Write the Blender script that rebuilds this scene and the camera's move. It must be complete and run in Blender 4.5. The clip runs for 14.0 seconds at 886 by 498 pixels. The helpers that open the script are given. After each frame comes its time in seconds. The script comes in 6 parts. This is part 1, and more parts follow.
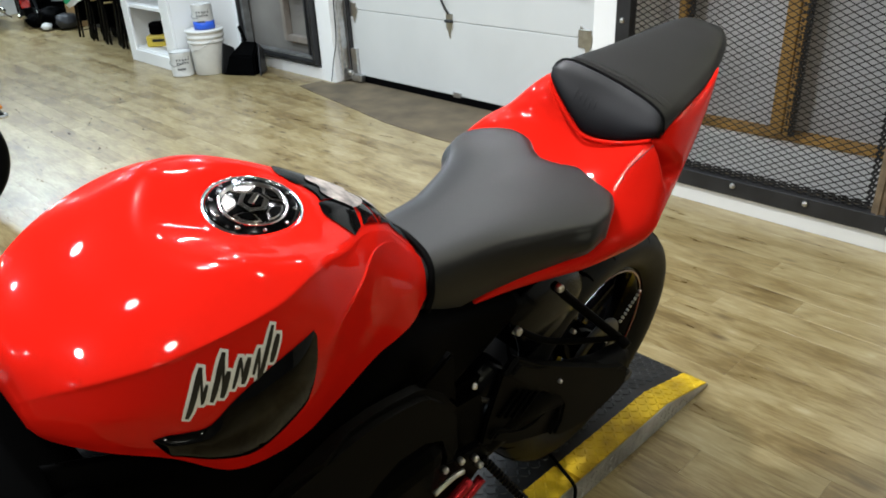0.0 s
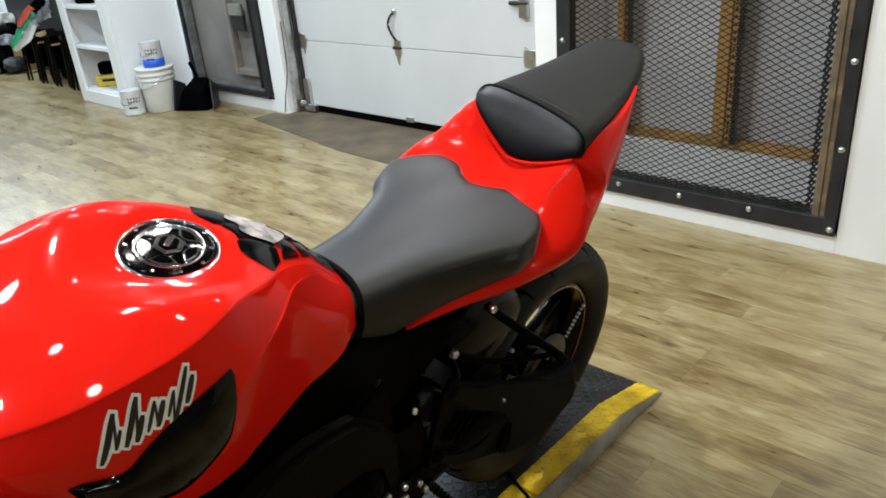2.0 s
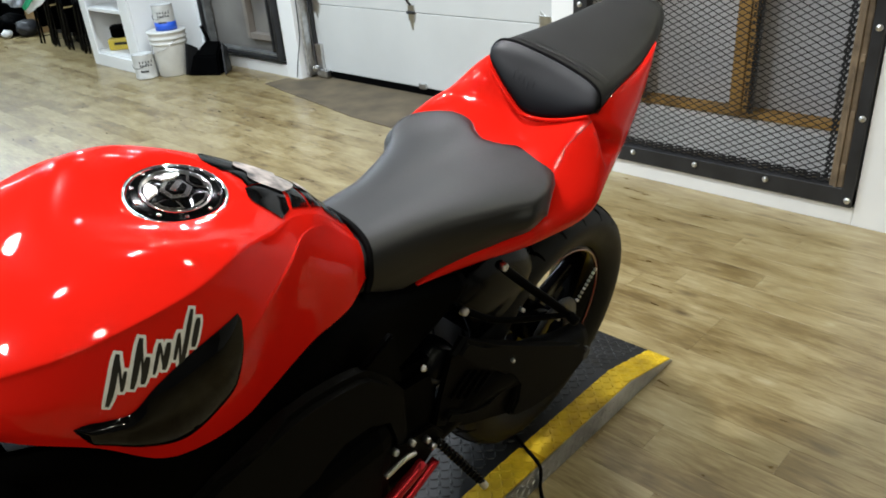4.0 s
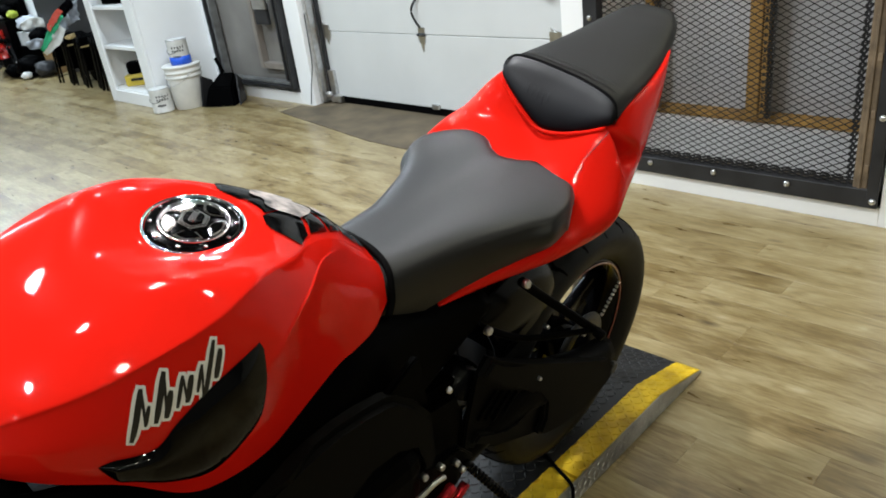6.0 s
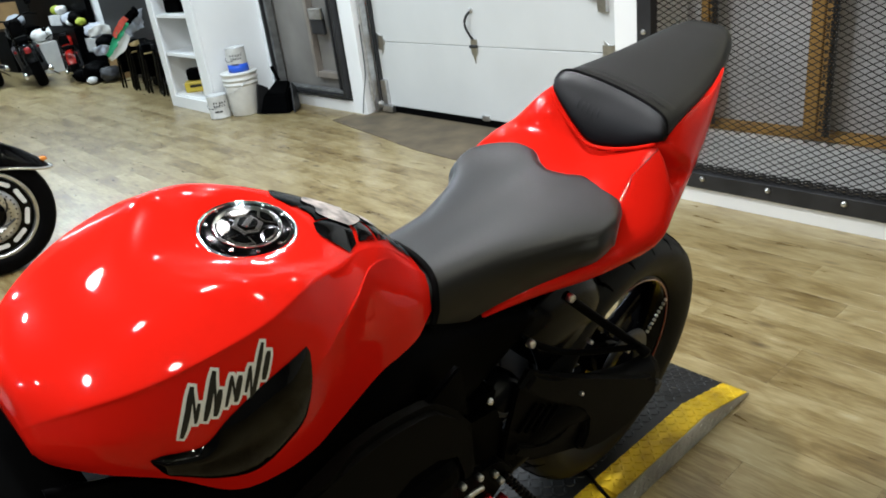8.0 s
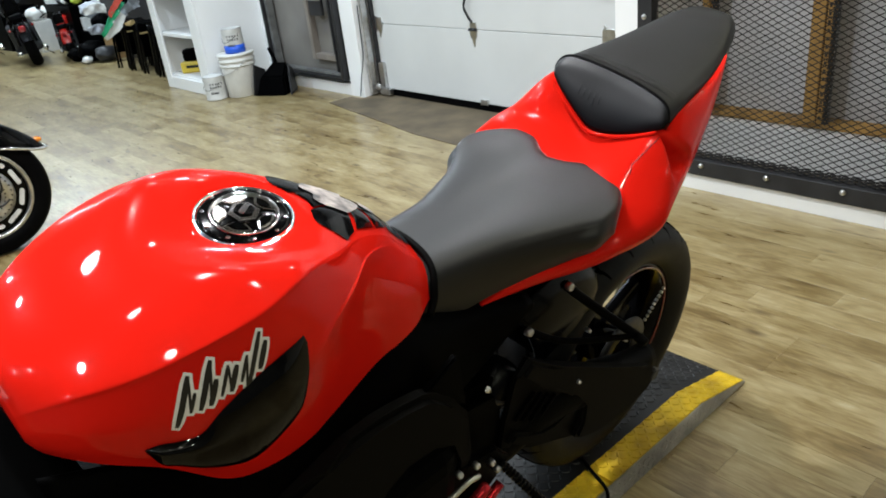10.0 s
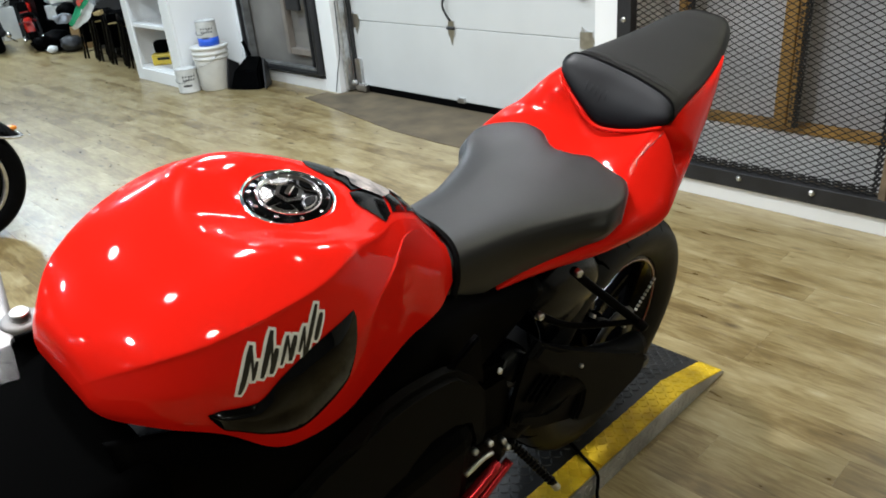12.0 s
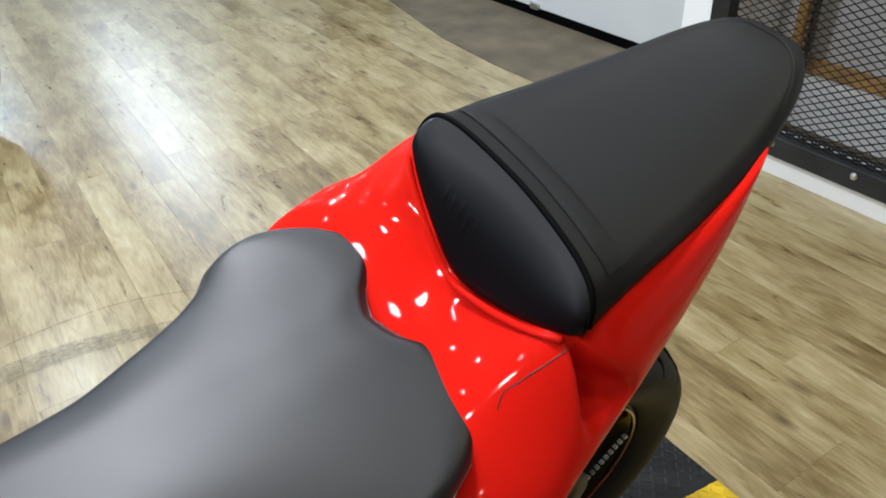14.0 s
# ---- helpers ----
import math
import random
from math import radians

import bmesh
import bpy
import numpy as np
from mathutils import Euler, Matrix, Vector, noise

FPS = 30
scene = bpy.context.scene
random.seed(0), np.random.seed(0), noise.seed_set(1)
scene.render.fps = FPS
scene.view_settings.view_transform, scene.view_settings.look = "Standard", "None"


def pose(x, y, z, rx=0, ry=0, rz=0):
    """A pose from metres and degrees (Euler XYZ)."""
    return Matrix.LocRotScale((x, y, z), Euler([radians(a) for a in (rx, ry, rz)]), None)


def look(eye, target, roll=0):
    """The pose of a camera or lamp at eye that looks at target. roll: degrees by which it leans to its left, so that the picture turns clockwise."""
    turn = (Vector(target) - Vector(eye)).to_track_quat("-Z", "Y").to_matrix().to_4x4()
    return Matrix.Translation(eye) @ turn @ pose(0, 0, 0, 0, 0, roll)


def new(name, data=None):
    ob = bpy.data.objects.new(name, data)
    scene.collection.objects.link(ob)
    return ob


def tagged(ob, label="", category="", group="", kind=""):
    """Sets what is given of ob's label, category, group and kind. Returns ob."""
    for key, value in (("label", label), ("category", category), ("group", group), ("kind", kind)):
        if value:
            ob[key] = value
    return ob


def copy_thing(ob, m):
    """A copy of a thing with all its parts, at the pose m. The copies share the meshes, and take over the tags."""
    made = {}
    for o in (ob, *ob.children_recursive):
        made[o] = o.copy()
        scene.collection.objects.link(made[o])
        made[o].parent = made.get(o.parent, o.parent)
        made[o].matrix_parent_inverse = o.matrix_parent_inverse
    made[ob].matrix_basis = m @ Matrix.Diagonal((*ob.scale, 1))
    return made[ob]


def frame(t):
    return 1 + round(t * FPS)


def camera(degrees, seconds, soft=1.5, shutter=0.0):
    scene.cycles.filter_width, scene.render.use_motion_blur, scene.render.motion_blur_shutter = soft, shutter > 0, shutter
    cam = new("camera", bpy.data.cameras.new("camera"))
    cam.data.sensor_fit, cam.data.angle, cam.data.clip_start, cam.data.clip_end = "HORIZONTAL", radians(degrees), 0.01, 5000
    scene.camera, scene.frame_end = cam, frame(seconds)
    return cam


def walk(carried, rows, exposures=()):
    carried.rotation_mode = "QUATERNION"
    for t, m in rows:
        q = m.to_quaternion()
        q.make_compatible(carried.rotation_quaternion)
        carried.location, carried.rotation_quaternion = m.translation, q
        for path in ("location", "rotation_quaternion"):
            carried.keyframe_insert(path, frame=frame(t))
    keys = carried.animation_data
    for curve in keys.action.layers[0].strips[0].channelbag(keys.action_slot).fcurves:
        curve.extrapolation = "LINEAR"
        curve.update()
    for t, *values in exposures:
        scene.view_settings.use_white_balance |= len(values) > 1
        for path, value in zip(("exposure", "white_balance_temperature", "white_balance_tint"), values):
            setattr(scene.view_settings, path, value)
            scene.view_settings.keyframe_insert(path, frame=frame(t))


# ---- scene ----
cam = camera(61.7, 14.0, 1.8)
PATH = [
    (0, (0.7430, -0.3777, 1.3800), (-0.5719, 0.8408, 0.4940), -2.80),
    (0.5, (0.7669, -0.3550, 1.3990), (-0.4742, 0.9804, 0.5750), -3.30),
    (1, (0.7826, -0.3498, 1.3840), (-0.4605, 0.9341, 0.4860), -5.60),
    (1.5, (0.7905, -0.3450, 1.3900), (-0.4753, 0.9366, 0.5230), -5.90),
    (2, (0.7983, -0.3431, 1.3910), (-0.4749, 0.9522, 0.5530), -5.00),
    (2.5, (0.8077, -0.3384, 1.3700), (-0.4587, 0.9220, 0.4720), -4.90),
    (3, (0.8062, -0.3412, 1.3650), (-0.4812, 0.9007, 0.4700), -4.20),
    (3.5, (0.7998, -0.3431, 1.3570), (-0.4670, 0.9031, 0.4400), -3.20),
    (3.7, (0.7955, -0.3430, 1.3610), (-0.4827, 0.8993, 0.4530), -3.90),
    (5.8, (0.7883, -0.3223, 1.3460), (-0.4526, 0.9417, 0.4180), -7.70),
    (6, (0.7837, -0.3349, 1.3550), (-0.5428, 0.8973, 0.5040), -7.70),
    (6.5, (0.7816, -0.3356, 1.3530), (-0.5942, 0.8541, 0.5200), -8.80),
    (7, (0.7779, -0.3419, 1.3510), (-0.6403, 0.7952, 0.5180), -7.00),
    (7.5, (0.7879, -0.3379, 1.3580), (-0.6359, 0.7993, 0.5360), -8.10),
    (8, (0.7920, -0.3408, 1.3610), (-0.6264, 0.8125, 0.5500), -7.50),
    (8.2, (0.7864, -0.3421, 1.3650), (-0.6124, 0.8327, 0.5490), -7.10),
    (10.3, (0.7795, -0.3348, 1.3610), (-0.6203, 0.8032, 0.4960), -7.10),
    (10.5, (0.7759, -0.3354, 1.3560), (-0.6096, 0.8078, 0.4760), -6.90),
    (11, (0.7692, -0.3473, 1.3580), (-0.6357, 0.7817, 0.4910), -6.60),
    (11.5, (0.7814, -0.3702, 1.3720), (-0.6259, 0.8033, 0.5700), -5.60),
    (12, (0.7606, -0.4327, 1.3720), (-0.5720, 0.7828, 0.5090), -5.00),
    (12.5, (0.7337, -0.2983, 1.3510), (-0.6450, 0.8031, 0.4090), -3.40),
    (13, (0.7151, -0.0898, 1.3910), (-0.6862, 0.9046, 0.3670), 2.40),
    (13.5, (0.5410, 0.1227, 1.3440), (-0.8754, 1.0822, 0.3080), -0.80),
    (14, (0.4344, 0.3731, 1.3630), (-0.9544, 1.2512, 0.2240), -3.00),
]

EXPOSURES = [(0.0, 0.0, 6170, 10), (10.0, 0.0, 6170, 10), (12.6, -0.04, 6150, 10), (13.5, -0.14, 6000, 11), (14.0, -0.14, 5950, 12)]
walk(cam, [(t, look(e, g, r)) for t, e, g, r in PATH], EXPOSURES)

# ---- light ----
world = bpy.data.worlds.new("world")
scene.world = world
world.use_nodes = True
world.node_tree.nodes["Background"].inputs[0].default_value = (0.9, 0.95, 1.0, 1)
world.node_tree.nodes["Background"].inputs[1].default_value = 0.0

CEIL = 3.1
# seven weak extras add highlights; (0.4, 2.25) and x > 1 are unseen fill
LAMPS = [(x, y) for y in (-3.4, -1.6, 0.2, 1.9) for x in (-12.0, -9.4, -7.0, -4.9, -2.9, -0.9)] + [(-1.9, -0.7), (-1.9, 1.05), (-1.9, -2.5), (-0.9, -0.75), (0.2, -0.8), (0.25, 0.6), (-1.35, 1.2), (-0.75, -0.05), (0.4, 2.25), (1.2, -3.4), (1.2, -1.6), (3.2, -3.4), (3.2, -1.6), (3.2, 0.2), (5.0, -1.6), (5.0, 0.2)]
for lx, ly in LAMPS:
    data = bpy.data.lights.new("ceiling_lamp", "AREA")
    data.shape, data.size = "DISK", 0.15
    warm = max(0.0, min(1.6, (lx + 4.4) / 4.6 + (0.6 if ly > 1 and lx > 0 else 0.0)))  # bluer at the far end, warmer over the lift, tuned to tint the floor
    share = 0.25 if lx < -6 or (lx, ly) in LAMPS[24:31] else 0.35 if (lx, ly) == (-0.75, -0.05) else 0.6 if lx > 2 else 0.25 if lx > 1 else 0.6 if ly > 2 else 2.3 if (lx, ly) == (-0.9, 0.2) else 0.75 if (lx, ly) == (-0.9, 1.9) else 1.4 if -3 < lx < -2 and ly > 0 else 1.2
    data.energy, data.color = 27.0 * share, (0.79 + 0.21 * min(1.0, warm), 0.935 + 0.02 * warm, 1.03 - (0.13 if lx < 0 else 0.20) * warm)
    new("ceiling_lamp", data).matrix_world = pose(lx, ly, CEIL - 0.03)


# larger cool fill lamps, added unseen to brighten the far end and its floor sheen
for lx, ly in ((-8.6, 2.2), (-11.0, 2.2), (-11.0, 0.4)):
    data = bpy.data.lights.new("far_fill_lamp", "AREA")
    data.shape, data.size, data.size_y = "RECTANGLE", 1.2, 0.6
    data.energy, data.color = 68, (0.80, 0.93, 1.0)
    new("far_fill_lamp", data).matrix_world = pose(lx, ly, CEIL - 0.03)


# ---- materials ----
def material(name, colour, rough=0.5, metal=0.0, coat=0.0, vary=0.0, scale=8.0, bump=0.0, bump_scale=200.0, stretch=(1, 1, 1), spec=0.5, dark=None, rand=0.0):
    """A principled material with large and fine variation of its colour and fine relief."""
    m = bpy.data.materials.new(name)
    m.use_nodes = True
    nt = m.node_tree
    b = nt.nodes["Principled BSDF"]
    b.inputs["Roughness"].default_value = rough
    b.inputs["Metallic"].default_value = metal
    b.inputs["Coat Weight"].default_value = coat
    b.inputs["Coat Roughness"].default_value = 0.03
    b.inputs["Specular IOR Level"].default_value = spec
    b.inputs["Base Color"].default_value = (*colour, 1)
    if vary or bump or rand:
        tc = nt.nodes.new("ShaderNodeTexCoord")
        mp = nt.nodes.new("ShaderNodeMapping")
        mp.inputs["Scale"].default_value = stretch
        nt.links.new(tc.outputs["Object"], mp.inputs["Vector"])
    if vary:
        n1 = nt.nodes.new("ShaderNodeTexNoise")
        n1.inputs["Scale"].default_value, n1.inputs["Detail"].default_value = scale, 6
        nt.links.new(mp.outputs[0], n1.inputs["Vector"])
        rr = nt.nodes.new("ShaderNodeMapRange")
        rr.inputs[1].default_value, rr.inputs[2].default_value = 0.3, 0.7
        nt.links.new(n1.outputs["Fac"], rr.inputs[0])
        mix = nt.nodes.new("ShaderNodeMix")
        mix.data_type = "RGBA"
        d = dark or tuple(c * (1 - vary) for c in colour)
        mix.inputs[6].default_value = (*d, 1)
        mix.inputs[7].default_value = (*[min(1, c * (1 + vary * 0.5)) for c in colour], 1)
        nt.links.new(rr.outputs[0], mix.inputs[0])
        nt.links.new(mix.outputs[2], b.inputs["Base Color"])
        r2 = nt.nodes.new("ShaderNodeMapRange")
        r2.inputs[3].default_value, r2.inputs[4].default_value = max(0, rough - 0.12 * vary - 0.02), min(1, rough + 0.2 * vary + 0.02)
        nt.links.new(n1.outputs["Fac"], r2.inputs[0])
        nt.links.new(r2.outputs[0], b.inputs["Roughness"])
    if bump:
        n2 = nt.nodes.new("ShaderNodeTexNoise")
        n2.inputs["Scale"].default_value, n2.inputs["Detail"].default_value = bump_scale, 4
        nt.links.new(mp.outputs[0], n2.inputs["Vector"])
        bp = nt.nodes.new("ShaderNodeBump")
        bp.inputs["Strength"].default_value, bp.inputs["Distance"].default_value = bump, 0.002
        nt.links.new(n2.outputs["Fac"], bp.inputs["Height"])
        nt.links.new(bp.outputs[0], b.inputs["Normal"])
    return m


RED = material("red_paint", (0.63, 0.0105, 0.0045), 0.22, coat=0.3, vary=0.05, scale=3, spec=0.006)
# paler steel for the two cap petals that show a bright reflection
PETAL = material("bright_petal_steel", (0.62, 0.58, 0.55), 0.24, 1.0, vary=0.1, scale=40)
SEAT = material("seat_vinyl", (0.0028, 0.0027, 0.0029), 0.42, vary=0.15, scale=6, bump=0.02, bump_scale=700, spec=0.44)
seat_shader = SEAT.node_tree.nodes["Principled BSDF"]
seat_shader.inputs["Sheen Weight"].default_value = 0.32
seat_shader.inputs["Sheen Roughness"].default_value = 0.28
seat_shader.inputs["Sheen Tint"].default_value = (0.86, 0.92, 1.0, 1)
PILLION = material("pillion_vinyl", (0.0036, 0.0030, 0.0027), 0.5, vary=0.2, scale=6, bump=0.05, bump_scale=600, spec=0.18)
SMOOTH_PAD = material("smooth_vinyl", (0.0022, 0.0022, 0.0032), 0.36, vary=0.1, scale=5, bump=0.015, bump_scale=600, spec=0.17)
BLACK = material("black_plastic", (0.0006, 0.0006, 0.0007), 0.42, vary=0.2, scale=9, bump=0.08, bump_scale=500, spec=0.012)
FAIRING = material("fairing_plastic", (0.0008, 0.0008, 0.0008), 0.8, vary=0.2, scale=9, bump=0.05, bump_scale=300, spec=0.01)
CHARCOAL = material("charcoal_plastic", (0.0030, 0.0029, 0.0027), 0.6, vary=0.25, scale=9, bump=0.06, bump_scale=400, spec=0.04)
ALLOY = material("cast_alloy", (0.27, 0.255, 0.25), 0.5, 0.7, vary=0.2, scale=20)
FRAME = material("frame_black", (0.0008, 0.0008, 0.001), 0.45, vary=0.2, scale=7, spec=0.02)
TYRE = material("tyre_rubber", (0.0055, 0.0055, 0.006), 0.5, vary=0.3, scale=20, bump=0.1, bump_scale=300, spec=0.16)
HUGGER = material("gloss_fender", (0.0015, 0.0017, 0.0024), 0.22, vary=0.2, scale=9, spec=0.08)
RUBBER = material("rubber", (0.0016, 0.0016, 0.0018), 0.58, vary=0.3, scale=20, bump=0.1, bump_scale=300, spec=0.035)
CHROME = material("chrome", (0.75, 0.75, 0.76), 0.07, 1.0, vary=0.05, scale=15)
STEEL = material("steel", (0.62, 0.62, 0.62), 0.3, 1.0, vary=0.2, scale=30)
GLOSSBLACK = material("gloss_black", (0.0012, 0.0012, 0.0014), 0.12, coat=0.14, vary=0.2, scale=30, spec=0.05)
KNEE = material("knee_guard_gloss", (0.0012, 0.0012, 0.0014), 0.1, coat=0.3, vary=0.2, scale=30, spec=0.06)
WHITE_INK = material("white_decal", (0.8, 0.8, 0.8), 0.35, vary=0.03)
BLACK_INK = material("black_decal", (0.008, 0.008, 0.008), 0.4, vary=0.1)
ANODISED = material("red_anodised", (0.5, 0.02, 0.03), 0.25, 0.8, vary=0.15)
STAMP = material("grey_print", (0.50, 0.43, 0.40), 0.35, vary=0.6, scale=45, dark=(0.03, 0.028, 0.028))
WHITE_WALL = material("white_paint", (0.82, 0.82, 0.81), 0.55, vary=0.07, scale=1.5, bump=0.08, bump_scale=60)
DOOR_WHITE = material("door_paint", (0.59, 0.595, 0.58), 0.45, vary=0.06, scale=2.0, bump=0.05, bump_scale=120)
DARK_WALL = material("stray_light_grey", (0.16, 0.16, 0.17), 0.6, vary=0.08, scale=2)
CEILING = material("ceiling_paint", (0.1, 0.1, 0.1), 0.7, vary=0.05, scale=2)
DARK_STEEL = material("dark_steel", (0.028, 0.028, 0.03), 0.45, 0.4, vary=0.4, scale=9, bump=0.15, bump_scale=90)
MESH_STEEL = material("mesh_steel", (0.03, 0.027, 0.024), 0.5, 0.5, vary=0.3, scale=20)
ANGLE_IRON = material("rusty_steel", (0.16, 0.115, 0.07), 0.6, 0.1, vary=0.6, scale=12, bump=0.3, bump_scale=60)
BROWN = material("rusty_wood", (0.42, 0.235, 0.055), 0.6, vary=0.6, scale=6, bump=0.3, bump_scale=60, stretch=(1, 1, 0.2))
CAGE_BACK = material("dull_block", (0.54, 0.535, 0.545), 0.7, vary=0.16, scale=2.5, bump=0.15, bump_scale=70)
SILL = material("pale_block", (0.72, 0.72, 0.71), 0.7, vary=0.12, scale=4, bump=0.15, bump_scale=70)
CONCRETE = material("concrete", (0.118, 0.090, 0.054), 0.75, vary=0.45, scale=5, bump=0.3, bump_scale=70)
YELLOW = material("yellow_paint", (0.62, 0.42, 0.012), 0.5, vary=0.4, scale=9, bump=0.1, bump_scale=60, dark=(0.30, 0.19, 0.012), spec=0.3)
PLATE = material("tread_plate", (0.42, 0.42, 0.43), 0.3, 0.9, vary=0.4, scale=9)
DECK = material("deck_plate", (0.026, 0.026, 0.027), 0.42, 0.45, vary=0.4, scale=8)
BUCKET = material("white_plastic", (0.68, 0.67, 0.63), 0.4, vary=0.1, scale=9)
BLUE = material("blue_label", (0.02, 0.1, 0.62), 0.4, vary=0.1)
CAN = material("can_label", (0.62, 0.62, 0.6), 0.4, vary=0.15, scale=18)
CARD = material("cardboard", (0.36, 0.22, 0.09), 0.75, vary=0.2, scale=5)
TOOL_YELLOW = material("tool_yellow", (0.62, 0.46, 0.05), 0.4, vary=0.15)
GLASS_DARK = material("dull_glass", (0.20, 0.187, 0.168), 0.2, vary=0.25, scale=2)
GREEN = material("green_cloth", (0.02, 0.32, 0.14), 0.7, vary=0.2)
RED_CLOTH = material("red_cloth", (0.5, 0.06, 0.03), 0.7, vary=0.2)
GREY_CLOTH = material("grey_cloth", (0.4, 0.42, 0.46), 0.8, vary=0.3, scale=6)
MAROON = material("maroon_paint", (0.12, 0.004, 0.006), 0.2, coat=1.0, vary=0.1)
LAMP_RED = material("tail_lens", (0.22, 0.003, 0.005), 0.15, coat=0.5, vary=0.1)
ORANGE = material("orange_lens", (0.6, 0.2, 0.03), 0.2, vary=0.1)
TAN = material("tan_plastic", (0.45, 0.33, 0.14), 0.5, vary=0.1)
DEEP_RED = material("deep_red_paint", (0.30, 0.012, 0.008), 0.15, coat=0.4, vary=0.1)
DUSTY = material("dusty_wood", (0.19, 0.165, 0.14), 0.7, vary=0.2, scale=8)
BEAD = material("dusty_steel", (0.13, 0.13, 0.125), 0.6, 0.1, vary=0.5, scale=14)
LIME = material("lime_cloth", (0.33, 0.38, 0.03), 0.6, vary=0.2)
SUBFLOOR = material("joint_dark", (0.2, 0.17, 0.12), 0.6, vary=0.3, scale=4)


def plank_material():
    """Weathered vinyl plank: streaks along x, knots, each plank its own tone."""
    m = bpy.data.materials.new("vinyl_plank")
    m.use_nodes = True
    nt = m.node_tree
    L = nt.links.new
    b = nt.nodes["Principled BSDF"]
    geo = nt.nodes.new("ShaderNodeNewGeometry")
    info = nt.nodes.new("ShaderNodeObjectInfo")
    isl = nt.nodes.new("ShaderNodeMath")
    isl.operation = "ADD"
    L(info.outputs["Random"], isl.inputs[0])
    L(geo.outputs["Random Per Island"], isl.inputs[1])
    fr = nt.nodes.new("ShaderNodeMath")
    fr.operation = "FRACT"
    L(isl.outputs[0], fr.inputs[0])
    off = nt.nodes.new("ShaderNodeVectorMath")
    off.operation = "SCALE"
    off.inputs[0].default_value = (37, 91, 0)
    L(fr.outputs[0], off.inputs["Scale"])
    add = nt.nodes.new("ShaderNodeVectorMath")
    L(geo.outputs["Position"], add.inputs[0])
    L(off.outputs[0], add.inputs[1])
    mp = nt.nodes.new("ShaderNodeMapping")
    mp.inputs["Scale"].default_value = (6.4, 30, 1)
    L(add.outputs[0], mp.inputs["Vector"])
    n1 = nt.nodes.new("ShaderNodeTexNoise")
    n1.inputs["Scale"].default_value, n1.inputs["Detail"].default_value, n1.inputs["Distortion"].default_value = 1.0, 7, 1.1
    L(mp.outputs[0], n1.inputs["Vector"])
    mp2 = nt.nodes.new("ShaderNodeMapping")
    mp2.inputs["Scale"].default_value = (2.6, 7.0, 1)
    L(add.outputs[0], mp2.inputs["Vector"])
    n2 = nt.nodes.new("ShaderNodeTexNoise")
    n2.inputs["Scale"].default_value, n2.inputs["Detail"].default_value = 1.0, 3
    L(mp2.outputs[0], n2.inputs["Vector"])
    ramp = nt.nodes.new("ShaderNodeValToRGB")
    e = ramp.color_ramp.elements
    e[0].position, e[0].color = 0.28, (0.085, 0.052, 0.017, 1)
    e[1].position, e[1].color = 0.75, (0.425, 0.367, 0.235, 1)
    for at, col in ((0.42, (0.178, 0.125, 0.047, 1)), (0.52, (0.262, 0.201, 0.092, 1)), (0.62, (0.330, 0.266, 0.138, 1))):
        ramp.color_ramp.elements.new(at).color = col
    mix = nt.nodes.new("ShaderNodeMath")
    mix.operation = "MULTIPLY_ADD"
    mix.inputs[1].default_value = 0.42
    L(n1.outputs["Fac"], mix.inputs[0])
    m3 = nt.nodes.new("ShaderNodeMath")
    m3.operation = "MULTIPLY"
    m3.inputs[1].default_value = 0.45
    L(n2.outputs["Fac"], m3.inputs[0])
    L(m3.outputs[0], mix.inputs[2])
    tone = nt.nodes.new("ShaderNodeMath")
    tone.operation = "MULTIPLY_ADD"
    tone.inputs[1].default_value = 0.12
    L(fr.outputs[0], tone.inputs[0])
    sub = nt.nodes.new("ShaderNodeMath")
    sub.inputs[1].default_value = 0.0
    L(mix.outputs[0], sub.inputs[0])
    L(sub.outputs[0], tone.inputs[2])
    # fine grain along the plank, and blotches across planks
    mf = nt.nodes.new("ShaderNodeMapping")
    mf.inputs["Scale"].default_value = (14, 120, 1)
    L(add.outputs[0], mf.inputs["Vector"])
    nf = nt.nodes.new("ShaderNodeTexNoise")
    nf.inputs["Scale"].default_value, nf.inputs["Detail"].default_value, nf.inputs["Distortion"].default_value = 1.0, 5, 0.8
    L(mf.outputs[0], nf.inputs["Vector"])
    gr = nt.nodes.new("ShaderNodeMath")
    gr.operation = "MULTIPLY_ADD"
    gr.inputs[1].default_value = 0.27
    L(nf.outputs["Fac"], gr.inputs[0])
    g0 = nt.nodes.new("ShaderNodeMath")
    g0.inputs[1].default_value = -0.135
    L(tone.outputs[0], g0.inputs[0])
    L(g0.outputs[0], gr.inputs[2])
    nb4 = nt.nodes.new("ShaderNodeTexNoise")
    nb4.inputs["Scale"].default_value, nb4.inputs["Detail"].default_value = 5.5, 4
    L(geo.outputs["Position"], nb4.inputs["Vector"])
    bl = nt.nodes.new("ShaderNodeMath")
    bl.operation = "MULTIPLY_ADD"
    bl.inputs[1].default_value = 0.22
    L(nb4.outputs["Fac"], bl.inputs[0])
    b0 = nt.nodes.new("ShaderNodeMath")
    b0.inputs[1].default_value = -0.11
    L(gr.outputs[0], b0.inputs[0])
    L(b0.outputs[0], bl.inputs[2])
    L(bl.outputs[0], ramp.inputs["Fac"])
    # knots
    mk = nt.nodes.new("ShaderNodeMapping")
    mk.inputs["Scale"].default_value = (3.4, 8.5, 1)
    L(add.outputs[0], mk.inputs["Vector"])
    vor = nt.nodes.new("ShaderNodeTexVoronoi")
    vor.inputs["Scale"].default_value = 1.0
    L(mk.outputs[0], vor.inputs["Vector"])
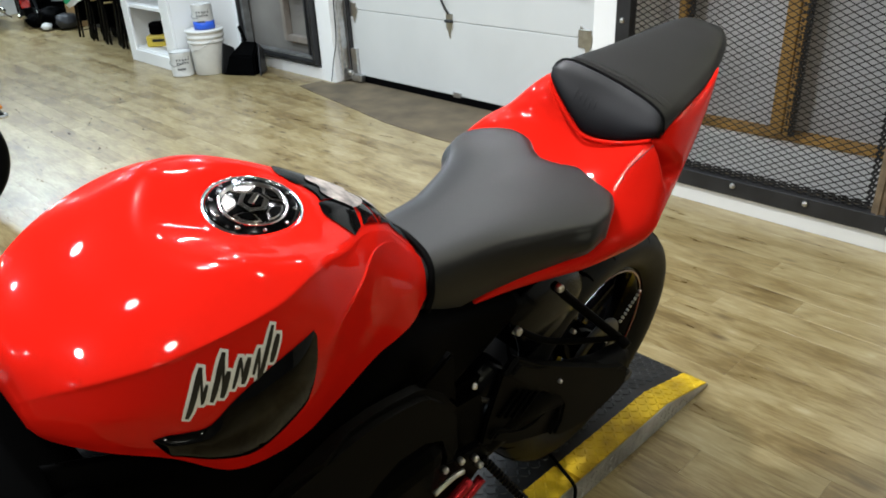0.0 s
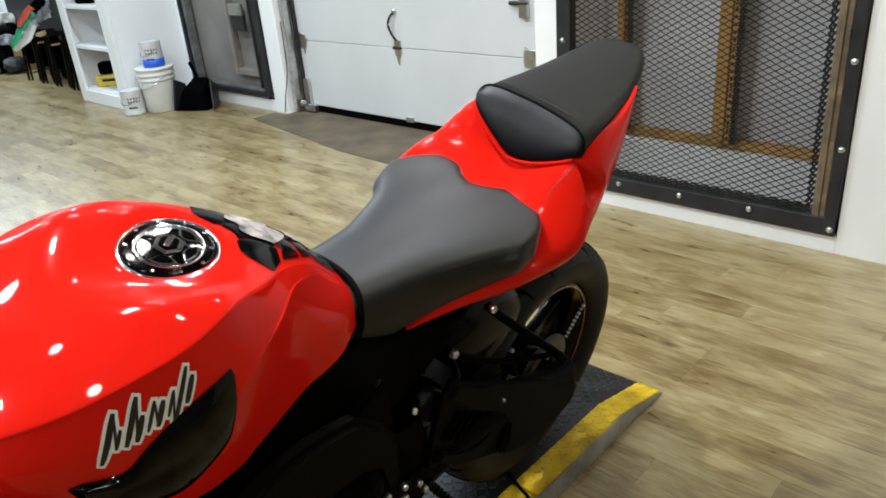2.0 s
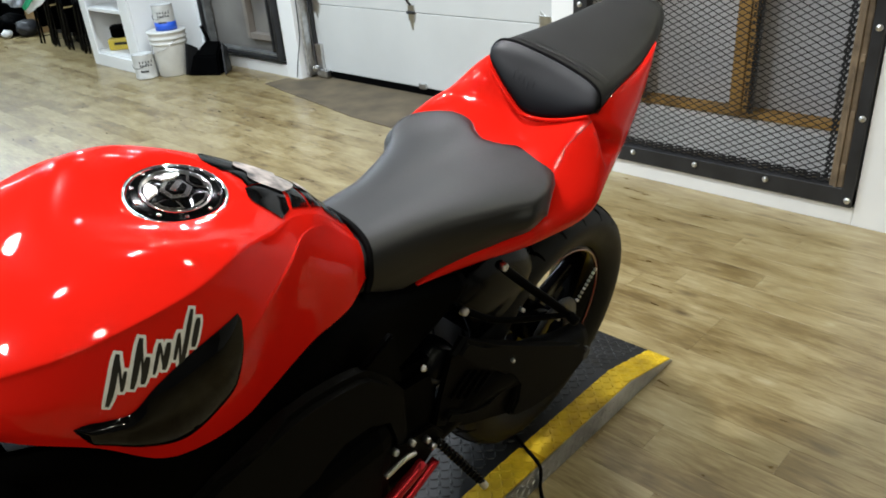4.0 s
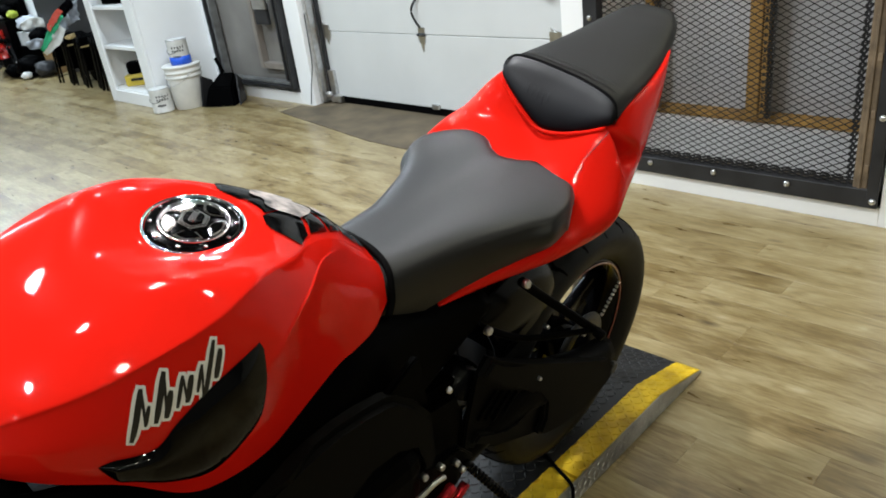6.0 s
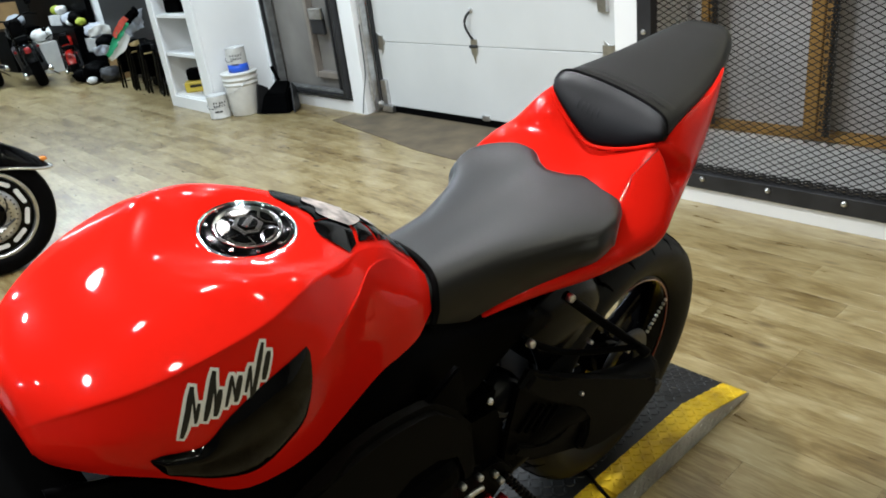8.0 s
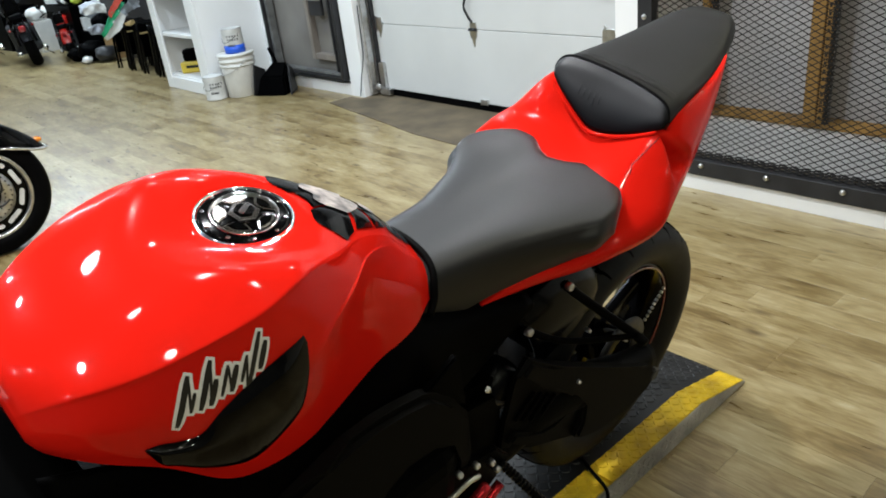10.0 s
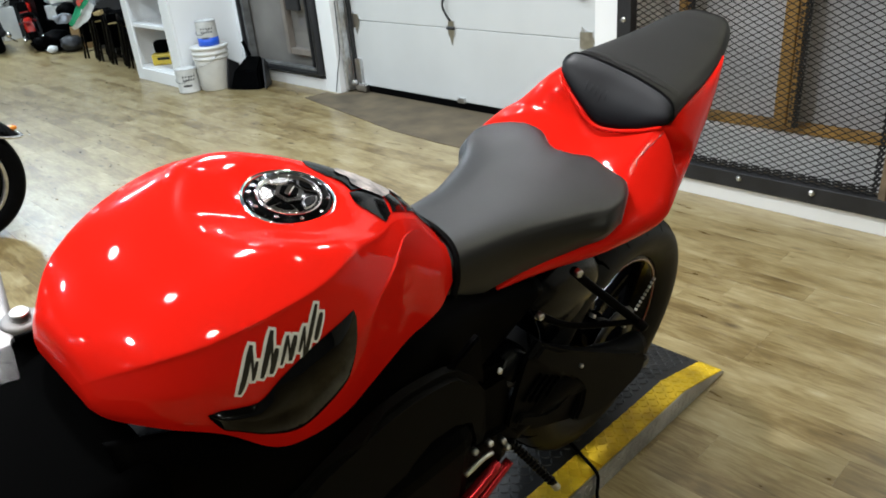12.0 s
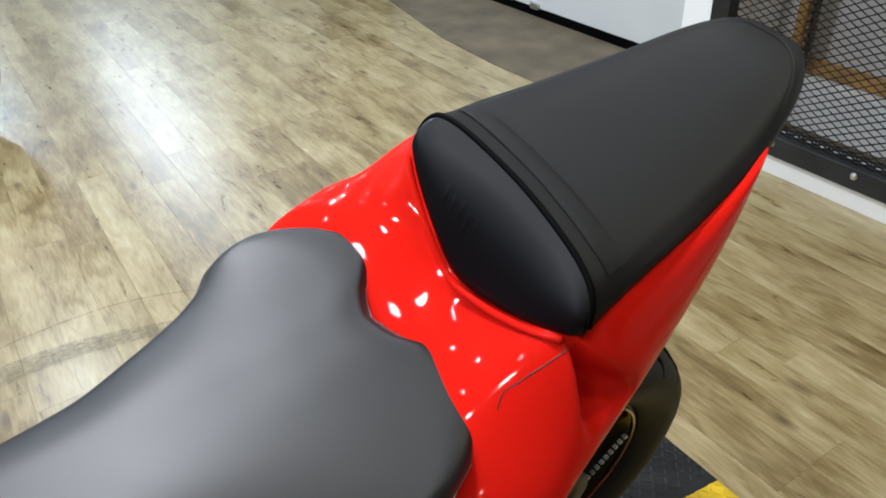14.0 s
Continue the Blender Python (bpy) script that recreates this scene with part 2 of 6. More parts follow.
    kr = nt.nodes.new("ShaderNodeMapRange")
    kr.inputs[1].default_value, kr.inputs[2].default_value, kr.inputs[3].default_value, kr.inputs[4].default_value = 0.04, 0.17, 0.9, 0.0
    L(vor.outputs["Distance"], kr.inputs[0])
    mx = nt.nodes.new("ShaderNodeMix")
    mx.data_type = "RGBA"
    mx.inputs[7].default_value = (0.085, 0.055, 0.024, 1)
    L(kr.outputs[0], mx.inputs[0])
    L(ramp.outputs[0], mx.inputs[6])
    L(mx.outputs[2], b.inputs["Base Color"])
    rg = nt.nodes.new("ShaderNodeMapRange")
    b.inputs["Specular IOR Level"].default_value = 0.85
    rg.inputs[3].default_value, rg.inputs[4].default_value = 0.22, 0.40
    L(n1.outputs["Fac"], rg.inputs[0])
    L(rg.outputs[0], b.inputs["Roughness"])
    bp = nt.nodes.new("ShaderNodeBump")
    bp.inputs["Strength"].default_value, bp.inputs["Distance"].default_value = 0.12, 0.002
    L(n1.outputs["Fac"], bp.inputs["Height"])
    L(bp.outputs[0], b.inputs["Normal"])
    return m


PLANK = plank_material()


# ---- mesh helpers ----
def obj(name, data, mat, parent=None, label="", smooth=False):
    ob = new(name, data)
    if mat and not data.materials:
        data.materials.append(mat)
    if smooth:
        data.polygons.foreach_set("use_smooth", [True] * len(data.polygons))
    if parent:
        ob.parent = parent
    if label:
        ob["label"] = label
    return ob


def part(name, bm, mat, parent=None, label="", smooth=False):
    """Links a bmesh as one mesh object, under a thing or a part."""
    me = bpy.data.meshes.new(name)
    bmesh.ops.recalc_face_normals(bm, faces=bm.faces)
    bm.to_mesh(me)
    bm.free()
    return obj(name, me, mat, parent, label, smooth)


def thing(name, m, label, category, group="", kind=""):
    ob = new(name)
    ob.empty_display_size = 0.1
    ob.matrix_world = m
    return tagged(ob, label, category, group, kind)


def box(x0, x1, y0, y1, z0, z1, bevel=0.0, bm=None, m=None, seg=2):
    bm = bm or bmesh.new()
    r = bmesh.ops.create_cube(bm, size=1)
    vs = r["verts"]
    for v in vs:
        v.co = Vector((x0 + (v.co.x + 0.5) * (x1 - x0), y0 + (v.co.y + 0.5) * (y1 - y0), z0 + (v.co.z + 0.5) * (z1 - z0)))
    if bevel:
        es = list({e for v in vs for e in v.link_edges})
        out = bmesh.ops.bevel(bm, geom=es, offset=bevel, segments=seg, affect="EDGES", profile=0.5)
        vs = list({v for f in out["faces"] for v in f.verts} | {v for v in vs if v.is_valid})
    if m:
        bmesh.ops.transform(bm, matrix=m, verts=[v for v in vs if v.is_valid])
    return bm


def lathe(profile, n=48, bm=None, m=None, closed=False):
    """Turns (radius, height) points round z."""
    bm = bm or bmesh.new()
    rings = []
    for r, z in profile:
        rings.append([bm.verts.new((r * math.cos(2 * math.pi * i / n), r * math.sin(2 * math.pi * i / n), z)) for i in range(n)])
    k = len(rings)
    for a in range(k if closed else k - 1):
        A, B = rings[a], rings[(a + 1) % k]
        for i in range(n):
            j = (i + 1) % n
            bm.faces.new((A[i], A[j], B[j], B[i]))
    if not closed:
        if profile[0][0] > 1e-5:
            bm.faces.new(rings[0][::-1])
        if profile[-1][0] > 1e-5:
            bm.faces.new(rings[-1])
    if m:
        bmesh.ops.transform(bm, matrix=m, verts=[v for R in rings for v in R])
    return bm


def between(a, b):
    """The matrix that lays z from a to b."""
    a, b = Vector(a), Vector(b)
    return Matrix.Translation(a) @ (b - a).to_track_quat("Z", "Y").to_matrix().to_4x4(), (b - a).length


def rod(a, b, r, bm=None, n=12, r2=None):
    m, d = between(a, b)
    r2 = r if r2 is None else r2
    e = min(r * 0.25, d * 0.2)
    return lathe([(r - e, 0), (r, e), (r2, d - e), (max(r2 - e, 1e-4), d)], n, bm, m)


def smooth_path(pts, k=8, closed=False):
    """Catmull-Rom through the points."""
    p = [np.array(q, float) for q in pts]
    n = len(p)
    out = []
    for i in range(n if closed else n - 1):
        if closed:
            a, b, c, d = p[(i - 1) % n], p[i], p[(i + 1) % n], p[(i + 2) % n]
        else:
            b, c = p[i], p[i + 1]
            a = p[i - 1] if i else 2 * b - c
            d = p[i + 2] if i + 2 < n else 2 * c - b
        for j in range(k):
            t = j / k
            out.append(0.5 * (2 * b + (c - a) * t + (2 * a - 5 * b + 4 * c - d) * t * t + (3 * b - a - 3 * c + d) * t ** 3))
    if not closed:
        out.append(p[-1])
    return out


def tube(pts, r, bm=None, n=10, k=6, flat=1.0):
    """A tube along a smooth path."""
    bm = bm or bmesh.new()
    path = [Vector(q) for q in smooth_path(pts, k)] if k > 1 else [Vector(q) for q in pts]
    rings = []
    up = Vector((0, 0, 1))
    for i, q in enumerate(path):
        d = (path[min(i + 1, len(path) - 1)] - path[max(i - 1, 0)]).normalized()
        s = d.cross(up)
        s = s.normalized() if s.length > 1e-3 else Vector((1, 0, 0))
        w = s.cross(d)
        rings.append([bm.verts.new(q + s * (r * math.cos(2 * math.pi * a / n)) + w * (r * flat * math.sin(2 * math.pi * a / n))) for a in range(n)])
    for A, B in zip(rings, rings[1:]):
        for i in range(n):
            j = (i + 1) % n
            bm.faces.new((A[i], A[j], B[j], B[i]))
    bm.faces.new(rings[0][::-1])
    bm.faces.new(rings[-1])
    return bm


def grid_faces(bm, rows, wrap=False):
    for A, B in zip(rows, rows[1:]):
        n = len(A)
        for i in range(n if wrap else n - 1):
            j = (i + 1) % n
            bm.faces.new((A[i], A[j], B[j], B[i]))


def loft(stations, kv=6, kp=4, ends=True, shape=None):
    """A body symmetric in x: stations of (y, [(x, z) from the top middle down the side]); shape may move each point."""
    prof = []
    for v, half in stations:
        full = [(-u, w) for u, w in half[:0:-1]] + list(half)
        prof.append([q for q in smooth_path([(u, v, w) for u, w in full], kp)])
    cols = list(zip(*prof))
    dense = [smooth_path(c, kv) for c in cols]
    bm = bmesh.new()
    rows = []
    for i in range(len(dense[0])):
        row = []
        for c in dense:
            u, v, w = c[i]
            if shape:
                u, v, w = shape(u, v, w)
            row.append(bm.verts.new((u, v, w)))
        rows.append(row)
    grid_faces(bm, rows)
    if ends:
        bm.faces.new(rows[0])
        bm.faces.new(rows[-1][::-1])
    return bm


def plate(outline, thick, bm=None, m=None, bevel=0.0):
    """A flat plate: an outline in x, y given thickness in z."""
    bm = bm or bmesh.new()
    vs = [bm.verts.new((x, y, 0)) for x, y in outline]
    f = bm.faces.new(vs)
    r = bmesh.ops.extrude_face_region(bm, geom=[f])
    top = [g for g in r["geom"] if isinstance(g, bmesh.types.BMVert)]
    for v in top:
        v.co.z += thick
    if bevel:
        es = [e for e in {e for v in top for e in v.link_edges} if all(q in top for q in e.verts)]
        bmesh.ops.bevel(bm, geom=es, offset=bevel, segments=2, affect="EDGES")
    if m:
        bmesh.ops.transform(bm, matrix=m, verts=bm.verts)
    return bm


def rounded(w, h, r, n=6):
    """A rounded rectangle round the middle."""
    pts = []
    for cx, cy, a0 in ((w / 2 - r, h / 2 - r, 0), (-w / 2 + r, h / 2 - r, 90), (-w / 2 + r, -h / 2 + r, 180), (w / 2 - r, -h / 2 + r, 270)):
        for i in range(n + 1):
            a = radians(a0 + 90 * i / n)
            pts.append((cx + r * math.cos(a), cy + r * math.sin(a)))
    return pts


# ---- the room ----
def solid(name, x0, x1, y0, y1, z0, z1, mat, label="", bevel=0.0, category="", parent=None):
    ob = part(name, box(x0, x1, y0, y1, z0, z1, bevel), mat, parent)
    return tagged(ob, label, category, kind="structure") if not parent else ob


floor = solid("floor", -16, 6, -7, 6, -0.2, -0.006, SUBFLOOR, "floor of worn tan vinyl planks", category="floor")
ceiling = solid("ceiling", -6, 6, -7, 6, CEIL, CEIL + 0.15, CEILING, "dark painted ceiling with round lamps", category="ceiling")
# unseen far half, made white to reflect more light onto the floor
solid("bounce_ceiling", -16, -6, -7, 6, CEIL, CEIL + 0.15, WHITE_WALL, "unseen white ceiling at the far end, added to brighten the floor sheen", category="ceiling")
# the south and east walls are out of view, kept dark to lower the ambient
solid("wall_south", -16, 6, -7.2, -7, -0.2, CEIL, DARK_WALL, "plain unseen wall, dark grey to cut stray light", category="wall")
solid("wall_east", 6, 6.2, -7, 6, -0.2, CEIL, DARK_WALL, "plain unseen wall, dark grey to cut stray light", category="wall")
solid("wall_west", -16.2, -16, -7, 6, -0.2, CEIL, WHITE_WALL, "plain white wall", category="wall")
solid("wall_back", -16, 6, 6, 6.2, -0.2, CEIL, WHITE_WALL, "plain white wall", category="wall")
CY = 2.64
solid("wall_north_1", 0.06, 6, CY, CY + 0.2, -0.01, CEIL, WHITE_WALL, "white painted wall beside the steel cage", 0.004, "wall")
solid("wall_north_2", -1.26, 0.06, CY, CY + 0.2, -0.01, 0.075, WHITE_WALL, "low white kerb under the steel cage", 0.004, "wall")
solid("wall_north_3", -1.26, 0.06, CY, CY + 0.2, 1.95, CEIL, WHITE_WALL, "white wall over the steel cage", 0.0, "wall")
solid("pillar_1", -1.39, -1.26, CY, 3.4, -0.01, CEIL, WHITE_WALL, "white pillar between roller door and cage", 0.006, "pillar")
DY = 3.16
solid("wall_north_4", -4.24, -1.39, DY - 0.12, DY + 0.1, 2.25, CEIL, WHITE_WALL, "white wall over the garage door", 0.0, "wall")
solid("pillar_2", -4.24, -4.06, 3.02, 3.5, -0.01, CEIL, WHITE_WALL, "white pillar beside the garage door", 0.006, "pillar")
solid("wall_north_5", -5.38, -4.24, 3.02, 3.2, -0.01, 0.09, WHITE_WALL, "low white wall under the window", 0.004, "wall")
solid("wall_north_6", -5.38, -4.24, 3.02, 3.2, 1.75, CEIL, WHITE_WALL, "white wall over the window", 0.0, "wall")
solid("wall_north_7", -5.55, -5.38, 3.02, 3.2, -0.01, CEIL, WHITE_WALL, "white wall beside the window", 0.0, "wall")
solid("wall_north_8", -16, -5.55, 3.05, 3.25, -0.01, CEIL, WHITE_WALL, "white wall behind the clutter", 0.0, "wall")
# concrete threshold in front of the garage door, with a ragged edge
bm = bmesh.new()
edge = [(-4.2, 2.98), (-4.22, 2.78), (-3.9, 2.72), (-3.4, 2.64), (-2.9, 2.55), (-2.4, 2.53), (-1.9, 2.54), (-1.26, 2.52), (-1.26, 2.63), (-1.395, 2.63), (-1.395, 3.3), (-4.06, 3.3), (-4.06, 2.98)]
plate(edge, 0.005, bm, Matrix.Translation((0, 0, -0.002)))
tagged(part("threshold", bm, CONCRETE), "stained bare concrete threshold before the garage door", "threshold", kind="structure")

# garage door of four white sections
gd = thing("door_1", pose(0, 0, 0), "closed white sectional garage door with black bottom seal", "garage door", kind="structure")
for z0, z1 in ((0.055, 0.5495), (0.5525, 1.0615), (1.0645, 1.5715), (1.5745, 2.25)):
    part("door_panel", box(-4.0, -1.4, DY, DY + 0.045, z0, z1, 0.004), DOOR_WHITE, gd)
part("bottom_seal", box(-3.97, -1.4, DY + 0.002, DY + 0.05, 0.002, 0.055, 0.008), RUBBER, gd, "black rubber seal")


def hinge(x, z):
    bm = box(x - 0.025, x + 0.025, DY - 0.006, DY, z - 0.07, z + 0.05, 0.002)
    plate([(x - 0.03, z - 0.05), (x + 0.03, z - 0.05), (x + 0.006, z - 0.115), (x - 0.006, z - 0.115)], 0.006, bm)
    return bm


bm = box(-2.93, -2.87, DY - 0.008, DY, 0.50, 0.60, 0.003)
hp = part("hinge_plate", bm, STEEL, gd, "galvanised steel hinge")
bm = plate([(-0.022, 0), (0.022, 0), (0.004, -0.09), (-0.004, -0.09)], 0.006, None, pose(-2.9, DY, 0.53, 90, 0, 0))
part("hinge_leaf", bm, STEEL, gd, "galvanised steel leaf")
part("hinge_pin", rod((-2.935, DY - 0.012, 0.552), (-2.865, DY - 0.012, 0.552), 0.01), DARK_STEEL, gd)
part("door_handle", tube([(-2.9, DY - 0.012, 0.6), (-2.915, DY - 0.03, 0.64), (-2.94, DY - 0.035, 0.7), (-2.925, DY - 0.03, 0.75), (-2.905, DY - 0.012, 0.78)], 0.008), DARK_STEEL, gd, "bent black pull handle")
part("handle_mount", lathe([(0.018, 0), (0.018, 0.01), (0.008, 0.016)], 16, None, pose(-2.905, DY, 0.785, 90)), STEEL, gd)
part("bottom_bracket", box(-2.875, -2.81, DY - 0.02, DY, 0.05, 0.085, 0.003), STEEL, gd, "galvanised bracket")
for x in (-3.93, -1.79):
    bm = box(x - 0.06, x + 0.03, DY - 0.008, DY, 0.5, 0.6, 0.003)
    part("side_hinge", bm, STEEL, gd, "galvanised side hinge")
    bm = plate([(-0.05, 0.06), (0.05, 0.0), (0.0, -0.11)], 0.007, None, pose(x, DY, 0.56, 90))
    part("hinge_leaf", bm, STEEL, gd)
bm = box(-1.86, -1.80, DY - 0.03, DY, 0.78, 0.9, 0.004)
part("lock_bracket", bm, STEEL, gd, "galvanised lock bracket")
part("lock_bolt", rod((-1.93, DY - 0.02, 0.86), (-1.8, DY - 0.02, 0.86), 0.012), DARK_STEEL, gd)
# vertical track and bottom roller
bm = box(-4.045, -4.005, DY - 0.10, DY - 0.04, 0.03, 2.2, 0.004)
part("track", bm, STEEL, gd, "galvanised door track")
part("track_seal", box(-4.003, -3.975, DY - 0.03, DY - 0.002, 0.03, 2.2, 0.004), DARK_STEEL, gd, "dark weather strip")
bm = box(-3.99, -3.92, DY - 0.03, DY, 0.06, 0.26, 0.003)
part("corner_bracket", bm, STEEL, gd, "galvanised corner bracket")
bm = lathe([(0.02, 0), (0.026, 0.006), (0.026, 0.02), (0.01, 0.03)], 18, None, pose(-3.97, DY - 0.07, 0.08, 90, 0, 90))
part("roller", bm, STEEL, gd)
part("bottom_bracket", box(-3.98, -3.86, DY - 0.05, DY, 0.012, 0.07, 0.01), STEEL, gd, "galvanised bottom bracket")
cab = part("door_cable", tube([(-4.08, 2.99, 0.02), (-4.04, 3.0, 0.18), (-4.02, 3.03, 0.35), (-4.03, 3.05, 0.7)], 0.004), DARK_STEEL, gd, "thin steel cable")

# window with a dark steel frame beside the pillar
win = thing("window_1", pose(0, 0, 0), "dull grey window in a scuffed black steel frame", "window", kind="structure")
WY = 3.0
for a in ((-5.37, -5.34, 0.12, 1.75), (-4.285, -4.25, 0.12, 1.75)):
    part("window_frame", box(a[0], a[1], WY - 0.03, WY + 0.05, a[2], a[3], 0.004), DARK_STEEL, win)
part("window_frame", box(-5.34, -4.285, WY - 0.03, WY + 0.05, 0.12, 0.148, 0.004), DARK_STEEL, win)
part("window_frame", box(-5.34, -4.285, WY - 0.03, WY + 0.05, 1.70, 1.75, 0.004), DARK_STEEL, win)
part("glazing_bead", box(-5.30, -4.31, WY - 0.005, WY + 0.06, 0.150, 0.172, 0.004), BEAD, win, "dusty steel bead")
part("glazing_bead", box(-5.338, -5.302, WY - 0.005, WY + 0.06, 0.150, 1.70, 0.004), BEAD, win, "dusty steel bead")
part("glazing_bead", box(-4.308, -4.287, WY - 0.005, WY + 0.06, 0.150, 1.70, 0.004), BEAD, win, "dusty steel bead")
part("pane", box(-5.34, -4.285, WY + 0.08, WY + 0.09, 0.15, 1.70), GLASS_DARK, win)
part("inner_post", box(-4.735, -4.69, WY + 0.02, WY + 0.08, 0.26, 1.68, 0.004), DUSTY, win)
part("inner_rail", box(-4.68, -4.40, WY + 0.02, WY + 0.08, 0.26, 0.31, 0.004), DUSTY, win)
part("inner_stile", box(-4.375, -4.35, WY - 0.0, WY + 0.08, 0.18, 1.68, 0.004), DARK_STEEL, win)
part("lock_case", box(-4.62, -4.44, WY - 0.01, WY + 0.02, 0.62, 0.78, 0.008), DARK_STEEL, win, "dark lock case")
part("latch", box(-4.60, -4.42, WY - 0.03, WY, 0.74, 0.83, 0.01), STEEL, win, "bright steel latch")

# steel cage: frame, expanded mesh, posts behind
cage = thing("cage", pose(0, 0, 0), "black steel cage of expanded mesh set in the white wall", "cage", kind="structure")
C0, C1, CZ0, CZ1 = -1.25, 0.055, 0.078, 1.95
part("frame_rail", box(C0, C1, CY - 0.022, CY + 0.03, CZ0, CZ0 + 0.075, 0.004), DARK_STEEL, cage)
part("frame_rail", box(C0, C1, CY - 0.022, CY + 0.03, CZ1 - 0.075, CZ1, 0.004), DARK_STEEL, cage)
part("frame_stile", box(C1 - 0.042, C1, CY - 0.024, CY + 0.03, CZ0 + 0.002, CZ1, 0.004), DARK_STEEL, cage)
part("frame_stile", box(C0, C0 + 0.075, CY - 0.024, CY + 0.03, CZ0 + 0.002, CZ1, 0.004), DARK_STEEL, cage)
part("inner_stile", box(C1 - 0.098, C1 - 0.045, CY - 0.012, CY + 0.05, CZ0 + 0.05, CZ1, 0.006), ANGLE_IRON, cage, "rusty brown angle iron")


for k in range(8):
    part("mesh_tab", box(C1 - 0.062, C1 - 0.046, CY - 0.020, CY - 0.011, 0.22 + 0.21 * k, 0.25 + 0.21 * k, 0.002), ANGLE_IRON, cage)


def diamond_mesh(x0, x1, z0, z1, px, pz, r, y):
    """Expanded metal: two families of flat slanting strands, cut to the opening."""
    bm = bmesh.new()
    s = pz / px
    for sign in (1, -1):
        c = z0 - s * (x1 - x0) - pz
        while c < z1 + s * (x1 - x0) + pz:
            pts = []
            for x in (x0, x1):
                pts.append((x, c + sign * s * (x - x0)))
            (ax, az), (bx, bz) = pts
            if sign < 0:
                az, bz = c + s * (x1 - x0), c
            lo, hi = 0.0, 1.0
            d = bz - az
            for lim, low in ((z0, True), (z1, False)):
                t = (lim - az) / d
                if (d > 0) == low:
                    lo = max(lo, t)
                else:
                    hi = min(hi, t)
            if hi - lo > 0.01:
                p = Vector((ax + (bx - ax) * lo, y, az + d * lo))
                q = Vector((ax + (bx - ax) * hi, y, az + d * hi))
                n = Vector((-(q - p).z, 0, (q - p).x)).normalized() * r
                w = Vector((0, 0.002 * sign + 0.0025, 0))
                vs = [bm.verts.new(v) for v in (p - n, q - n, q + n, p + n, p - n + w, q - n + w, q + n + w, p + n + w)]
                for f in ((0, 1, 2, 3), (7, 6, 5, 4), (0, 4, 5, 1), (1, 5, 6, 2), (2, 6, 7, 3), (3, 7, 4, 0)):
                    bm.faces.new([vs[i] for i in f])
            c += pz
    return bm


mesh = part("expanded_mesh", diamond_mesh(C0 + 0.05, C1 - 0.04, CZ0 + 0.06, CZ1 - 0.06, 0.049, 0.0262, 0.0020, CY + 0.012), MESH_STEEL, cage, "dark expanded steel mesh")
mesh["kind"] = "stuff"
# doubled, folded edges of the mesh along the bottom and beside the angle iron
fold = part("mesh_fold", diamond_mesh(C0 + 0.07, C1 - 0.11, CZ0 + 0.07, CZ0 + 0.112, 0.049, 0.0131, 0.0030, CY + 0.004), DARK_STEEL, cage, "black folded edge of the mesh")
fold["kind"] = "stuff"
fold = part("mesh_fold", diamond_mesh(C1 - 0.128, C1 - 0.104, CZ0 + 0.10, CZ1 - 0.08, 0.020, 0.0262, 0.0042, CY + 0.004), DARK_STEEL, cage, "black folded edge of the mesh")
fold["kind"] = "stuff"
part("stile_rib", box(C1 - 0.078, C1 - 0.068, CY - 0.020, CY - 0.010, CZ0 + 0.07, CZ1, 0.002), ANGLE_IRON, cage, "rusty brown rib")
bolt_mesh = None
for bx, bz in [(-1.21, .128), (-0.905, .128), (-0.598, .128), (-0.284, .128)] + [(C1 - 0.018, 0.107 + 0.33 * k) for k in range(6)] + [(C0 + 0.037, 0.45 + 0.33 * k) for k in range(5)]:
    if bolt_mesh is None:
        b0 = part("bolt", lathe([(0.013, 0), (0.013, 0.003), (0.009, 0.008), (0.003, 0.010)], 12, None, pose(0, 0, 0, 90)), STEEL, cage, "bright bolt head", True)
        bolt_mesh = b0.data
        b0.location = (bx, CY - 0.024, bz)
    else:
        o = obj("bolt", bolt_mesh, None, cage)
        o.location = (bx, CY - 0.024, bz)
# space behind the mesh
BY = 3.06
solid("cage_back_wall", -1.26, 0.4, BY, BY + 0.1, -0.01, CEIL, CAGE_BACK, "dull grey wall behind the cage", category="wall")
solid("cage_floor", -1.26, 0.4, CY + 0.2, BY, -0.01, 0.07, CONCRETE, "stained concrete behind the cage", category="floor")
solid("cage_side_wall", 0.3, 0.4, CY + 0.2, BY, -0.01, CEIL, WHITE_WALL, "white wall behind the cage", category="wall")
solid("cage_lid", -1.39, 0.4, CY + 0.2, 3.16, 1.95, 2.0, WHITE_WALL, "white soffit behind the cage", category="wall")


def brown_post(x, w, y0, z0):
    p = thing("wooden_post", pose(x, y0, 0), "brown weathered wooden post behind the cage mesh", "post", "posts behind the cage")
    part("timber", box(-w / 2, w / 6, 0, 0.06, z0, 1.95, 0.006), BROWN, p)
    bm = box(w / 6 + 0.002, w / 2, 0.012, 0.05, z0, 1.95, 0.003)
    channel = part("slotted_channel", bm, BROWN, p, "brown slotted channel")
    bm = bmesh.new()
    z = z0 + 0.02
    while z < 1.9:
        box(w / 3 - 0.004, w / 3 + 0.005, 0.008, 0.013, z, z + 0.014, 0, bm)
        z += 0.034
    part("slots", bm, DARK_STEEL, channel, "dark slots")["kind"] = "stuff"
    part("perforated_strip", diamond_mesh(w / 2 + 0.002, w / 2 + 0.030, z0, 1.93, 0.016, 0.0262, 0.0042, 0.0), DARK_STEEL, p, "black perforated steel strip")
    return p


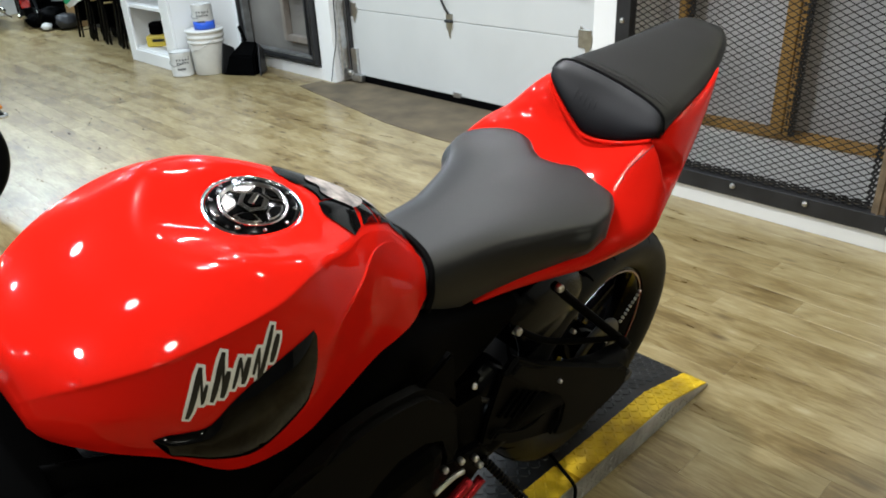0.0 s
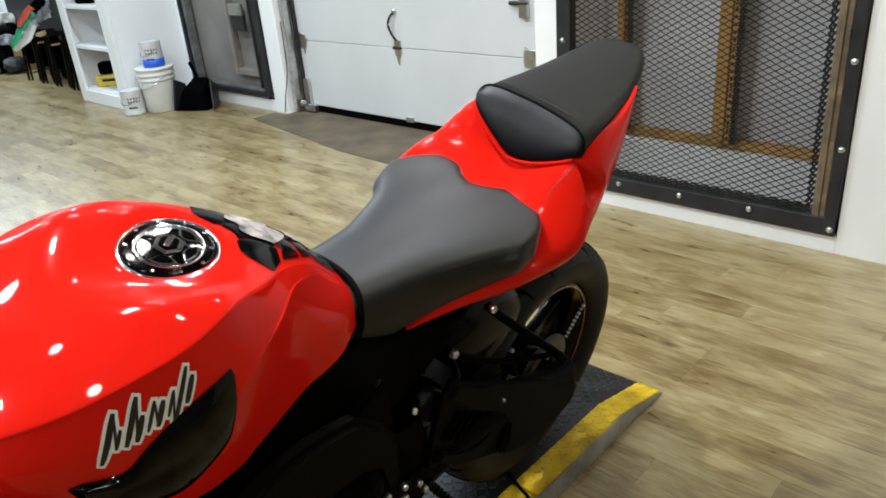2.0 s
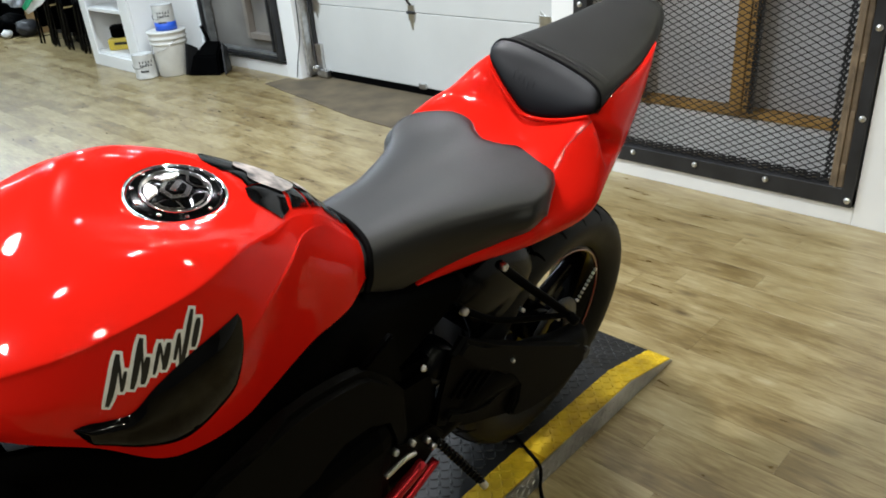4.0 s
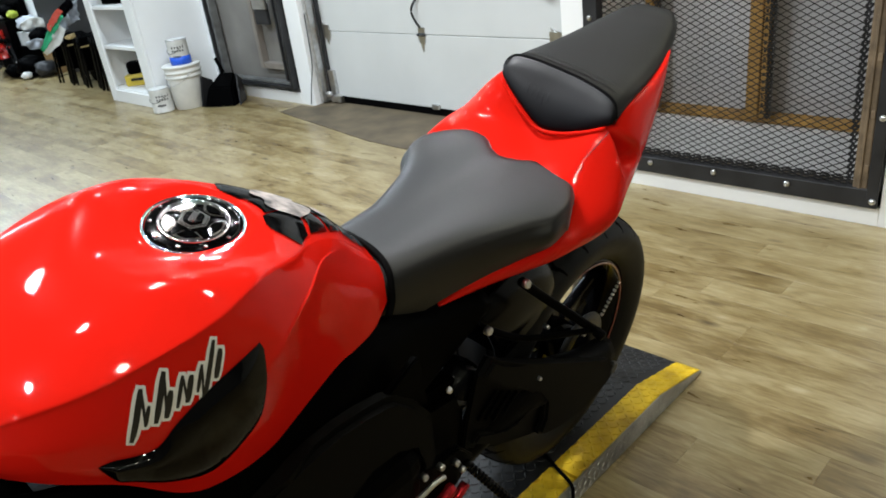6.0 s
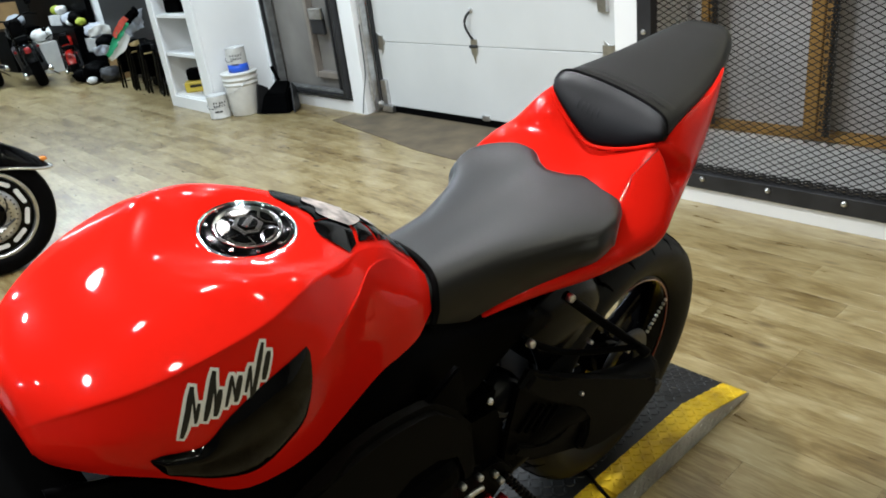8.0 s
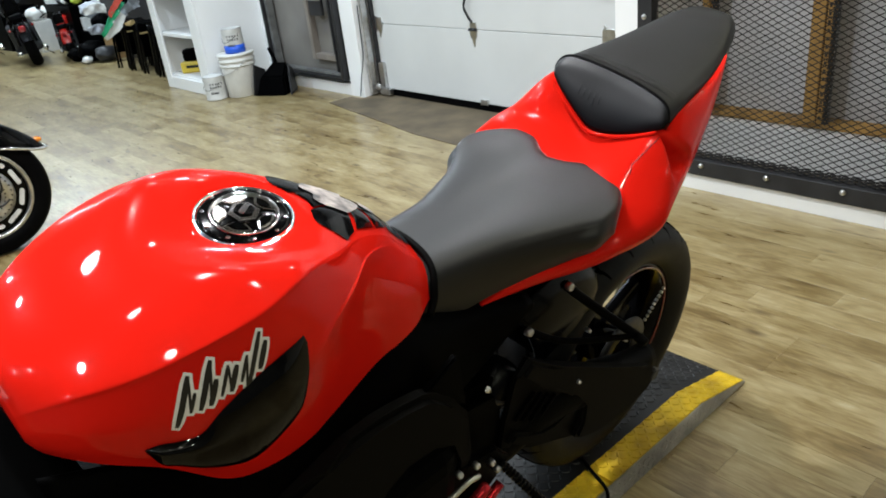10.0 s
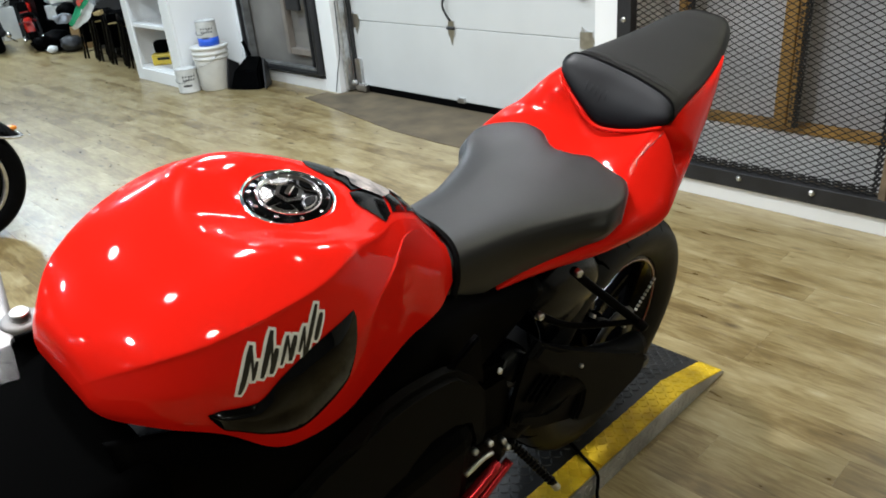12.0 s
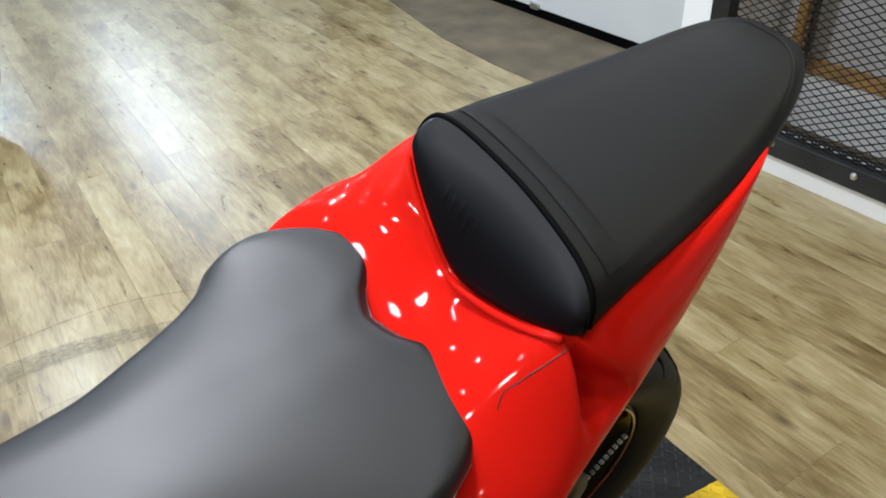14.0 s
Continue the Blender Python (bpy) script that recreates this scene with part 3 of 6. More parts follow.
brown_post(-0.566, 0.085, 2.93, 0.288)
brown_post(-1.085, 0.055, 2.93, 0.288)
rail = tagged(part("wooden_rail", box(-1.25, 0.29, 2.975, 3.055, 0.252, 0.287, 0.006), BROWN), "brown weathered wooden rail behind the mesh", "rail")
solid("sill", -1.26, 0.3, 2.91, 3.06, 0.07, 0.249, SILL, "pale block sill under the wooden rail", category="sill")

# trim rings at every entry of LAMPS, the added fill lamps too
ring = lathe([(0.080, 0), (0.106, 0), (0.110, 0.006), (0.106, 0.012), (0.080, 0.012)], 24, closed=True)
first = None
for lx, ly in LAMPS:
    if first is None:
        first = thing("ceiling_light", pose(lx, ly, CEIL - 0.014), "round white recessed ceiling light", "ceiling light", "ceiling lights")
        part("trim_ring", ring, WHITE_WALL, first)
    else:
        copy_thing(first, pose(lx, ly, CEIL - 0.014))

# ---- the red sports motorcycle, leaning on its stand ----
BIKE = Matrix.Translation((0.0126, 0, 0)) @ pose(0, 0, 0, 0, 0, 2.47) @ pose(-0.2, 0, 0.1, 0, 12, 0)
bike = thing("motorcycle", BIKE, "glossy red sports motorcycle with grey seat leaning on a low lift", "motorcycle")


def hollow(u, v, w):
    """The dished top of the tank: a lip round the filler, a valley round that, and a rim where the dish ends."""
    d = 0.019 * math.exp(-(((u - 0.01) / 0.090) ** 2 + ((v + 0.040) / 0.090) ** 2))
    r = math.hypot(u / 1.05, v)
    if w > 0.9:
        fade = min(1.0, max(0.0, (0.15 - abs(u)) / 0.04))
        ahead = 0.5 + 0.5 * min(1.0, max(-1.0, -v / 0.06))
        d += fade * (0.0022 * math.exp(-((r - 0.088) / 0.024) ** 2) - 0.0010 * math.exp(-((r - 0.067) / 0.005) ** 2))
        d -= fade * ahead * 0.003 * math.exp(-((r - 0.132) / 0.024) ** 2)
        lean = math.exp(-(r / 0.10) ** 4)
        far = min(1.0, max(0.0, -u / 0.09))
        d += 0.15 * u * lean * fade - 0.007 * far * far * (3 - 2 * far) * math.exp(-((v - 0.01) / 0.12) ** 4) * (1 - lean) * fade
    return u, v, w - d


# half sections: crown, shoulder crease, ridge before the knee recess, recess, lower edge
TANK = [
    (-0.292, [(0, 0.898), (0.02, 0.898), (0.045, 0.895), (0.051, 0.892), (0.060, 0.886), (0.063, 0.880), (0.062, 0.874), (0.058, 0.868)]),
    (-0.282, [(0, 0.922), (0.035, 0.920), (0.064, 0.911), (0.071, 0.906), (0.082, 0.894), (0.086, 0.883), (0.086, 0.873), (0.082, 0.864)]),
    (-0.25, [(0, 0.944), (0.055, 0.942), (0.101, 0.935), (0.109, 0.928), (0.124, 0.908), (0.129, 0.893), (0.130, 0.878), (0.126, 0.862)]),
    (-0.20, [(0, 0.968), (0.075, 0.965), (0.132, 0.953), (0.141, 0.944), (0.157, 0.912), (0.161, 0.889), (0.160, 0.864), (0.150, 0.836)]),
    (-0.14, [(0, 0.991), (0.085, 0.987), (0.150, 0.969), (0.159, 0.959), (0.174, 0.915), (0.178, 0.878), (0.172, 0.830), (0.152, 0.772)]),
    (-0.08, [(0, 1.004), (0.09, 1.002), (0.154, 0.981), (0.165, 0.968), (0.178, 0.915), (0.180, 0.872), (0.170, 0.818), (0.149, 0.745)]),
    (-0.03, [(0, 0.998), (0.085, 1.000), (0.142, 0.986), (0.153, 0.973), (0.172, 0.918), (0.176, 0.892), (0.165, 0.820), (0.146, 0.745)]),
    (0.005, [(0, 0.992), (0.08, 0.995), (0.127, 0.980), (0.138, 0.967), (0.160, 0.927), (0.164, 0.913), (0.158, 0.838), (0.142, 0.756)]),
    (0.05, [(0, 0.984), (0.065, 0.984), (0.107, 0.966), (0.117, 0.955), (0.136, 0.932), (0.141, 0.922), (0.143, 0.850), (0.137, 0.768)]),
    (0.10, [(0, 0.968), (0.045, 0.964), (0.080, 0.949), (0.088, 0.944), (0.101, 0.932), (0.107, 0.923), (0.124, 0.858), (0.129, 0.783)]),
    (0.16, [(0, 0.932), (0.035, 0.927), (0.058, 0.914), (0.063, 0.910), (0.070, 0.903), (0.077, 0.893), (0.107, 0.846), (0.120, 0.790)]),
    (0.195, [(0, 0.899), (0.030, 0.893), (0.050, 0.882), (0.054, 0.878), (0.063, 0.873), (0.072, 0.865), (0.095, 0.834), (0.105, 0.796)]),
    (0.235, [(0, 0.856), (0.025, 0.851), (0.043, 0.842), (0.047, 0.839), (0.056, 0.836), (0.063, 0.831), (0.076, 0.818), (0.083, 0.801)]),
    (0.246, [(0, 0.838), (0.022, 0.834), (0.037, 0.826), (0.041, 0.824), (0.046, 0.821), (0.052, 0.817), (0.062, 0.808), (0.066, 0.796)]),
]
bm = loft(TANK, 10, 9, True, hollow)
tank = part("fuel_tank", bm, RED, bike, "glossy red fuel tank", True)

from mathutils.bvhtree import BVHTree


def tree_of(ob):
    b = bmesh.new()
    b.from_mesh(ob.data)
    t = BVHTree.FromBMesh(b)
    b.free()
    return t


TANK_TREE = tree_of(tank)


def on_side(v, w, lift, tree):
    hit, n, _, _ = tree.ray_cast(Vector((0.6, v, w)), Vector((-1, 0, 0)))
    if hit is None:
        hit, n = Vector((0.13, v, w)), Vector((1, 0, 0))
    if n.x < 0:
        n = -n
    return hit + n * lift


def on_top(u, v, lift, tree):
    hit, n, _, _ = tree.ray_cast(Vector((u, v, 1.6)), Vector((0, 0, -1)))
    if hit is None:
        hit, n = Vector((u, v, 0.9)), Vector((0, 0, 1))
    if n.z < 0:
        n = -n
    return hit + n * lift


def strip(upper, lower, place, lift, k=6, cross=6, dome=0.0, skirt=0.002):
    """A skin on a body between two lines; dome raises its middle."""
    A, B = smooth_path(upper, k), smooth_path(lower, k)
    bm = bmesh.new()
    rows = []
    for i, (a, b) in enumerate(zip(A, B)):
        row = []
        for j in range(cross + 1):
            s = j / cross
            q = a * (1 - s) + b * s
            d = dome * min(1.0, 4 * s * (1 - s) * 1.5) * min(1.0, 6 * min(i, len(A) - 1 - i) / len(A))
            row.append(bm.verts.new(place(q[0], q[1], lift + d)))
        rows.append(row)
    grid_faces(bm, rows)
    return bm


side = lambda v, w, l: on_side(v, w, l, TANK_TREE)
top = lambda u, v, l: on_top(u, v, l, TANK_TREE)

# knee guard on the flank
bm = strip([(-0.217, 0.879), (-0.205, 0.882), (-0.190, 0.880), (-0.169, 0.880), (-0.146, 0.899), (-0.114, 0.915), (-0.08, 0.925), (-0.045, 0.931)],
           [(-0.215, 0.872), (-0.206, 0.860), (-0.19, 0.848), (-0.160, 0.822), (-0.117, 0.797), (-0.078, 0.813), (-0.054, 0.845), (-0.042, 0.922)], side, 0.0012, 6, 10, 0.009)
part("knee_guard", bm, KNEE, bike, "glossy black knee guard", True)
bm = strip([(-0.217, 0.879), (-0.205, 0.882), (-0.190, 0.880), (-0.169, 0.880), (-0.146, 0.899), (-0.114, 0.915), (-0.08, 0.925), (-0.045, 0.931)],
           [(-0.215, 0.872), (-0.206, 0.860), (-0.19, 0.848), (-0.160, 0.822), (-0.117, 0.797), (-0.078, 0.813), (-0.054, 0.845), (-0.042, 0.922)], side, 0.0012, 6, 10, 0.009)
for vert in bm.verts:
    vert.co.x = -vert.co.x
part("knee_guard", bm, KNEE, bike, "glossy black knee guard", True)


def brush(a, b, width, lift, mat, name, parent):
    """A slanting brush stroke that thins to its ends."""
    a, b = np.array(a), np.array(b)
    d = b - a
    n = np.array((-d[1], d[0])) / np.linalg.norm(d)
    up, lo = [], []
    for t, f in ((0, 0.65), (0.2, 0.95), (0.5, 1.0), (0.8, 0.95), (1.0, 0.65)):
        q = a + d * t
        up.append(tuple(q + n * width * f))
        lo.append(tuple(q - n * width * f))
    return strip(up, lo, side, lift, 4, 2)


# decal: slanting black brush strokes of uneven weight on one white border, joined by hairlines
STROKES = []
for i in range(9):
    f = i / 8
    x, z = -0.187 + 0.086 * f, 0.899 + 0.025 * f
    h = (0.044, 0.024, 0.046, 0.024, 0.030, 0.024, 0.026, 0.040, 0.026)[i]
    lo = (-0.002, 0.006, 0.002, 0.0, 0.002, 0.0, 0.002, -0.016, 0.0)[i]
    wd = (0.0026, 0.0017, 0.0027, 0.0028, 0.0018, 0.0028, 0.0018, 0.0024, 0.0030)[i]
    STROKES.append(((x + 0.5 * lo, z + lo), (x + 0.5 * h, z + h), wd))
for (a, b, w0), (c, d, w1) in list(zip(STROKES, STROKES[1:]))[::2]:
    STROKES.append((b, c, 0.0012))
wb, bb = bmesh.new(), bmesh.new()
for i, (a, b, wide) in enumerate(STROKES):
    for target, wd, lf in ((wb, wide + 0.0030, 0.0008), (bb, wide, 0.0014)):
        ex = 0.0030 if target is wb else 0.0
        d = (Vector(b) - Vector(a)).normalized() * ex
        tmp = brush(tuple(Vector(a) - d), tuple(Vector(b) + d), wd, lf + 0.00002 * i, None, "", None)
        me = bpy.data.meshes.new("stroke")
        tmp.to_mesh(me)
        tmp.free()
        target.from_mesh(me)
        bpy.data.meshes.remove(me)
decal = part("decal_border", wb, WHITE_INK, bike, "white decal border")
part("decal_ink", bb, BLACK_INK, decal, "black decal brush strokes")

# filler cap
cap_n = Matrix.Translation((0.007, -0.004, 0.9765)) @ pose(0, 0, 0, -2, 9, 0) @ Matrix.Diagonal((0.92, 0.92, 1.0, 1.0))
cap = part("fuel_cap", lathe([(0.0, 0.010), (0.032, 0.010), (0.036, 0.0085), (0.052, 0.0095), (0.056, 0.0075), (0.058, 0.003), (0.0585, -0.03)], 56, None, cap_n), GLOSSBLACK, bike, "black and chrome filler cap", True)
part("chrome_ring", lathe([(0.0575, -0.03), (0.0575, 0.006), (0.0595, 0.0085), (0.062, 0.0075), (0.0635, 0.003), (0.0645, -0.03)], 56, None, cap_n), CHROME, cap, "chrome ring", True)
part("inner_ring", lathe([(0.0385, 0.008), (0.040, 0.012), (0.0425, 0.0125), (0.044, 0.0085)], 48, None, cap_n), CHROME, cap, "chrome ring", True)
screw = None
for i in range(10):
    a = 2 * math.pi * i / 10 + 0.3
    m = cap_n @ pose(0.0505 * math.cos(a), 0.0505 * math.sin(a), 0.0093)
    if screw is None:
        o = part("screw", lathe([(0.0027, 0), (0.0027, 0.0010), (0.0019, 0.0017), (0.0007, 0.0015)], 14), CHROME, cap, "bright screw", True)
        screw = o.data
    else:
        o = obj("screw", screw, None, cap)
    o.matrix_local = m
# reflections painted in: two petals of pale satin, three with black patches
for i in range(5):
    a = 2 * math.pi * i / 5 + 0.45
    pts = [(math.cos(d) * r, math.sin(d) * r) for d, r in ((-0.52, 0.0365), (-0.26, 0.0372), (0.0, 0.0375), (0.26, 0.0372), (0.52, 0.0365), (0.34, 0.0235), (0.0, 0.0205), (-0.34, 0.0235))]
    sm = cap_n @ pose(0, 0, 0.010, 0, 0, math.degrees(a)) @ pose(0, 0, 0, 0, 5, 0)
    seg = part("chrome_segment", plate(pts, 0.005, None, sm, 0.0015), PETAL if i in (2, 3) else CHROME, cap, "satin steel segment, paler to paint a bright reflection" if i in (2, 3) else "polished chrome segment")
    if i not in (2, 3):
        mid = (sum(p[0] for p in pts) / 8, sum(p[1] for p in pts) / 8)
        part("dark_reflection", plate([(mid[0] + 0.72 * (x - mid[0]), mid[1] + 0.72 * (y - mid[1])) for x, y in pts], 0.0008, None, sm @ pose(0, 0, 0.005)), GLOSSBLACK, cap, "gloss black patch painting a dark reflection")
hexa = [(0.0165 * math.cos(math.pi * k / 3 + 0.2), 0.0165 * math.sin(math.pi * k / 3 + 0.2)) for k in range(6)]
part("lock_rim", plate([(1.22 * x, 1.22 * y) for x, y in hexa], 0.007, None, cap_n @ pose(0, 0, 0.008), 0.002), CHROME, cap, "chrome lock surround")
part("lock_plate", plate(hexa, 0.009, None, cap_n @ pose(0, 0, 0.008), 0.003), GLOSSBLACK, cap, "black lock plate")
part("key_cover", box(-0.004, 0.004, -0.010, 0.010, 0.015, 0.0185, 0.0015, None, cap_n @ pose(0, 0, 0, 0, 0, 35)), CHROME, cap, "chrome keyhole cover")

# tank pad: black pieces with red gaps between them, printed grey in the middle
PM = 0.008


def flip(line):
    return [(2 * PM - a, b) for a, b in line]


PADS = [
    ([(0.030, 0.072), (0.058, 0.062), (0.091, 0.078)], [(0.022, 0.112), (0.042, 0.117), (0.074, 0.102)]),
    ([(0.022, 0.119), (0.045, 0.123), (0.070, 0.109)], [(0.018, 0.148), (0.036, 0.151), (0.056, 0.147)]),
    ([(0.011, 0.156), (0.028, 0.157), (0.055, 0.152)], [(0.011, 0.182), (0.024, 0.182), (0.041, 0.180)]),
    ([(0.011, 0.188), (0.022, 0.187), (0.042, 0.185)], [(0.011, 0.210), (0.020, 0.210), (0.042, 0.209)]),
    ([(0.011, 0.215), (0.020, 0.214), (0.042, 0.213)], [(0.011, 0.232), (0.018, 0.232), (0.036, 0.229)]),
]
PADS += [(flip(a), flip(b)) for a, b in PADS]
PADS += [([(-0.012, 0.078), (0.008, 0.082), (0.026, 0.078)], [(-0.004, 0.116), (0.008, 0.119), (0.018, 0.116)]),
         ([(-0.004, 0.121), (0.008, 0.124), (0.018, 0.121)], [(0.0, 0.150), (0.008, 0.152), (0.014, 0.150)])]
for i, (a, b) in enumerate(PADS):
    part("tank_pad", strip(a, b, top, 0.0015, 4, 5, 0.001), GLOSSBLACK, bike, "glossy black tank pad piece", True)
part("tank_pad", strip([(-0.010, 0.080), (0.008, 0.084), (0.026, 0.080)], [(-0.004, 0.222), (0.008, 0.223), (0.020, 0.222)], top, 0.0027, 8, 24, 0.0004), GLOSSBLACK, bike, "glossy black spine of the tank pad", True)
for a, b in (([(-0.036, 0.104), (-0.022, 0.092), (-0.004, 0.098), (0.012, 0.090), (0.030, 0.096), (0.046, 0.112)], [(-0.030, 0.118), (-0.016, 0.146), (0.000, 0.138), (0.014, 0.152), (0.030, 0.140), (0.042, 0.122)]),
             ([(-0.006, 0.158), (0.004, 0.162), (0.014, 0.156), (0.024, 0.164)], [(-0.002, 0.172), (0.006, 0.190), (0.014, 0.178), (0.022, 0.174)])):
    part("pad_print", strip(a, b, top, 0.0044, 5, 8), STAMP, bike, "worn grey print on the pad", True)

# black rubber edge where the tank meets the seat
part("tank_gasket", tube([(0.106, 0.206, 0.782), (0.099, 0.220, 0.797), (0.092, 0.226, 0.815), (0.079, 0.235, 0.829), (0.062, 0.241, 0.837), (0.044, 0.244, 0.842), (0.022, 0.245, 0.846), (0.0, 0.245, 0.847), (-0.022, 0.245, 0.846), (-0.044, 0.243, 0.840)], 0.0055, None, 10, 4), RUBBER, bike, "black rubber edge behind the tank", True)

# rider's seat
def seat_end(u):
    a = abs(u)
    pts = [(0, 0.598), (0.03, 0.606), (0.06, 0.632), (0.08, 0.640), (0.11, 0.637), (0.14, 0.615), (0.16, 0.59), (0.18, 0.545), (0.2, 0.5)]
    for (a0, b0), (a1, b1) in zip(pts, pts[1:]):
        if a <= a1:
            return b0 + (b1 - b0) * (a - a0) / (a1 - a0)
    return 0.5


def seat_shape(u, v, w):
    e = seat_end(u) - 0.006
    s = max(0.0, (v - 0.40) / 0.20)
    if u < 0:  # the right edge is drawn in at the waist
        u *= np.interp(v, (0.17, 0.25, 0.35, 0.45, 0.53, 0.58), (0.8, 0.72, 0.67, 0.71, 0.80, 0.84))
        w -= 0.11 * u * min(1.0, max(0.0, (v - 0.36) / 0.2))
    return u, v if v < 0.40 else 0.40 + (e - 0.40) * s, w


SEAT_ROWS = [
    (0.175, [(0, 0.834), (0.05, 0.832), (0.074, 0.8235), (0.087, 0.8085), (0.094, 0.775), (0.092, 0.735)]),
    (0.25, [(0, 0.838), (0.05, 0.837), (0.081, 0.8295), (0.094, 0.8155), (0.101, 0.782), (0.098, 0.742)]),
    (0.35, [(0, 0.842), (0.06, 0.841), (0.1, 0.8335), (0.114, 0.8185), (0.12, 0.79), (0.116, 0.758)]),
    (0.45, [(0, 0.848), (0.08, 0.847), (0.137, 0.8395), (0.151, 0.8245), (0.156, 0.803), (0.15, 0.778)]),
    (0.53, [(0, 0.857), (0.1, 0.855), (0.161, 0.8465), (0.175, 0.8315), (0.18, 0.811), (0.173, 0.79)]),
    (0.585, [(0, 0.863), (0.1, 0.861), (0.163, 0.8515), (0.176, 0.8365), (0.181, 0.818), (0.175, 0.8)]),
    (0.60, [(0, 0.856), (0.10, 0.852), (0.165, 0.839), (0.177, 0.826), (0.180, 0.812), (0.175, 0.80)]),
]


seat = part("rider_seat", loft(SEAT_ROWS, 8, 6, True, seat_shape), SEAT, bike, "grey vinyl rider seat with dark sides", True)

def relax(bm, times):
    """Evens out a surface; its border stays."""
    inner = [v for v in bm.verts if not v.is_boundary]
    for _ in range(times):
        bmesh.ops.smooth_vert(bm, verts=inner, factor=0.5, use_axis_x=True, use_axis_y=True, use_axis_z=True)


# tail fairing: sections from the right bottom over the deck to the left bottom
def loft_full(sections, kv=8, kp=5, shape=None):
    prof = [smooth_path([(u, v, w) for u, w in pts], kp) for v, pts in sections]
    dense = [smooth_path(c, kv) for c in zip(*prof)]
    bm = bmesh.new()
    rows = [[bm.verts.new(c[i]) for c in dense] for i in range(len(dense[0]))]
    grid_faces(bm, rows)
    relax(bm, 24)
    if shape:
        for v in bm.verts:
            v.co = shape(*v.co)
    bm.faces.new(rows[0])
    bm.faces.new(rows[-1][::-1])
    return bm


PC, PT = 0.042, 0.10


def tilt(a, v, w):
    return PC + a, v, w - PT * a


SEAM = [tilt(*q) for q in ((-0.121, 0.690, 0.962), (-0.117, 0.697, 0.976), (-0.104, 0.702, 0.986), (-0.07, 0.705, 0.991), (0, 0.704, 0.993), (0.06, 0.697, 0.992), (0.095, 0.690, 0.988), (0.112, 0.683, 0.980), (0.120, 0.676, 0.964))]
HEM = [tilt(*q) for q in ((-0.118, 0.682, 0.956), (-0.112, 0.678, 0.951), (-0.090, 0.670, 0.938), (-0.05, 0.661, 0.918), (-0.012, 0.657, 0.902), (0.03, 0.659, 0.910), (0.075, 0.662, 0.930), (0.110, 0.668, 0.950), (0.118, 0.672, 0.957))]
HEM_LINE = np.array(smooth_path(HEM, 5))


def dent(u, v, w):
    """A three-cornered facet pressed into the left flank below the pillion seat."""
    if u < 0.12:  # a hollow runs round the front of the pillion seat
        d = np.sqrt(((HEM_LINE - np.array((u, v, w))) ** 2).sum(axis=1)).min()
        k = math.exp(-((d - 0.030) / 0.018) ** 2) * min(1.0, (0.12 - u) / 0.05) * min(1.0, max(0.0, (0.72 - v) / 0.03))
        return u, v + 0.0015 * k, w - 0.0022 * k
    P, Q, R = (0.668, 0.945), (0.722, 0.892), (0.655, 0.872)
    d = (Q[1] - R[1]) * (P[0] - R[0]) + (R[0] - Q[0]) * (P[1] - R[1])
    a = ((Q[1] - R[1]) * (v - R[0]) + (R[0] - Q[0]) * (w - R[1])) / d
    b = ((R[1] - P[1]) * (v - R[0]) + (P[0] - R[0]) * (w - R[1])) / d
    k = max(0.0, min(a, b, 1 - a - b))
    return u - 0.15 * k, v, w - 0.08 * k


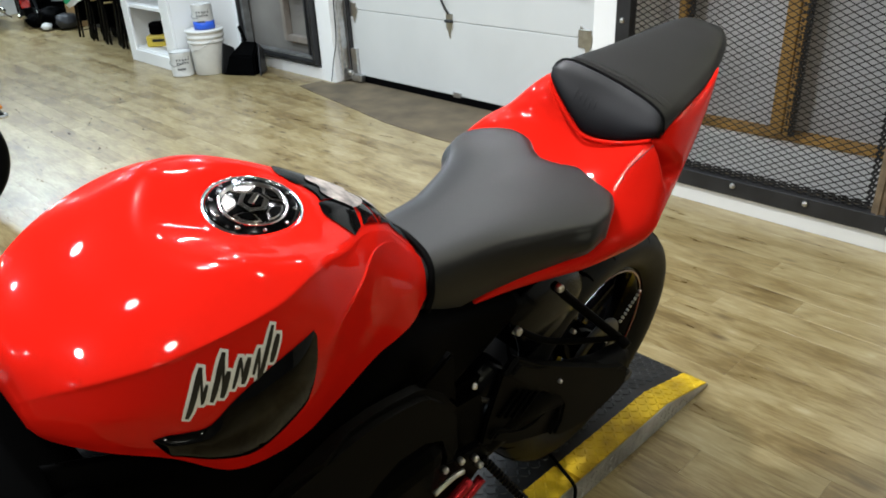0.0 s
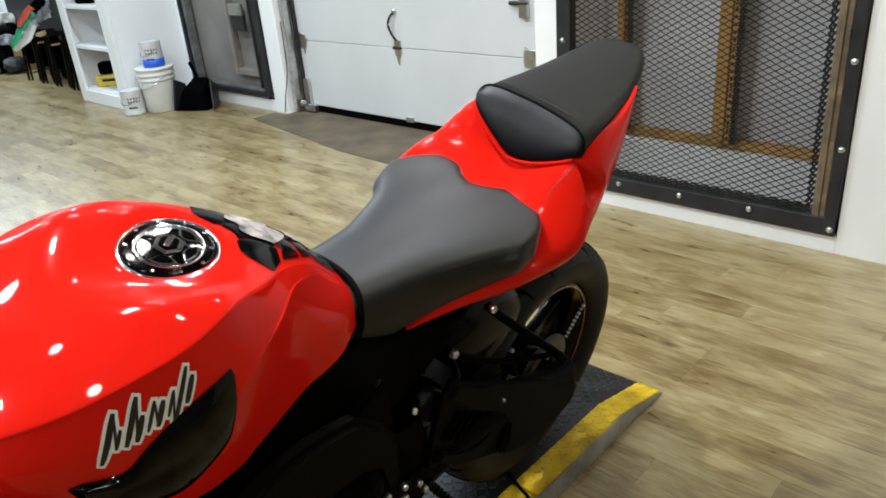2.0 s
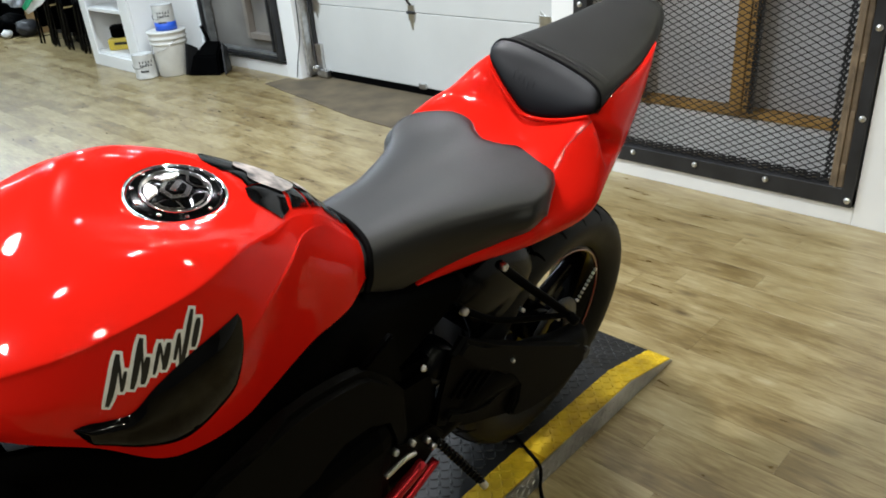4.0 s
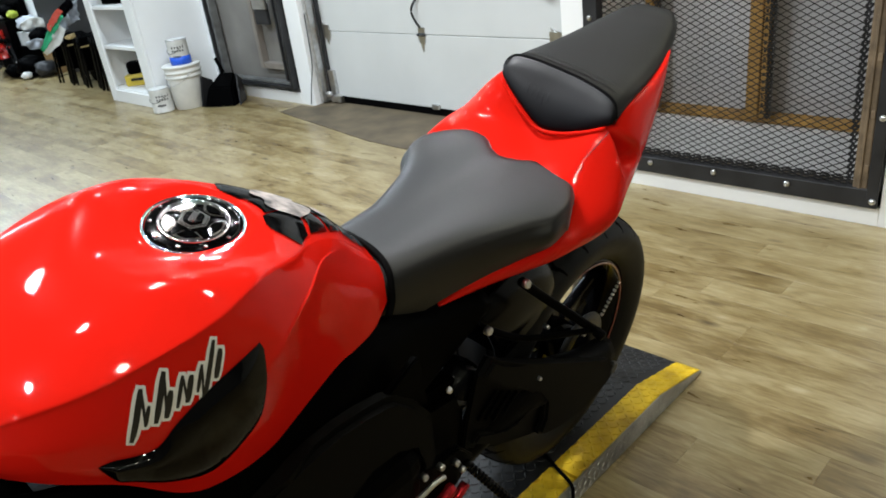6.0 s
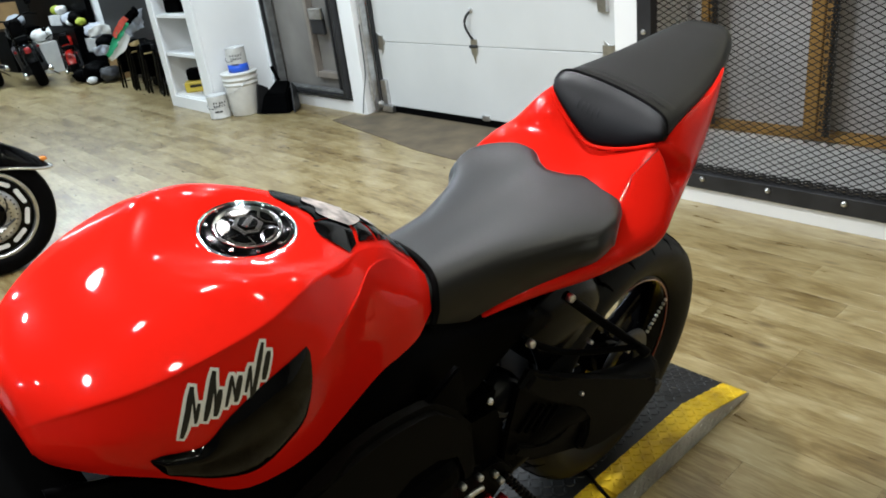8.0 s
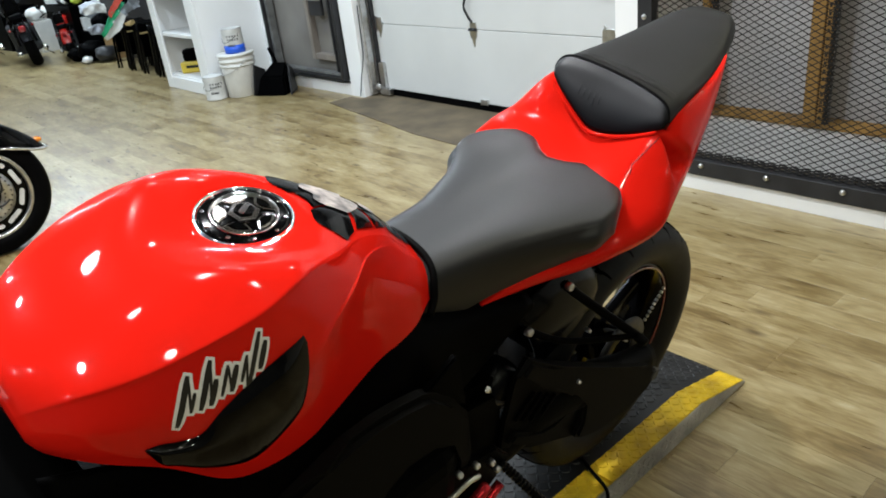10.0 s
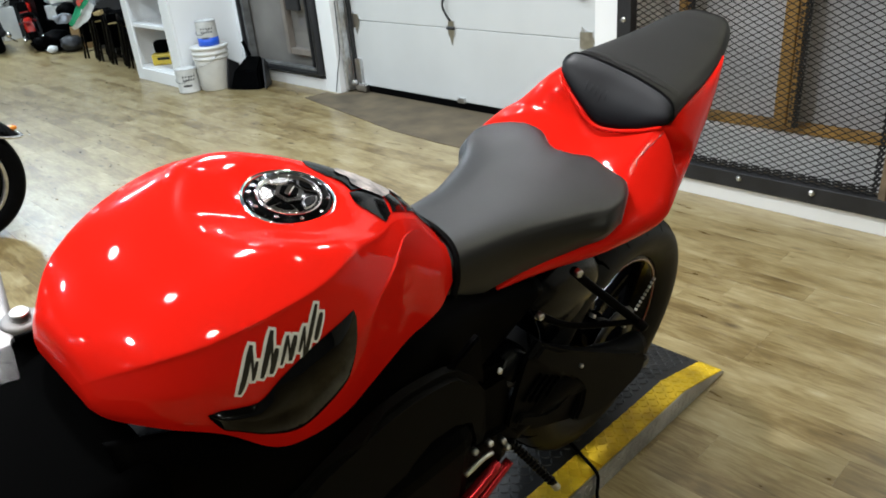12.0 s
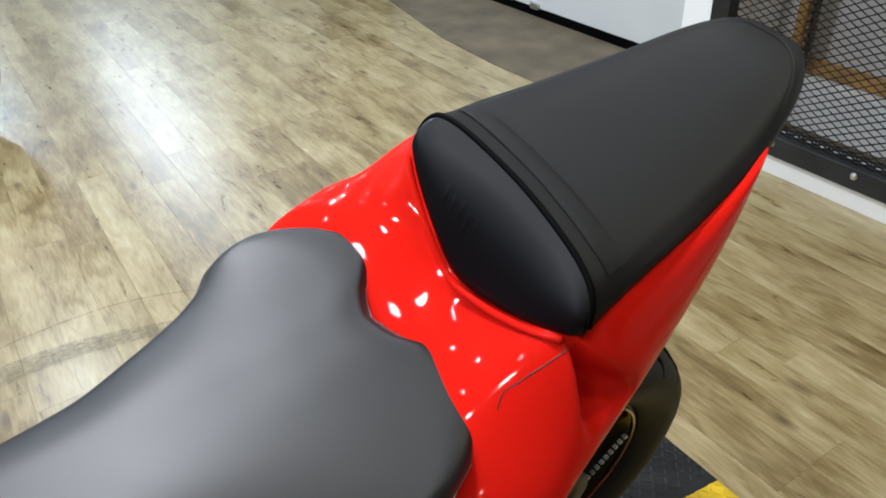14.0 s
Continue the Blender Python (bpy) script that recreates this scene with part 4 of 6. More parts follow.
TAIL = [
    (0.315, [(-0.086, 0.739), (-0.088, 0.741), (-0.086, 0.742), (-0.080, 0.742), (-0.05, 0.737), (0, 0.735), (0.06, 0.737), (0.100, 0.742), (0.106, 0.742), (0.108, 0.741), (0.106, 0.739)]),
    (0.40, [(-0.095, 0.738), (-0.105, 0.754), (-0.104, 0.764), (-0.095, 0.768), (-0.06, 0.760), (0, 0.755), (0.07, 0.760), (0.122, 0.772), (0.134, 0.768), (0.136, 0.754), (0.122, 0.738)]),
    (0.50, [(-0.118, 0.735), (-0.138, 0.757), (-0.140, 0.775), (-0.130, 0.784), (-0.09, 0.788), (0, 0.79), (0.10, 0.79), (0.160, 0.788), (0.176, 0.777), (0.172, 0.757), (0.142, 0.735)]),
    (0.57, [(-0.146, 0.728), (-0.178, 0.765), (-0.186, 0.812), (-0.160, 0.832), (-0.10, 0.840), (0, 0.832), (0.10, 0.838), (0.162, 0.829), (0.202, 0.804), (0.190, 0.765), (0.150, 0.728)]),
    (0.618, [(-0.13, 0.72), (-0.165, 0.765), (-0.184, 0.842), (-0.138, 0.870), (-0.08, 0.870), (0.02, 0.862), (0.10, 0.874), (0.148, 0.882), (0.222, 0.828), (0.203, 0.775), (0.150, 0.72)]),
    (0.650, [(-0.12, 0.715), (-0.160, 0.77), (-0.182, 0.852), (-0.130, 0.886), (-0.06, 0.888), (0.03, 0.880), (0.105, 0.904), (0.155, 0.918), (0.216, 0.850), (0.196, 0.780), (0.147, 0.715)]),
    (0.672, [(-0.11, 0.71), (-0.150, 0.77), (-0.168, 0.866), (-0.098, 0.916), (-0.045, 0.908), (0.035, 0.892), (0.105, 0.920), (0.159, 0.942), (0.210, 0.866), (0.191, 0.785), (0.145, 0.71)]),
    (0.700, [(-0.10, 0.705), (-0.140, 0.78), (-0.152, 0.886), (-0.086, 0.962), (-0.03, 0.938), (0.04, 0.910), (0.10, 0.930), (0.159, 0.960), (0.203, 0.884), (0.185, 0.792), (0.142, 0.705)]),
    (0.74, [(-0.09, 0.70), (-0.125, 0.80), (-0.140, 0.908), (-0.080, 0.970), (-0.02, 0.945), (0.042, 0.930), (0.10, 0.940), (0.156, 0.969), (0.192, 0.908), (0.176, 0.80), (0.138, 0.70)]),
    (0.80, [(-0.08, 0.69), (-0.11, 0.82), (-0.112, 0.935), (-0.068, 0.978), (-0.02, 0.955), (0.042, 0.950), (0.10, 0.955), (0.148, 0.977), (0.174, 0.938), (0.160, 0.82), (0.130, 0.69)]),
    (0.86, [(-0.07, 0.76), (-0.08, 0.85), (-0.07, 0.955), (-0.054, 0.983), (-0.015, 0.97), (0.042, 0.965), (0.10, 0.97), (0.138, 0.988), (0.153, 0.970), (0.145, 0.85), (0.120, 0.74)]),
    (0.905, [(-0.05, 0.86), (-0.06, 0.91), (-0.055, 0.975), (-0.038, 0.990), (-0.01, 0.985), (0.042, 0.985), (0.09, 0.99), (0.128, 1.0), (0.133, 0.997), (0.128, 0.92), (0.110, 0.84)]),
    (0.925, [(-0.04, 0.93), (-0.05, 0.95), (-0.045, 0.98), (-0.032, 0.992), (-0.01, 0.99), (0.042, 0.99), (0.085, 0.994), (0.116, 1.001), (0.121, 0.998), (0.116, 0.95), (0.10, 0.93)]),
]
tail = part("tail_fairing", loft_full(TAIL, 10, 9, dent), RED, bike, "glossy red tail fairing", True)

part("hem_lip", tube([tuple(q + np.array((0.0, -0.005, -0.003))) for q in smooth_path(HEM[1:-1], 4)], 0.0035, None, 8, 1), RED, tail, "red lip round the pillion seat", True)

# pillion seat: smooth front pad, seam, grained main pad; it sits a little off the middle and tilted
A, B = smooth_path(HEM, 5), smooth_path(SEAM, 5)
bm = bmesh.new()
rows = []
for j in range(-2, 15):
    t = max(0.0, j / 14)
    row = []
    for k, (a, b) in enumerate(zip(A, B)):
        q = a * (1 - t) + b * t
        edge = math.sin(math.pi * k / (len(A) - 1)) ** 0.5
        q = q + np.array((0, -0.007 * edge * math.sin(math.pi * min(1, t * 1.05)) ** 0.6 if t < 0.95 else 0.0, 0.004 * edge * math.sin(math.pi * t)))
        if j < 0:
            q = q + np.array((0, 0.008 * -j, 0.002 * j))
        row.append(bm.verts.new(q))
    rows.append(row)
grid_faces(bm, rows)
pad_bm = bm
MAIN = [  # y, left edge, right edge, crown
    (0.745, (0.1545, 0.972), (-0.0745, 0.986), 0.013),
    (0.82, (0.144, 0.980), (-0.066, 0.992), 0.014),
    (0.90, (0.130, 0.994), (-0.055, 1.002), 0.016),
    (0.96, (0.112, 1.010), (-0.044, 1.012), 0.018),
    (1.00, (0.095, 1.020), (-0.029, 1.022), 0.018),
    (1.03, (0.074, 1.026), (-0.010, 1.028), 0.014),
    (1.045, (0.055, 1.026), (0.012, 1.026), 0.008),
]
seam_row = [np.array(q) for q in SEAM]
sec = [[q - np.array((0, -0.0005, 0.0025)) for q in seam_row], [q + np.array((0, 0.0025, 0.0002)) for q in seam_row]]
mid = (-1, -0.965, -0.86, -0.58, 0.0, 0.5, 0.79, 0.935, 1)
for v, (ul, wl), (ur, wr), c in MAIN:
    sec.append([np.array(((ur + ul) / 2 + (ul - ur) / 2 * s, v, (wr + wl) / 2 + (wl - wr) / 2 * s + c * (1 - abs(s) ** 7) ** 0.7)) for s in mid])
sec.append([q * np.array((0.5, 1, 1)) + np.array((0.017, 0.004, -0.012)) for q in sec[-1]])
full = []
for r in sec:
    lo, hi = r[0] + np.array((0.006, 0.004, -0.022)), r[-1] + np.array((-0.006, 0.004, -0.022))
    full.append(smooth_path([lo] + list(r) + [hi], 5))
dense = [smooth_path(c, 7) for c in zip(*full)]
bm = bmesh.new()
rows = [[bm.verts.new(c[i]) for c in dense] for i in range(len(dense[0]))]
grid_faces(bm, rows)
bm.faces.new(rows[-1][::-1])
pil = part("pillion_seat", bm, PILLION, bike, "black grained vinyl pillion seat", True)
pad = part("front_pad", pad_bm, SMOOTH_PAD, pil, "smooth black front pad", True)
part("seam", tube([tuple(q + np.array((0, 0.0012, -0.0004))) for q in smooth_path(SEAM, 5)], 0.0030, None, 6, 1), RUBBER, pil, "black seat seam", True)

PAD_TREE = tree_of(pad)
on_pad = lambda a, b, l: on_top(a, b, l, PAD_TREE)
for j, (h0, h1) in enumerate(((0, 0.006), (0.001, 0.004), (0, 0.005), (-0.002, 0.004), (0.001, 0.005))):
    a = -0.012 + 0.0105 * j
    part("embossed_mark", strip([(a, 0.668 + h0), (a + 0.004, 0.6685 + h0)], [(a - 0.002, 0.672 + h1), (a + 0.003, 0.6725 + h1)], on_pad, 0.0002, 3, 4, 0.0004), SMOOTH_PAD, pad, "faint embossed mark", True)
PIL_TREE = tree_of(pil)
on_pil = lambda a, b, l: on_top(a, b, l, PIL_TREE)
bm = strip([(-0.066, 0.722), (-0.03, 0.724), (0.04, 0.722), (0.10, 0.714), (0.146, 0.706)], [(-0.064, 0.742), (-0.03, 0.744), (0.04, 0.742), (0.10, 0.734), (0.144, 0.726)], on_pil, 0.0010, 6, 6, 0.0016)
part("seat_strap", bm, PILLION, pil, "flat black vinyl strap", True)
bm = strip([(-0.010, 1.012), (0.020, 1.020), (0.050, 1.018), (0.072, 1.004), (0.094, 0.975), (0.112, 0.935)], [(-0.008, 1.0155), (0.021, 1.0235), (0.052, 1.0215), (0.075, 1.0065), (0.097, 0.977), (0.115, 0.937)], on_pil, 0.0008, 6, 2, 0.0008)
part("rear_piping", bm, TYRE, pil, "pale worn piping", True)

# rear wheel
WV, WW = 0.853, 0.300
wheel_m = Matrix.Translation((0, WV, WW)) @ pose(0, 0, 0, 0, 90, 0)
prof = [(0.218, -0.062), (0.235, -0.078), (0.262, -0.090), (0.288, -0.088), (0.306, -0.072), (0.315, -0.045), (0.321, -0.015), (0.322, 0.0)]
prof = prof + [(r, -z) for r, z in prof[-2::-1]]
wheel = part("rear_wheel", lathe([(0.205, -0.060), (0.221, -0.066), (0.221, -0.058), (0.200, -0.048), (0.192, -0.02), (0.192, 0.02), (0.200, 0.048), (0.221, 0.058), (0.221, 0.066), (0.205, 0.060), (0.186, 0.02), (0.186, -0.02)], 72, None, wheel_m, True), GLOSSBLACK, bike, "black cast wheel rim", True)
part("tyre", lathe([tuple(q) for q in smooth_path(prof, 3)], 96, None, wheel_m, True), TYRE, wheel, "black sports tyre", True)
part("rim_stripe", lathe([(0.2085, 0.0665), (0.2145, 0.0675), (0.2145, 0.0655), (0.2085, 0.0645)], 72, None, wheel_m, True), MAROON, wheel, "thin dark red rim stripe", True)
for s in range(5):
    a = 2 * math.pi * s / 5 + 0.4
    bm = box(-0.022, 0.022, 0.03, 0.198, -0.014, 0.014, 0.008, None, wheel_m @ pose(0, 0, 0, 0, 0, math.degrees(a)))
    part("spoke", bm, GLOSSBLACK, wheel)
part("hub", lathe([(0.02, -0.06), (0.045, -0.055), (0.05, 0), (0.045, 0.055), (0.02, 0.06)], 28, None, wheel_m), GLOSSBLACK, wheel, "", True)
part("brake_rotor", lathe([(0.05, -0.078), (0.112, -0.078), (0.112, -0.083), (0.05, -0.083)], 44, None, wheel_m, True), DARK_STEEL, wheel, "dark brake rotor", True)
part("sprocket", lathe([(0.05, 0.078), (0.094, 0.078), (0.096, 0.080), (0.096, 0.084), (0.05, 0.084)], 44, None, wheel_m, True), DARK_STEEL, wheel, "steel rear sprocket", True)
# tread grooves on the tyre
TREAD_Z = [q[1] for q in prof[2:8]]
TREAD_R = [q[0] for q in prof[2:8]]


def groove_mesh(sg, z0, z1, skew, half):
    """A shallow strip that lies on the tyre from one width to another, running askew."""
    bm = bmesh.new()
    rows = []
    for i in range(7):
        f = i / 6
        z = z0 + (z1 - z0) * f
        r = float(np.interp(-z, TREAD_Z, TREAD_R)) + 0.0028
        a = skew * (f - 0.5) + 0.25 * skew * math.sin(math.pi * f)
        wdt = half * (1.0 - 0.55 * abs(2 * f - 1) ** 2) / r
        rows.append([bm.verts.new((q * math.cos(a + e), q * math.sin(a + e), sg * z)) for q, e in ((r - 0.004, -wdt), (r, -wdt), (r, wdt), (r - 0.004, wdt))])
    grid_faces(bm, rows)
    return bm


GROOVES = {}
for s in range(24):
    for sg in (1, -1):
        for kind, (z0, z1, skew, half, at) in enumerate(((0.010, 0.070, 0.20, 0.0046, 0.0), (0.036, 0.086, -0.12, 0.0036, 0.5))):
            a = 2 * math.pi * (s + at + (0.25 if sg > 0 else 0)) / 24
            if (sg, kind) not in GROOVES:
                o = part("tread_groove", groove_mesh(sg, z0, z1, skew, half), BLACK, wheel)
                GROOVES[sg, kind] = o.data
            else:
                o = obj("tread_groove", GROOVES[sg, kind], None, wheel)
            o.matrix_local = wheel_m @ pose(0, 0, 0, 0, 0, math.degrees(a))

# black chassis parts
def slab(outline, u0, u1, name, mat=BLACK, label="", bevel=0.012, parent=None):
    """A plate in the plane of y and z, from x = u0 to u1, with rounded outer edges."""
    bm = plate(outline, u1 - u0, None, Matrix(((0, 0, 1, u0), (1, 0, 0, 0), (0, 1, 0, 0), (0, 0, 0, 1))), bevel)
    return part(name, bm, mat, parent or bike, label, False)


def skin(lines, thick, name, mat, label="", kv=5, kp=5, parent=None):
    """A curved panel through lines of points, given thickness."""
    dense = [smooth_path(c, kv) for c in zip(*[smooth_path(q, kp) for q in lines])]
    bm = bmesh.new()
    grid_faces(bm, [[bm.verts.new(p) for p in c] for c in dense])
    bmesh.ops.recalc_face_normals(bm, faces=bm.faces)
    bmesh.ops.solidify(bm, geom=bm.faces, thickness=thick)
    return part(name, bm, mat, parent or bike, label, True)


COVER = [
    [(0.100, -0.30, 0.860), (0.125, -0.20, 0.830), (0.135, -0.10, 0.775), (0.135, -0.02, 0.765), (0.130, 0.05, 0.785), (0.116, 0.12, 0.795), (0.100, 0.19, 0.785), (0.094, 0.26, 0.760), (0.100, 0.33, 0.742), (0.112, 0.42, 0.715)],
    [(0.125, -0.30, 0.830), (0.150, -0.20, 0.790), (0.160, -0.10, 0.735), (0.160, -0.02, 0.725), (0.155, 0.05, 0.748), (0.143, 0.12, 0.765), (0.130, 0.19, 0.757), (0.122, 0.26, 0.735), (0.122, 0.33, 0.715), (0.127, 0.42, 0.700)],
    [(0.130, -0.30, 0.760), (0.157, -0.20, 0.720), (0.167, -0.10, 0.680), (0.167, -0.02, 0.665), (0.165, 0.05, 0.680), (0.156, 0.12, 0.690), (0.146, 0.18, 0.670), (0.138, 0.235, 0.640), (0.132, 0.30, 0.645), (0.128, 0.40, 0.685)],
    [(0.110, -0.30, 0.690), (0.140, -0.20, 0.650), (0.150, -0.10, 0.610), (0.150, -0.02, 0.600), (0.148, 0.05, 0.600), (0.142, 0.12, 0.600), (0.134, 0.18, 0.590), (0.126, 0.225, 0.585), (0.112, 0.29, 0.630), (0.108, 0.39, 0.675)],
]
for sgn in (1, -1):
    skin([[(sgn * u, v, w) for u, v, w in q] for q in COVER], 0.006 * sgn, "frame_cover", BLACK, "smooth black frame cover under the tank")
slab([(-0.30, 0.60), (-0.20, 0.664), (-0.094, 0.712), (-0.036, 0.724), (0.01, 0.735), (0.049, 0.738), (0.092, 0.734), (0.130, 0.727), (0.152, 0.717), (0.190, 0.680), (0.226, 0.628), (0.230, 0.546), (0.232, 0.440), (0.205, 0.440), (0.198, 0.540), (0.182, 0.585), (0.150, 0.606), (0.100, 0.610), (0.050, 0.590), (-0.02, 0.560), (-0.20, 0.540), (-0.32, 0.55)], 0.158, 0.182, "side_fairing", CHARCOAL, "matt black side fairing with a cut-out", 0.010)
slab([(0.140, 0.722), (0.196, 0.752), (0.204, 0.745), (0.226, 0.640), (0.200, 0.668)], 0.160, 0.170, "fairing_tab", BLACK, "black triangular fairing tab", 0.003)
slab([(0.085, 0.520), (0.100, 0.565), (0.155, 0.582), (0.172, 0.565), (0.160, 0.525)], 0.150, 0.170, "engine_pad", DARK_STEEL, "dark grey engine cover pad", 0.004)
slab([(0.14, 0.80), (0.24, 0.758), (0.33, 0.735), (0.36, 0.70), (0.30, 0.60), (0.24, 0.52), (0.16, 0.50), (0.10, 0.60), (0.09, 0.72)], 0.05, 0.118, "side_cover", BLACK, "matt black side cover", 0.02)
slab([(0.14, 0.80), (0.24, 0.758), (0.33, 0.735), (0.36, 0.70), (0.30, 0.60), (0.24, 0.52), (0.16, 0.50), (0.10, 0.60), (0.09, 0.72)], -0.118, -0.05, "side_cover", BLACK, "matt black side cover", 0.02)
part("seat_base", box(-0.088, 0.088, 0.10, 0.62, 0.60, 0.75, 0.02), BLACK, bike, "black plastic seat base")
part("inner_fender", box(-0.10, 0.10, 0.45, 0.90, 0.70, 0.80, 0.02), BLACK, bike, "black inner fender")
part("engine_block", box(-0.19, 0.19, -0.30, 0.22, 0.18, 0.60, 0.05, seg=4), FRAME, bike, "black engine block")
part("engine_cover", lathe([(0.0, 0.045), (0.07, 0.042), (0.095, 0.03), (0.10, 0.0)], 36, None, Matrix.Translation((0.185, -0.06, 0.36)) @ pose(0, 0, 0, 0, 90, 0)), FRAME, bike, "black engine cover", True)
part("belly_fairing", box(-0.16, 0.16, -0.42, 0.20, 0.05, 0.20, 0.05, seg=4), BLACK, bike, "black belly pan")
# front fairing, ahead of the tank
part("fairing_inner", box(-0.16, 0.155, -0.46, -0.255, 0.56, 0.835, 0.03, seg=4), FAIRING, bike, "black inner fairing ahead of the tank", True)
part("front_fairing", box(-0.19, 0.19, -0.60, -0.29, 0.30, 0.79, 0.05, seg=4), FAIRING, bike, "black front fairing")
part("rear_fender", loft([(0.50, [(0, 0.60), (0.06, 0.595), (0.105, 0.565), (0.112, 0.52)]), (0.60, [(0, 0.655), (0.06, 0.648), (0.108, 0.61), (0.114, 0.56)]), (0.645, [(0, 0.662), (0.05, 0.656), (0.088, 0.63), (0.094, 0.60)])], 5, 5), HUGGER, bike, "glossy black rear fender over the tyre", True)
slab([(0.05, 0.60), (0.20, 0.62), (0.33, 0.60), (0.36, 0.50), (0.34, 0.36), (0.26, 0.22), (0.10, 0.12), (0.0, 0.12), (0.0, 0.5)], 0.02, 0.15, "engine_rear", BLACK, "black crankcase rear", 0.02)
HUG = [
    [(0.098, 0.415, 0.655), (0.096, 0.465, 0.682), (0.090, 0.520, 0.690), (0.078, 0.580, 0.690), (0.060, 0.640, 0.680)],
    [(0.112, 0.430, 0.630), (0.112, 0.490, 0.650), (0.108, 0.550, 0.656), (0.100, 0.605, 0.656), (0.088, 0.650, 0.648)],
    [(0.118, 0.455, 0.575), (0.118, 0.520, 0.592), (0.116, 0.580, 0.600), (0.112, 0.625, 0.606), (0.104, 0.658, 0.608)],
    [(0.108, 0.480, 0.520), (0.110, 0.545, 0.540), (0.110, 0.600, 0.552), (0.108, 0.640, 0.562), (0.100, 0.664, 0.572)],
]
skin(HUG, 0.004, "hugger_panel", HUGGER, "glossy blue-black hugger panel")
# swingarm
bm = tube([(0.12, 0.30, 0.40), (0.135, 0.45, 0.44), (0.14, 0.60, 0.41), (0.135, 0.75, 0.34), (0.13, 0.87, 0.30)], 0.036, None, 12, 5, 1.35)
part("swingarm", bm, FRAME, bike, "black swingarm", True)
bm = tube([(-0.12, 0.30, 0.40), (-0.135, 0.45, 0.44), (-0.14, 0.60, 0.41), (-0.135, 0.75, 0.34), (-0.13, 0.87, 0.30)], 0.036, None, 12, 5, 1.35)
part("swingarm", bm, FRAME, bike, "black swingarm", True)
part("axle_nut", lathe([(0.0, 0.012), (0.014, 0.012), (0.018, 0.008), (0.018, 0)], 6, None, Matrix.Translation((0.166, 0.853, 0.30)) @ pose(0, 0, 0, 0, 90, 0)), DARK_STEEL, bike, "dark steel axle nut")
hg = slab([(0.350, 0.600), (0.377, 0.632), (0.421, 0.597), (0.500, 0.545), (0.603, 0.478), (0.720, 0.405), (0.810, 0.345), (0.840, 0.290), (0.758, 0.262), (0.585, 0.296), (0.429, 0.380), (0.330, 0.453), (0.335, 0.517)], 0.152, 0.160, "heel_guard", FRAME, "black plastic heel guard", 0.003)
slab([(0.350, 0.612), (0.377, 0.634), (0.400, 0.615), (0.430, 0.592), (0.470, 0.566), (0.510, 0.540), (0.560, 0.508), (0.603, 0.480), (0.660, 0.444), (0.720, 0.407), (0.780, 0.372), (0.823, 0.346), (0.852, 0.315), (0.858, 0.286), (0.830, 0.268), (0.758, 0.258), (0.690, 0.264), (0.640, 0.276), (0.585, 0.298), (0.560, 0.318), (0.575, 0.350), (0.570, 0.395), (0.541, 0.437), (0.500, 0.478), (0.450, 0.522), (0.400, 0.566)], 0.161, 0.176, "guard_blade", CHARCOAL, "black leaf-shaped guard blade", 0.006, hg)
slab([(0.541, 0.432), (0.510, 0.420), (0.476, 0.414), (0.440, 0.424), (0.400, 0.448), (0.362, 0.474), (0.345, 0.462), (0.390, 0.424), (0.430, 0.398), (0.480, 0.380), (0.530, 0.384), (0.556, 0.404)], 0.161, 0.171, "guard_rib", CHARCOAL, "black curved rib", 0.004, hg)
for k in range(4):
    part("guard_fin", box(0.160, 0.166, -0.030, 0.030, -0.0035, 0.0035, 0.002, None, Matrix.Translation((0, 0.385 + 0.022 * k, 0.520 - 0.016 * k)) @ pose(0, 0, 0, 38, 0, 0)), BLACK, hg)
# pillion peg bracket on two bolts
F1, F2, S1 = (0.148, 0.468, 0.729), (0.134, 0.393, 0.668), (0.228, 0.604, 0.591)
br = part("peg_bracket", tube([F1, (0.17, 0.515, 0.68), S1], 0.0065, None, 10, 5, 1.3), FRAME, bike, "black pillion peg bracket", True)
part("bracket_arm", tube([F2, (0.17, 0.47, 0.62), S1], 0.0050, None, 10, 5, 1.3), FRAME, br, "", True)
part("pillion_peg", rod(S1, (0.248, 0.602, 0.586), 0.010), RUBBER, br, "black rubber pillion peg", True)


def screw_head(p, r, parent, label="steel bolt"):
    bm = lathe([(r, -0.004), (r, 0.004), (r * 0.8, 0.007), (r * 0.45, 0.007), (r * 0.4, 0.003), (0, 0.003)], 16, None, Matrix.Translation(p) @ pose(0, 0, 0, 0, 90, 0))
    return part("bolt", bm, STEEL, parent, label, True)


for p, r in (((0.158, 0.468, 0.729), 0.0075), ((0.144, 0.393, 0.668), 0.0075), ((0.238, 0.604, 0.591), 0.006)):
    screw_head(p, r, br)
for p in ((0.176, 0.52, 0.62), (0.176, 0.52, 0.50), (0.178, 0.66, 0.52)):
    screw_head(p, 0.004, bike)
# rear-set: plate, lever, knurled peg
rs = slab([(0.12, 0.47), (0.20, 0.53), (0.29, 0.51), (0.33, 0.46), (0.28, 0.42), (0.20, 0.44)], 0.172, 0.184, "footrest_plate", FRAME, "black footrest plate", 0.003)
part("shift_lever", tube([(0.196, 0.26, 0.455), (0.196, 0.20, 0.430), (0.196, 0.10, 0.395)], 0.011, None, 10, 4), ANODISED, rs, "red anodised shift lever", True)
part("lever_link", tube([(0.196, 0.295, 0.432), (0.196, 0.24, 0.400), (0.196, 0.16, 0.355)], 0.009, None, 8, 4), ANODISED, rs, "red anodised link", True)
part("lever_tip", box(0.186, 0.206, 0.12, 0.20, 0.345, 0.385, 0.006), ANODISED, rs, "red anodised lever end")
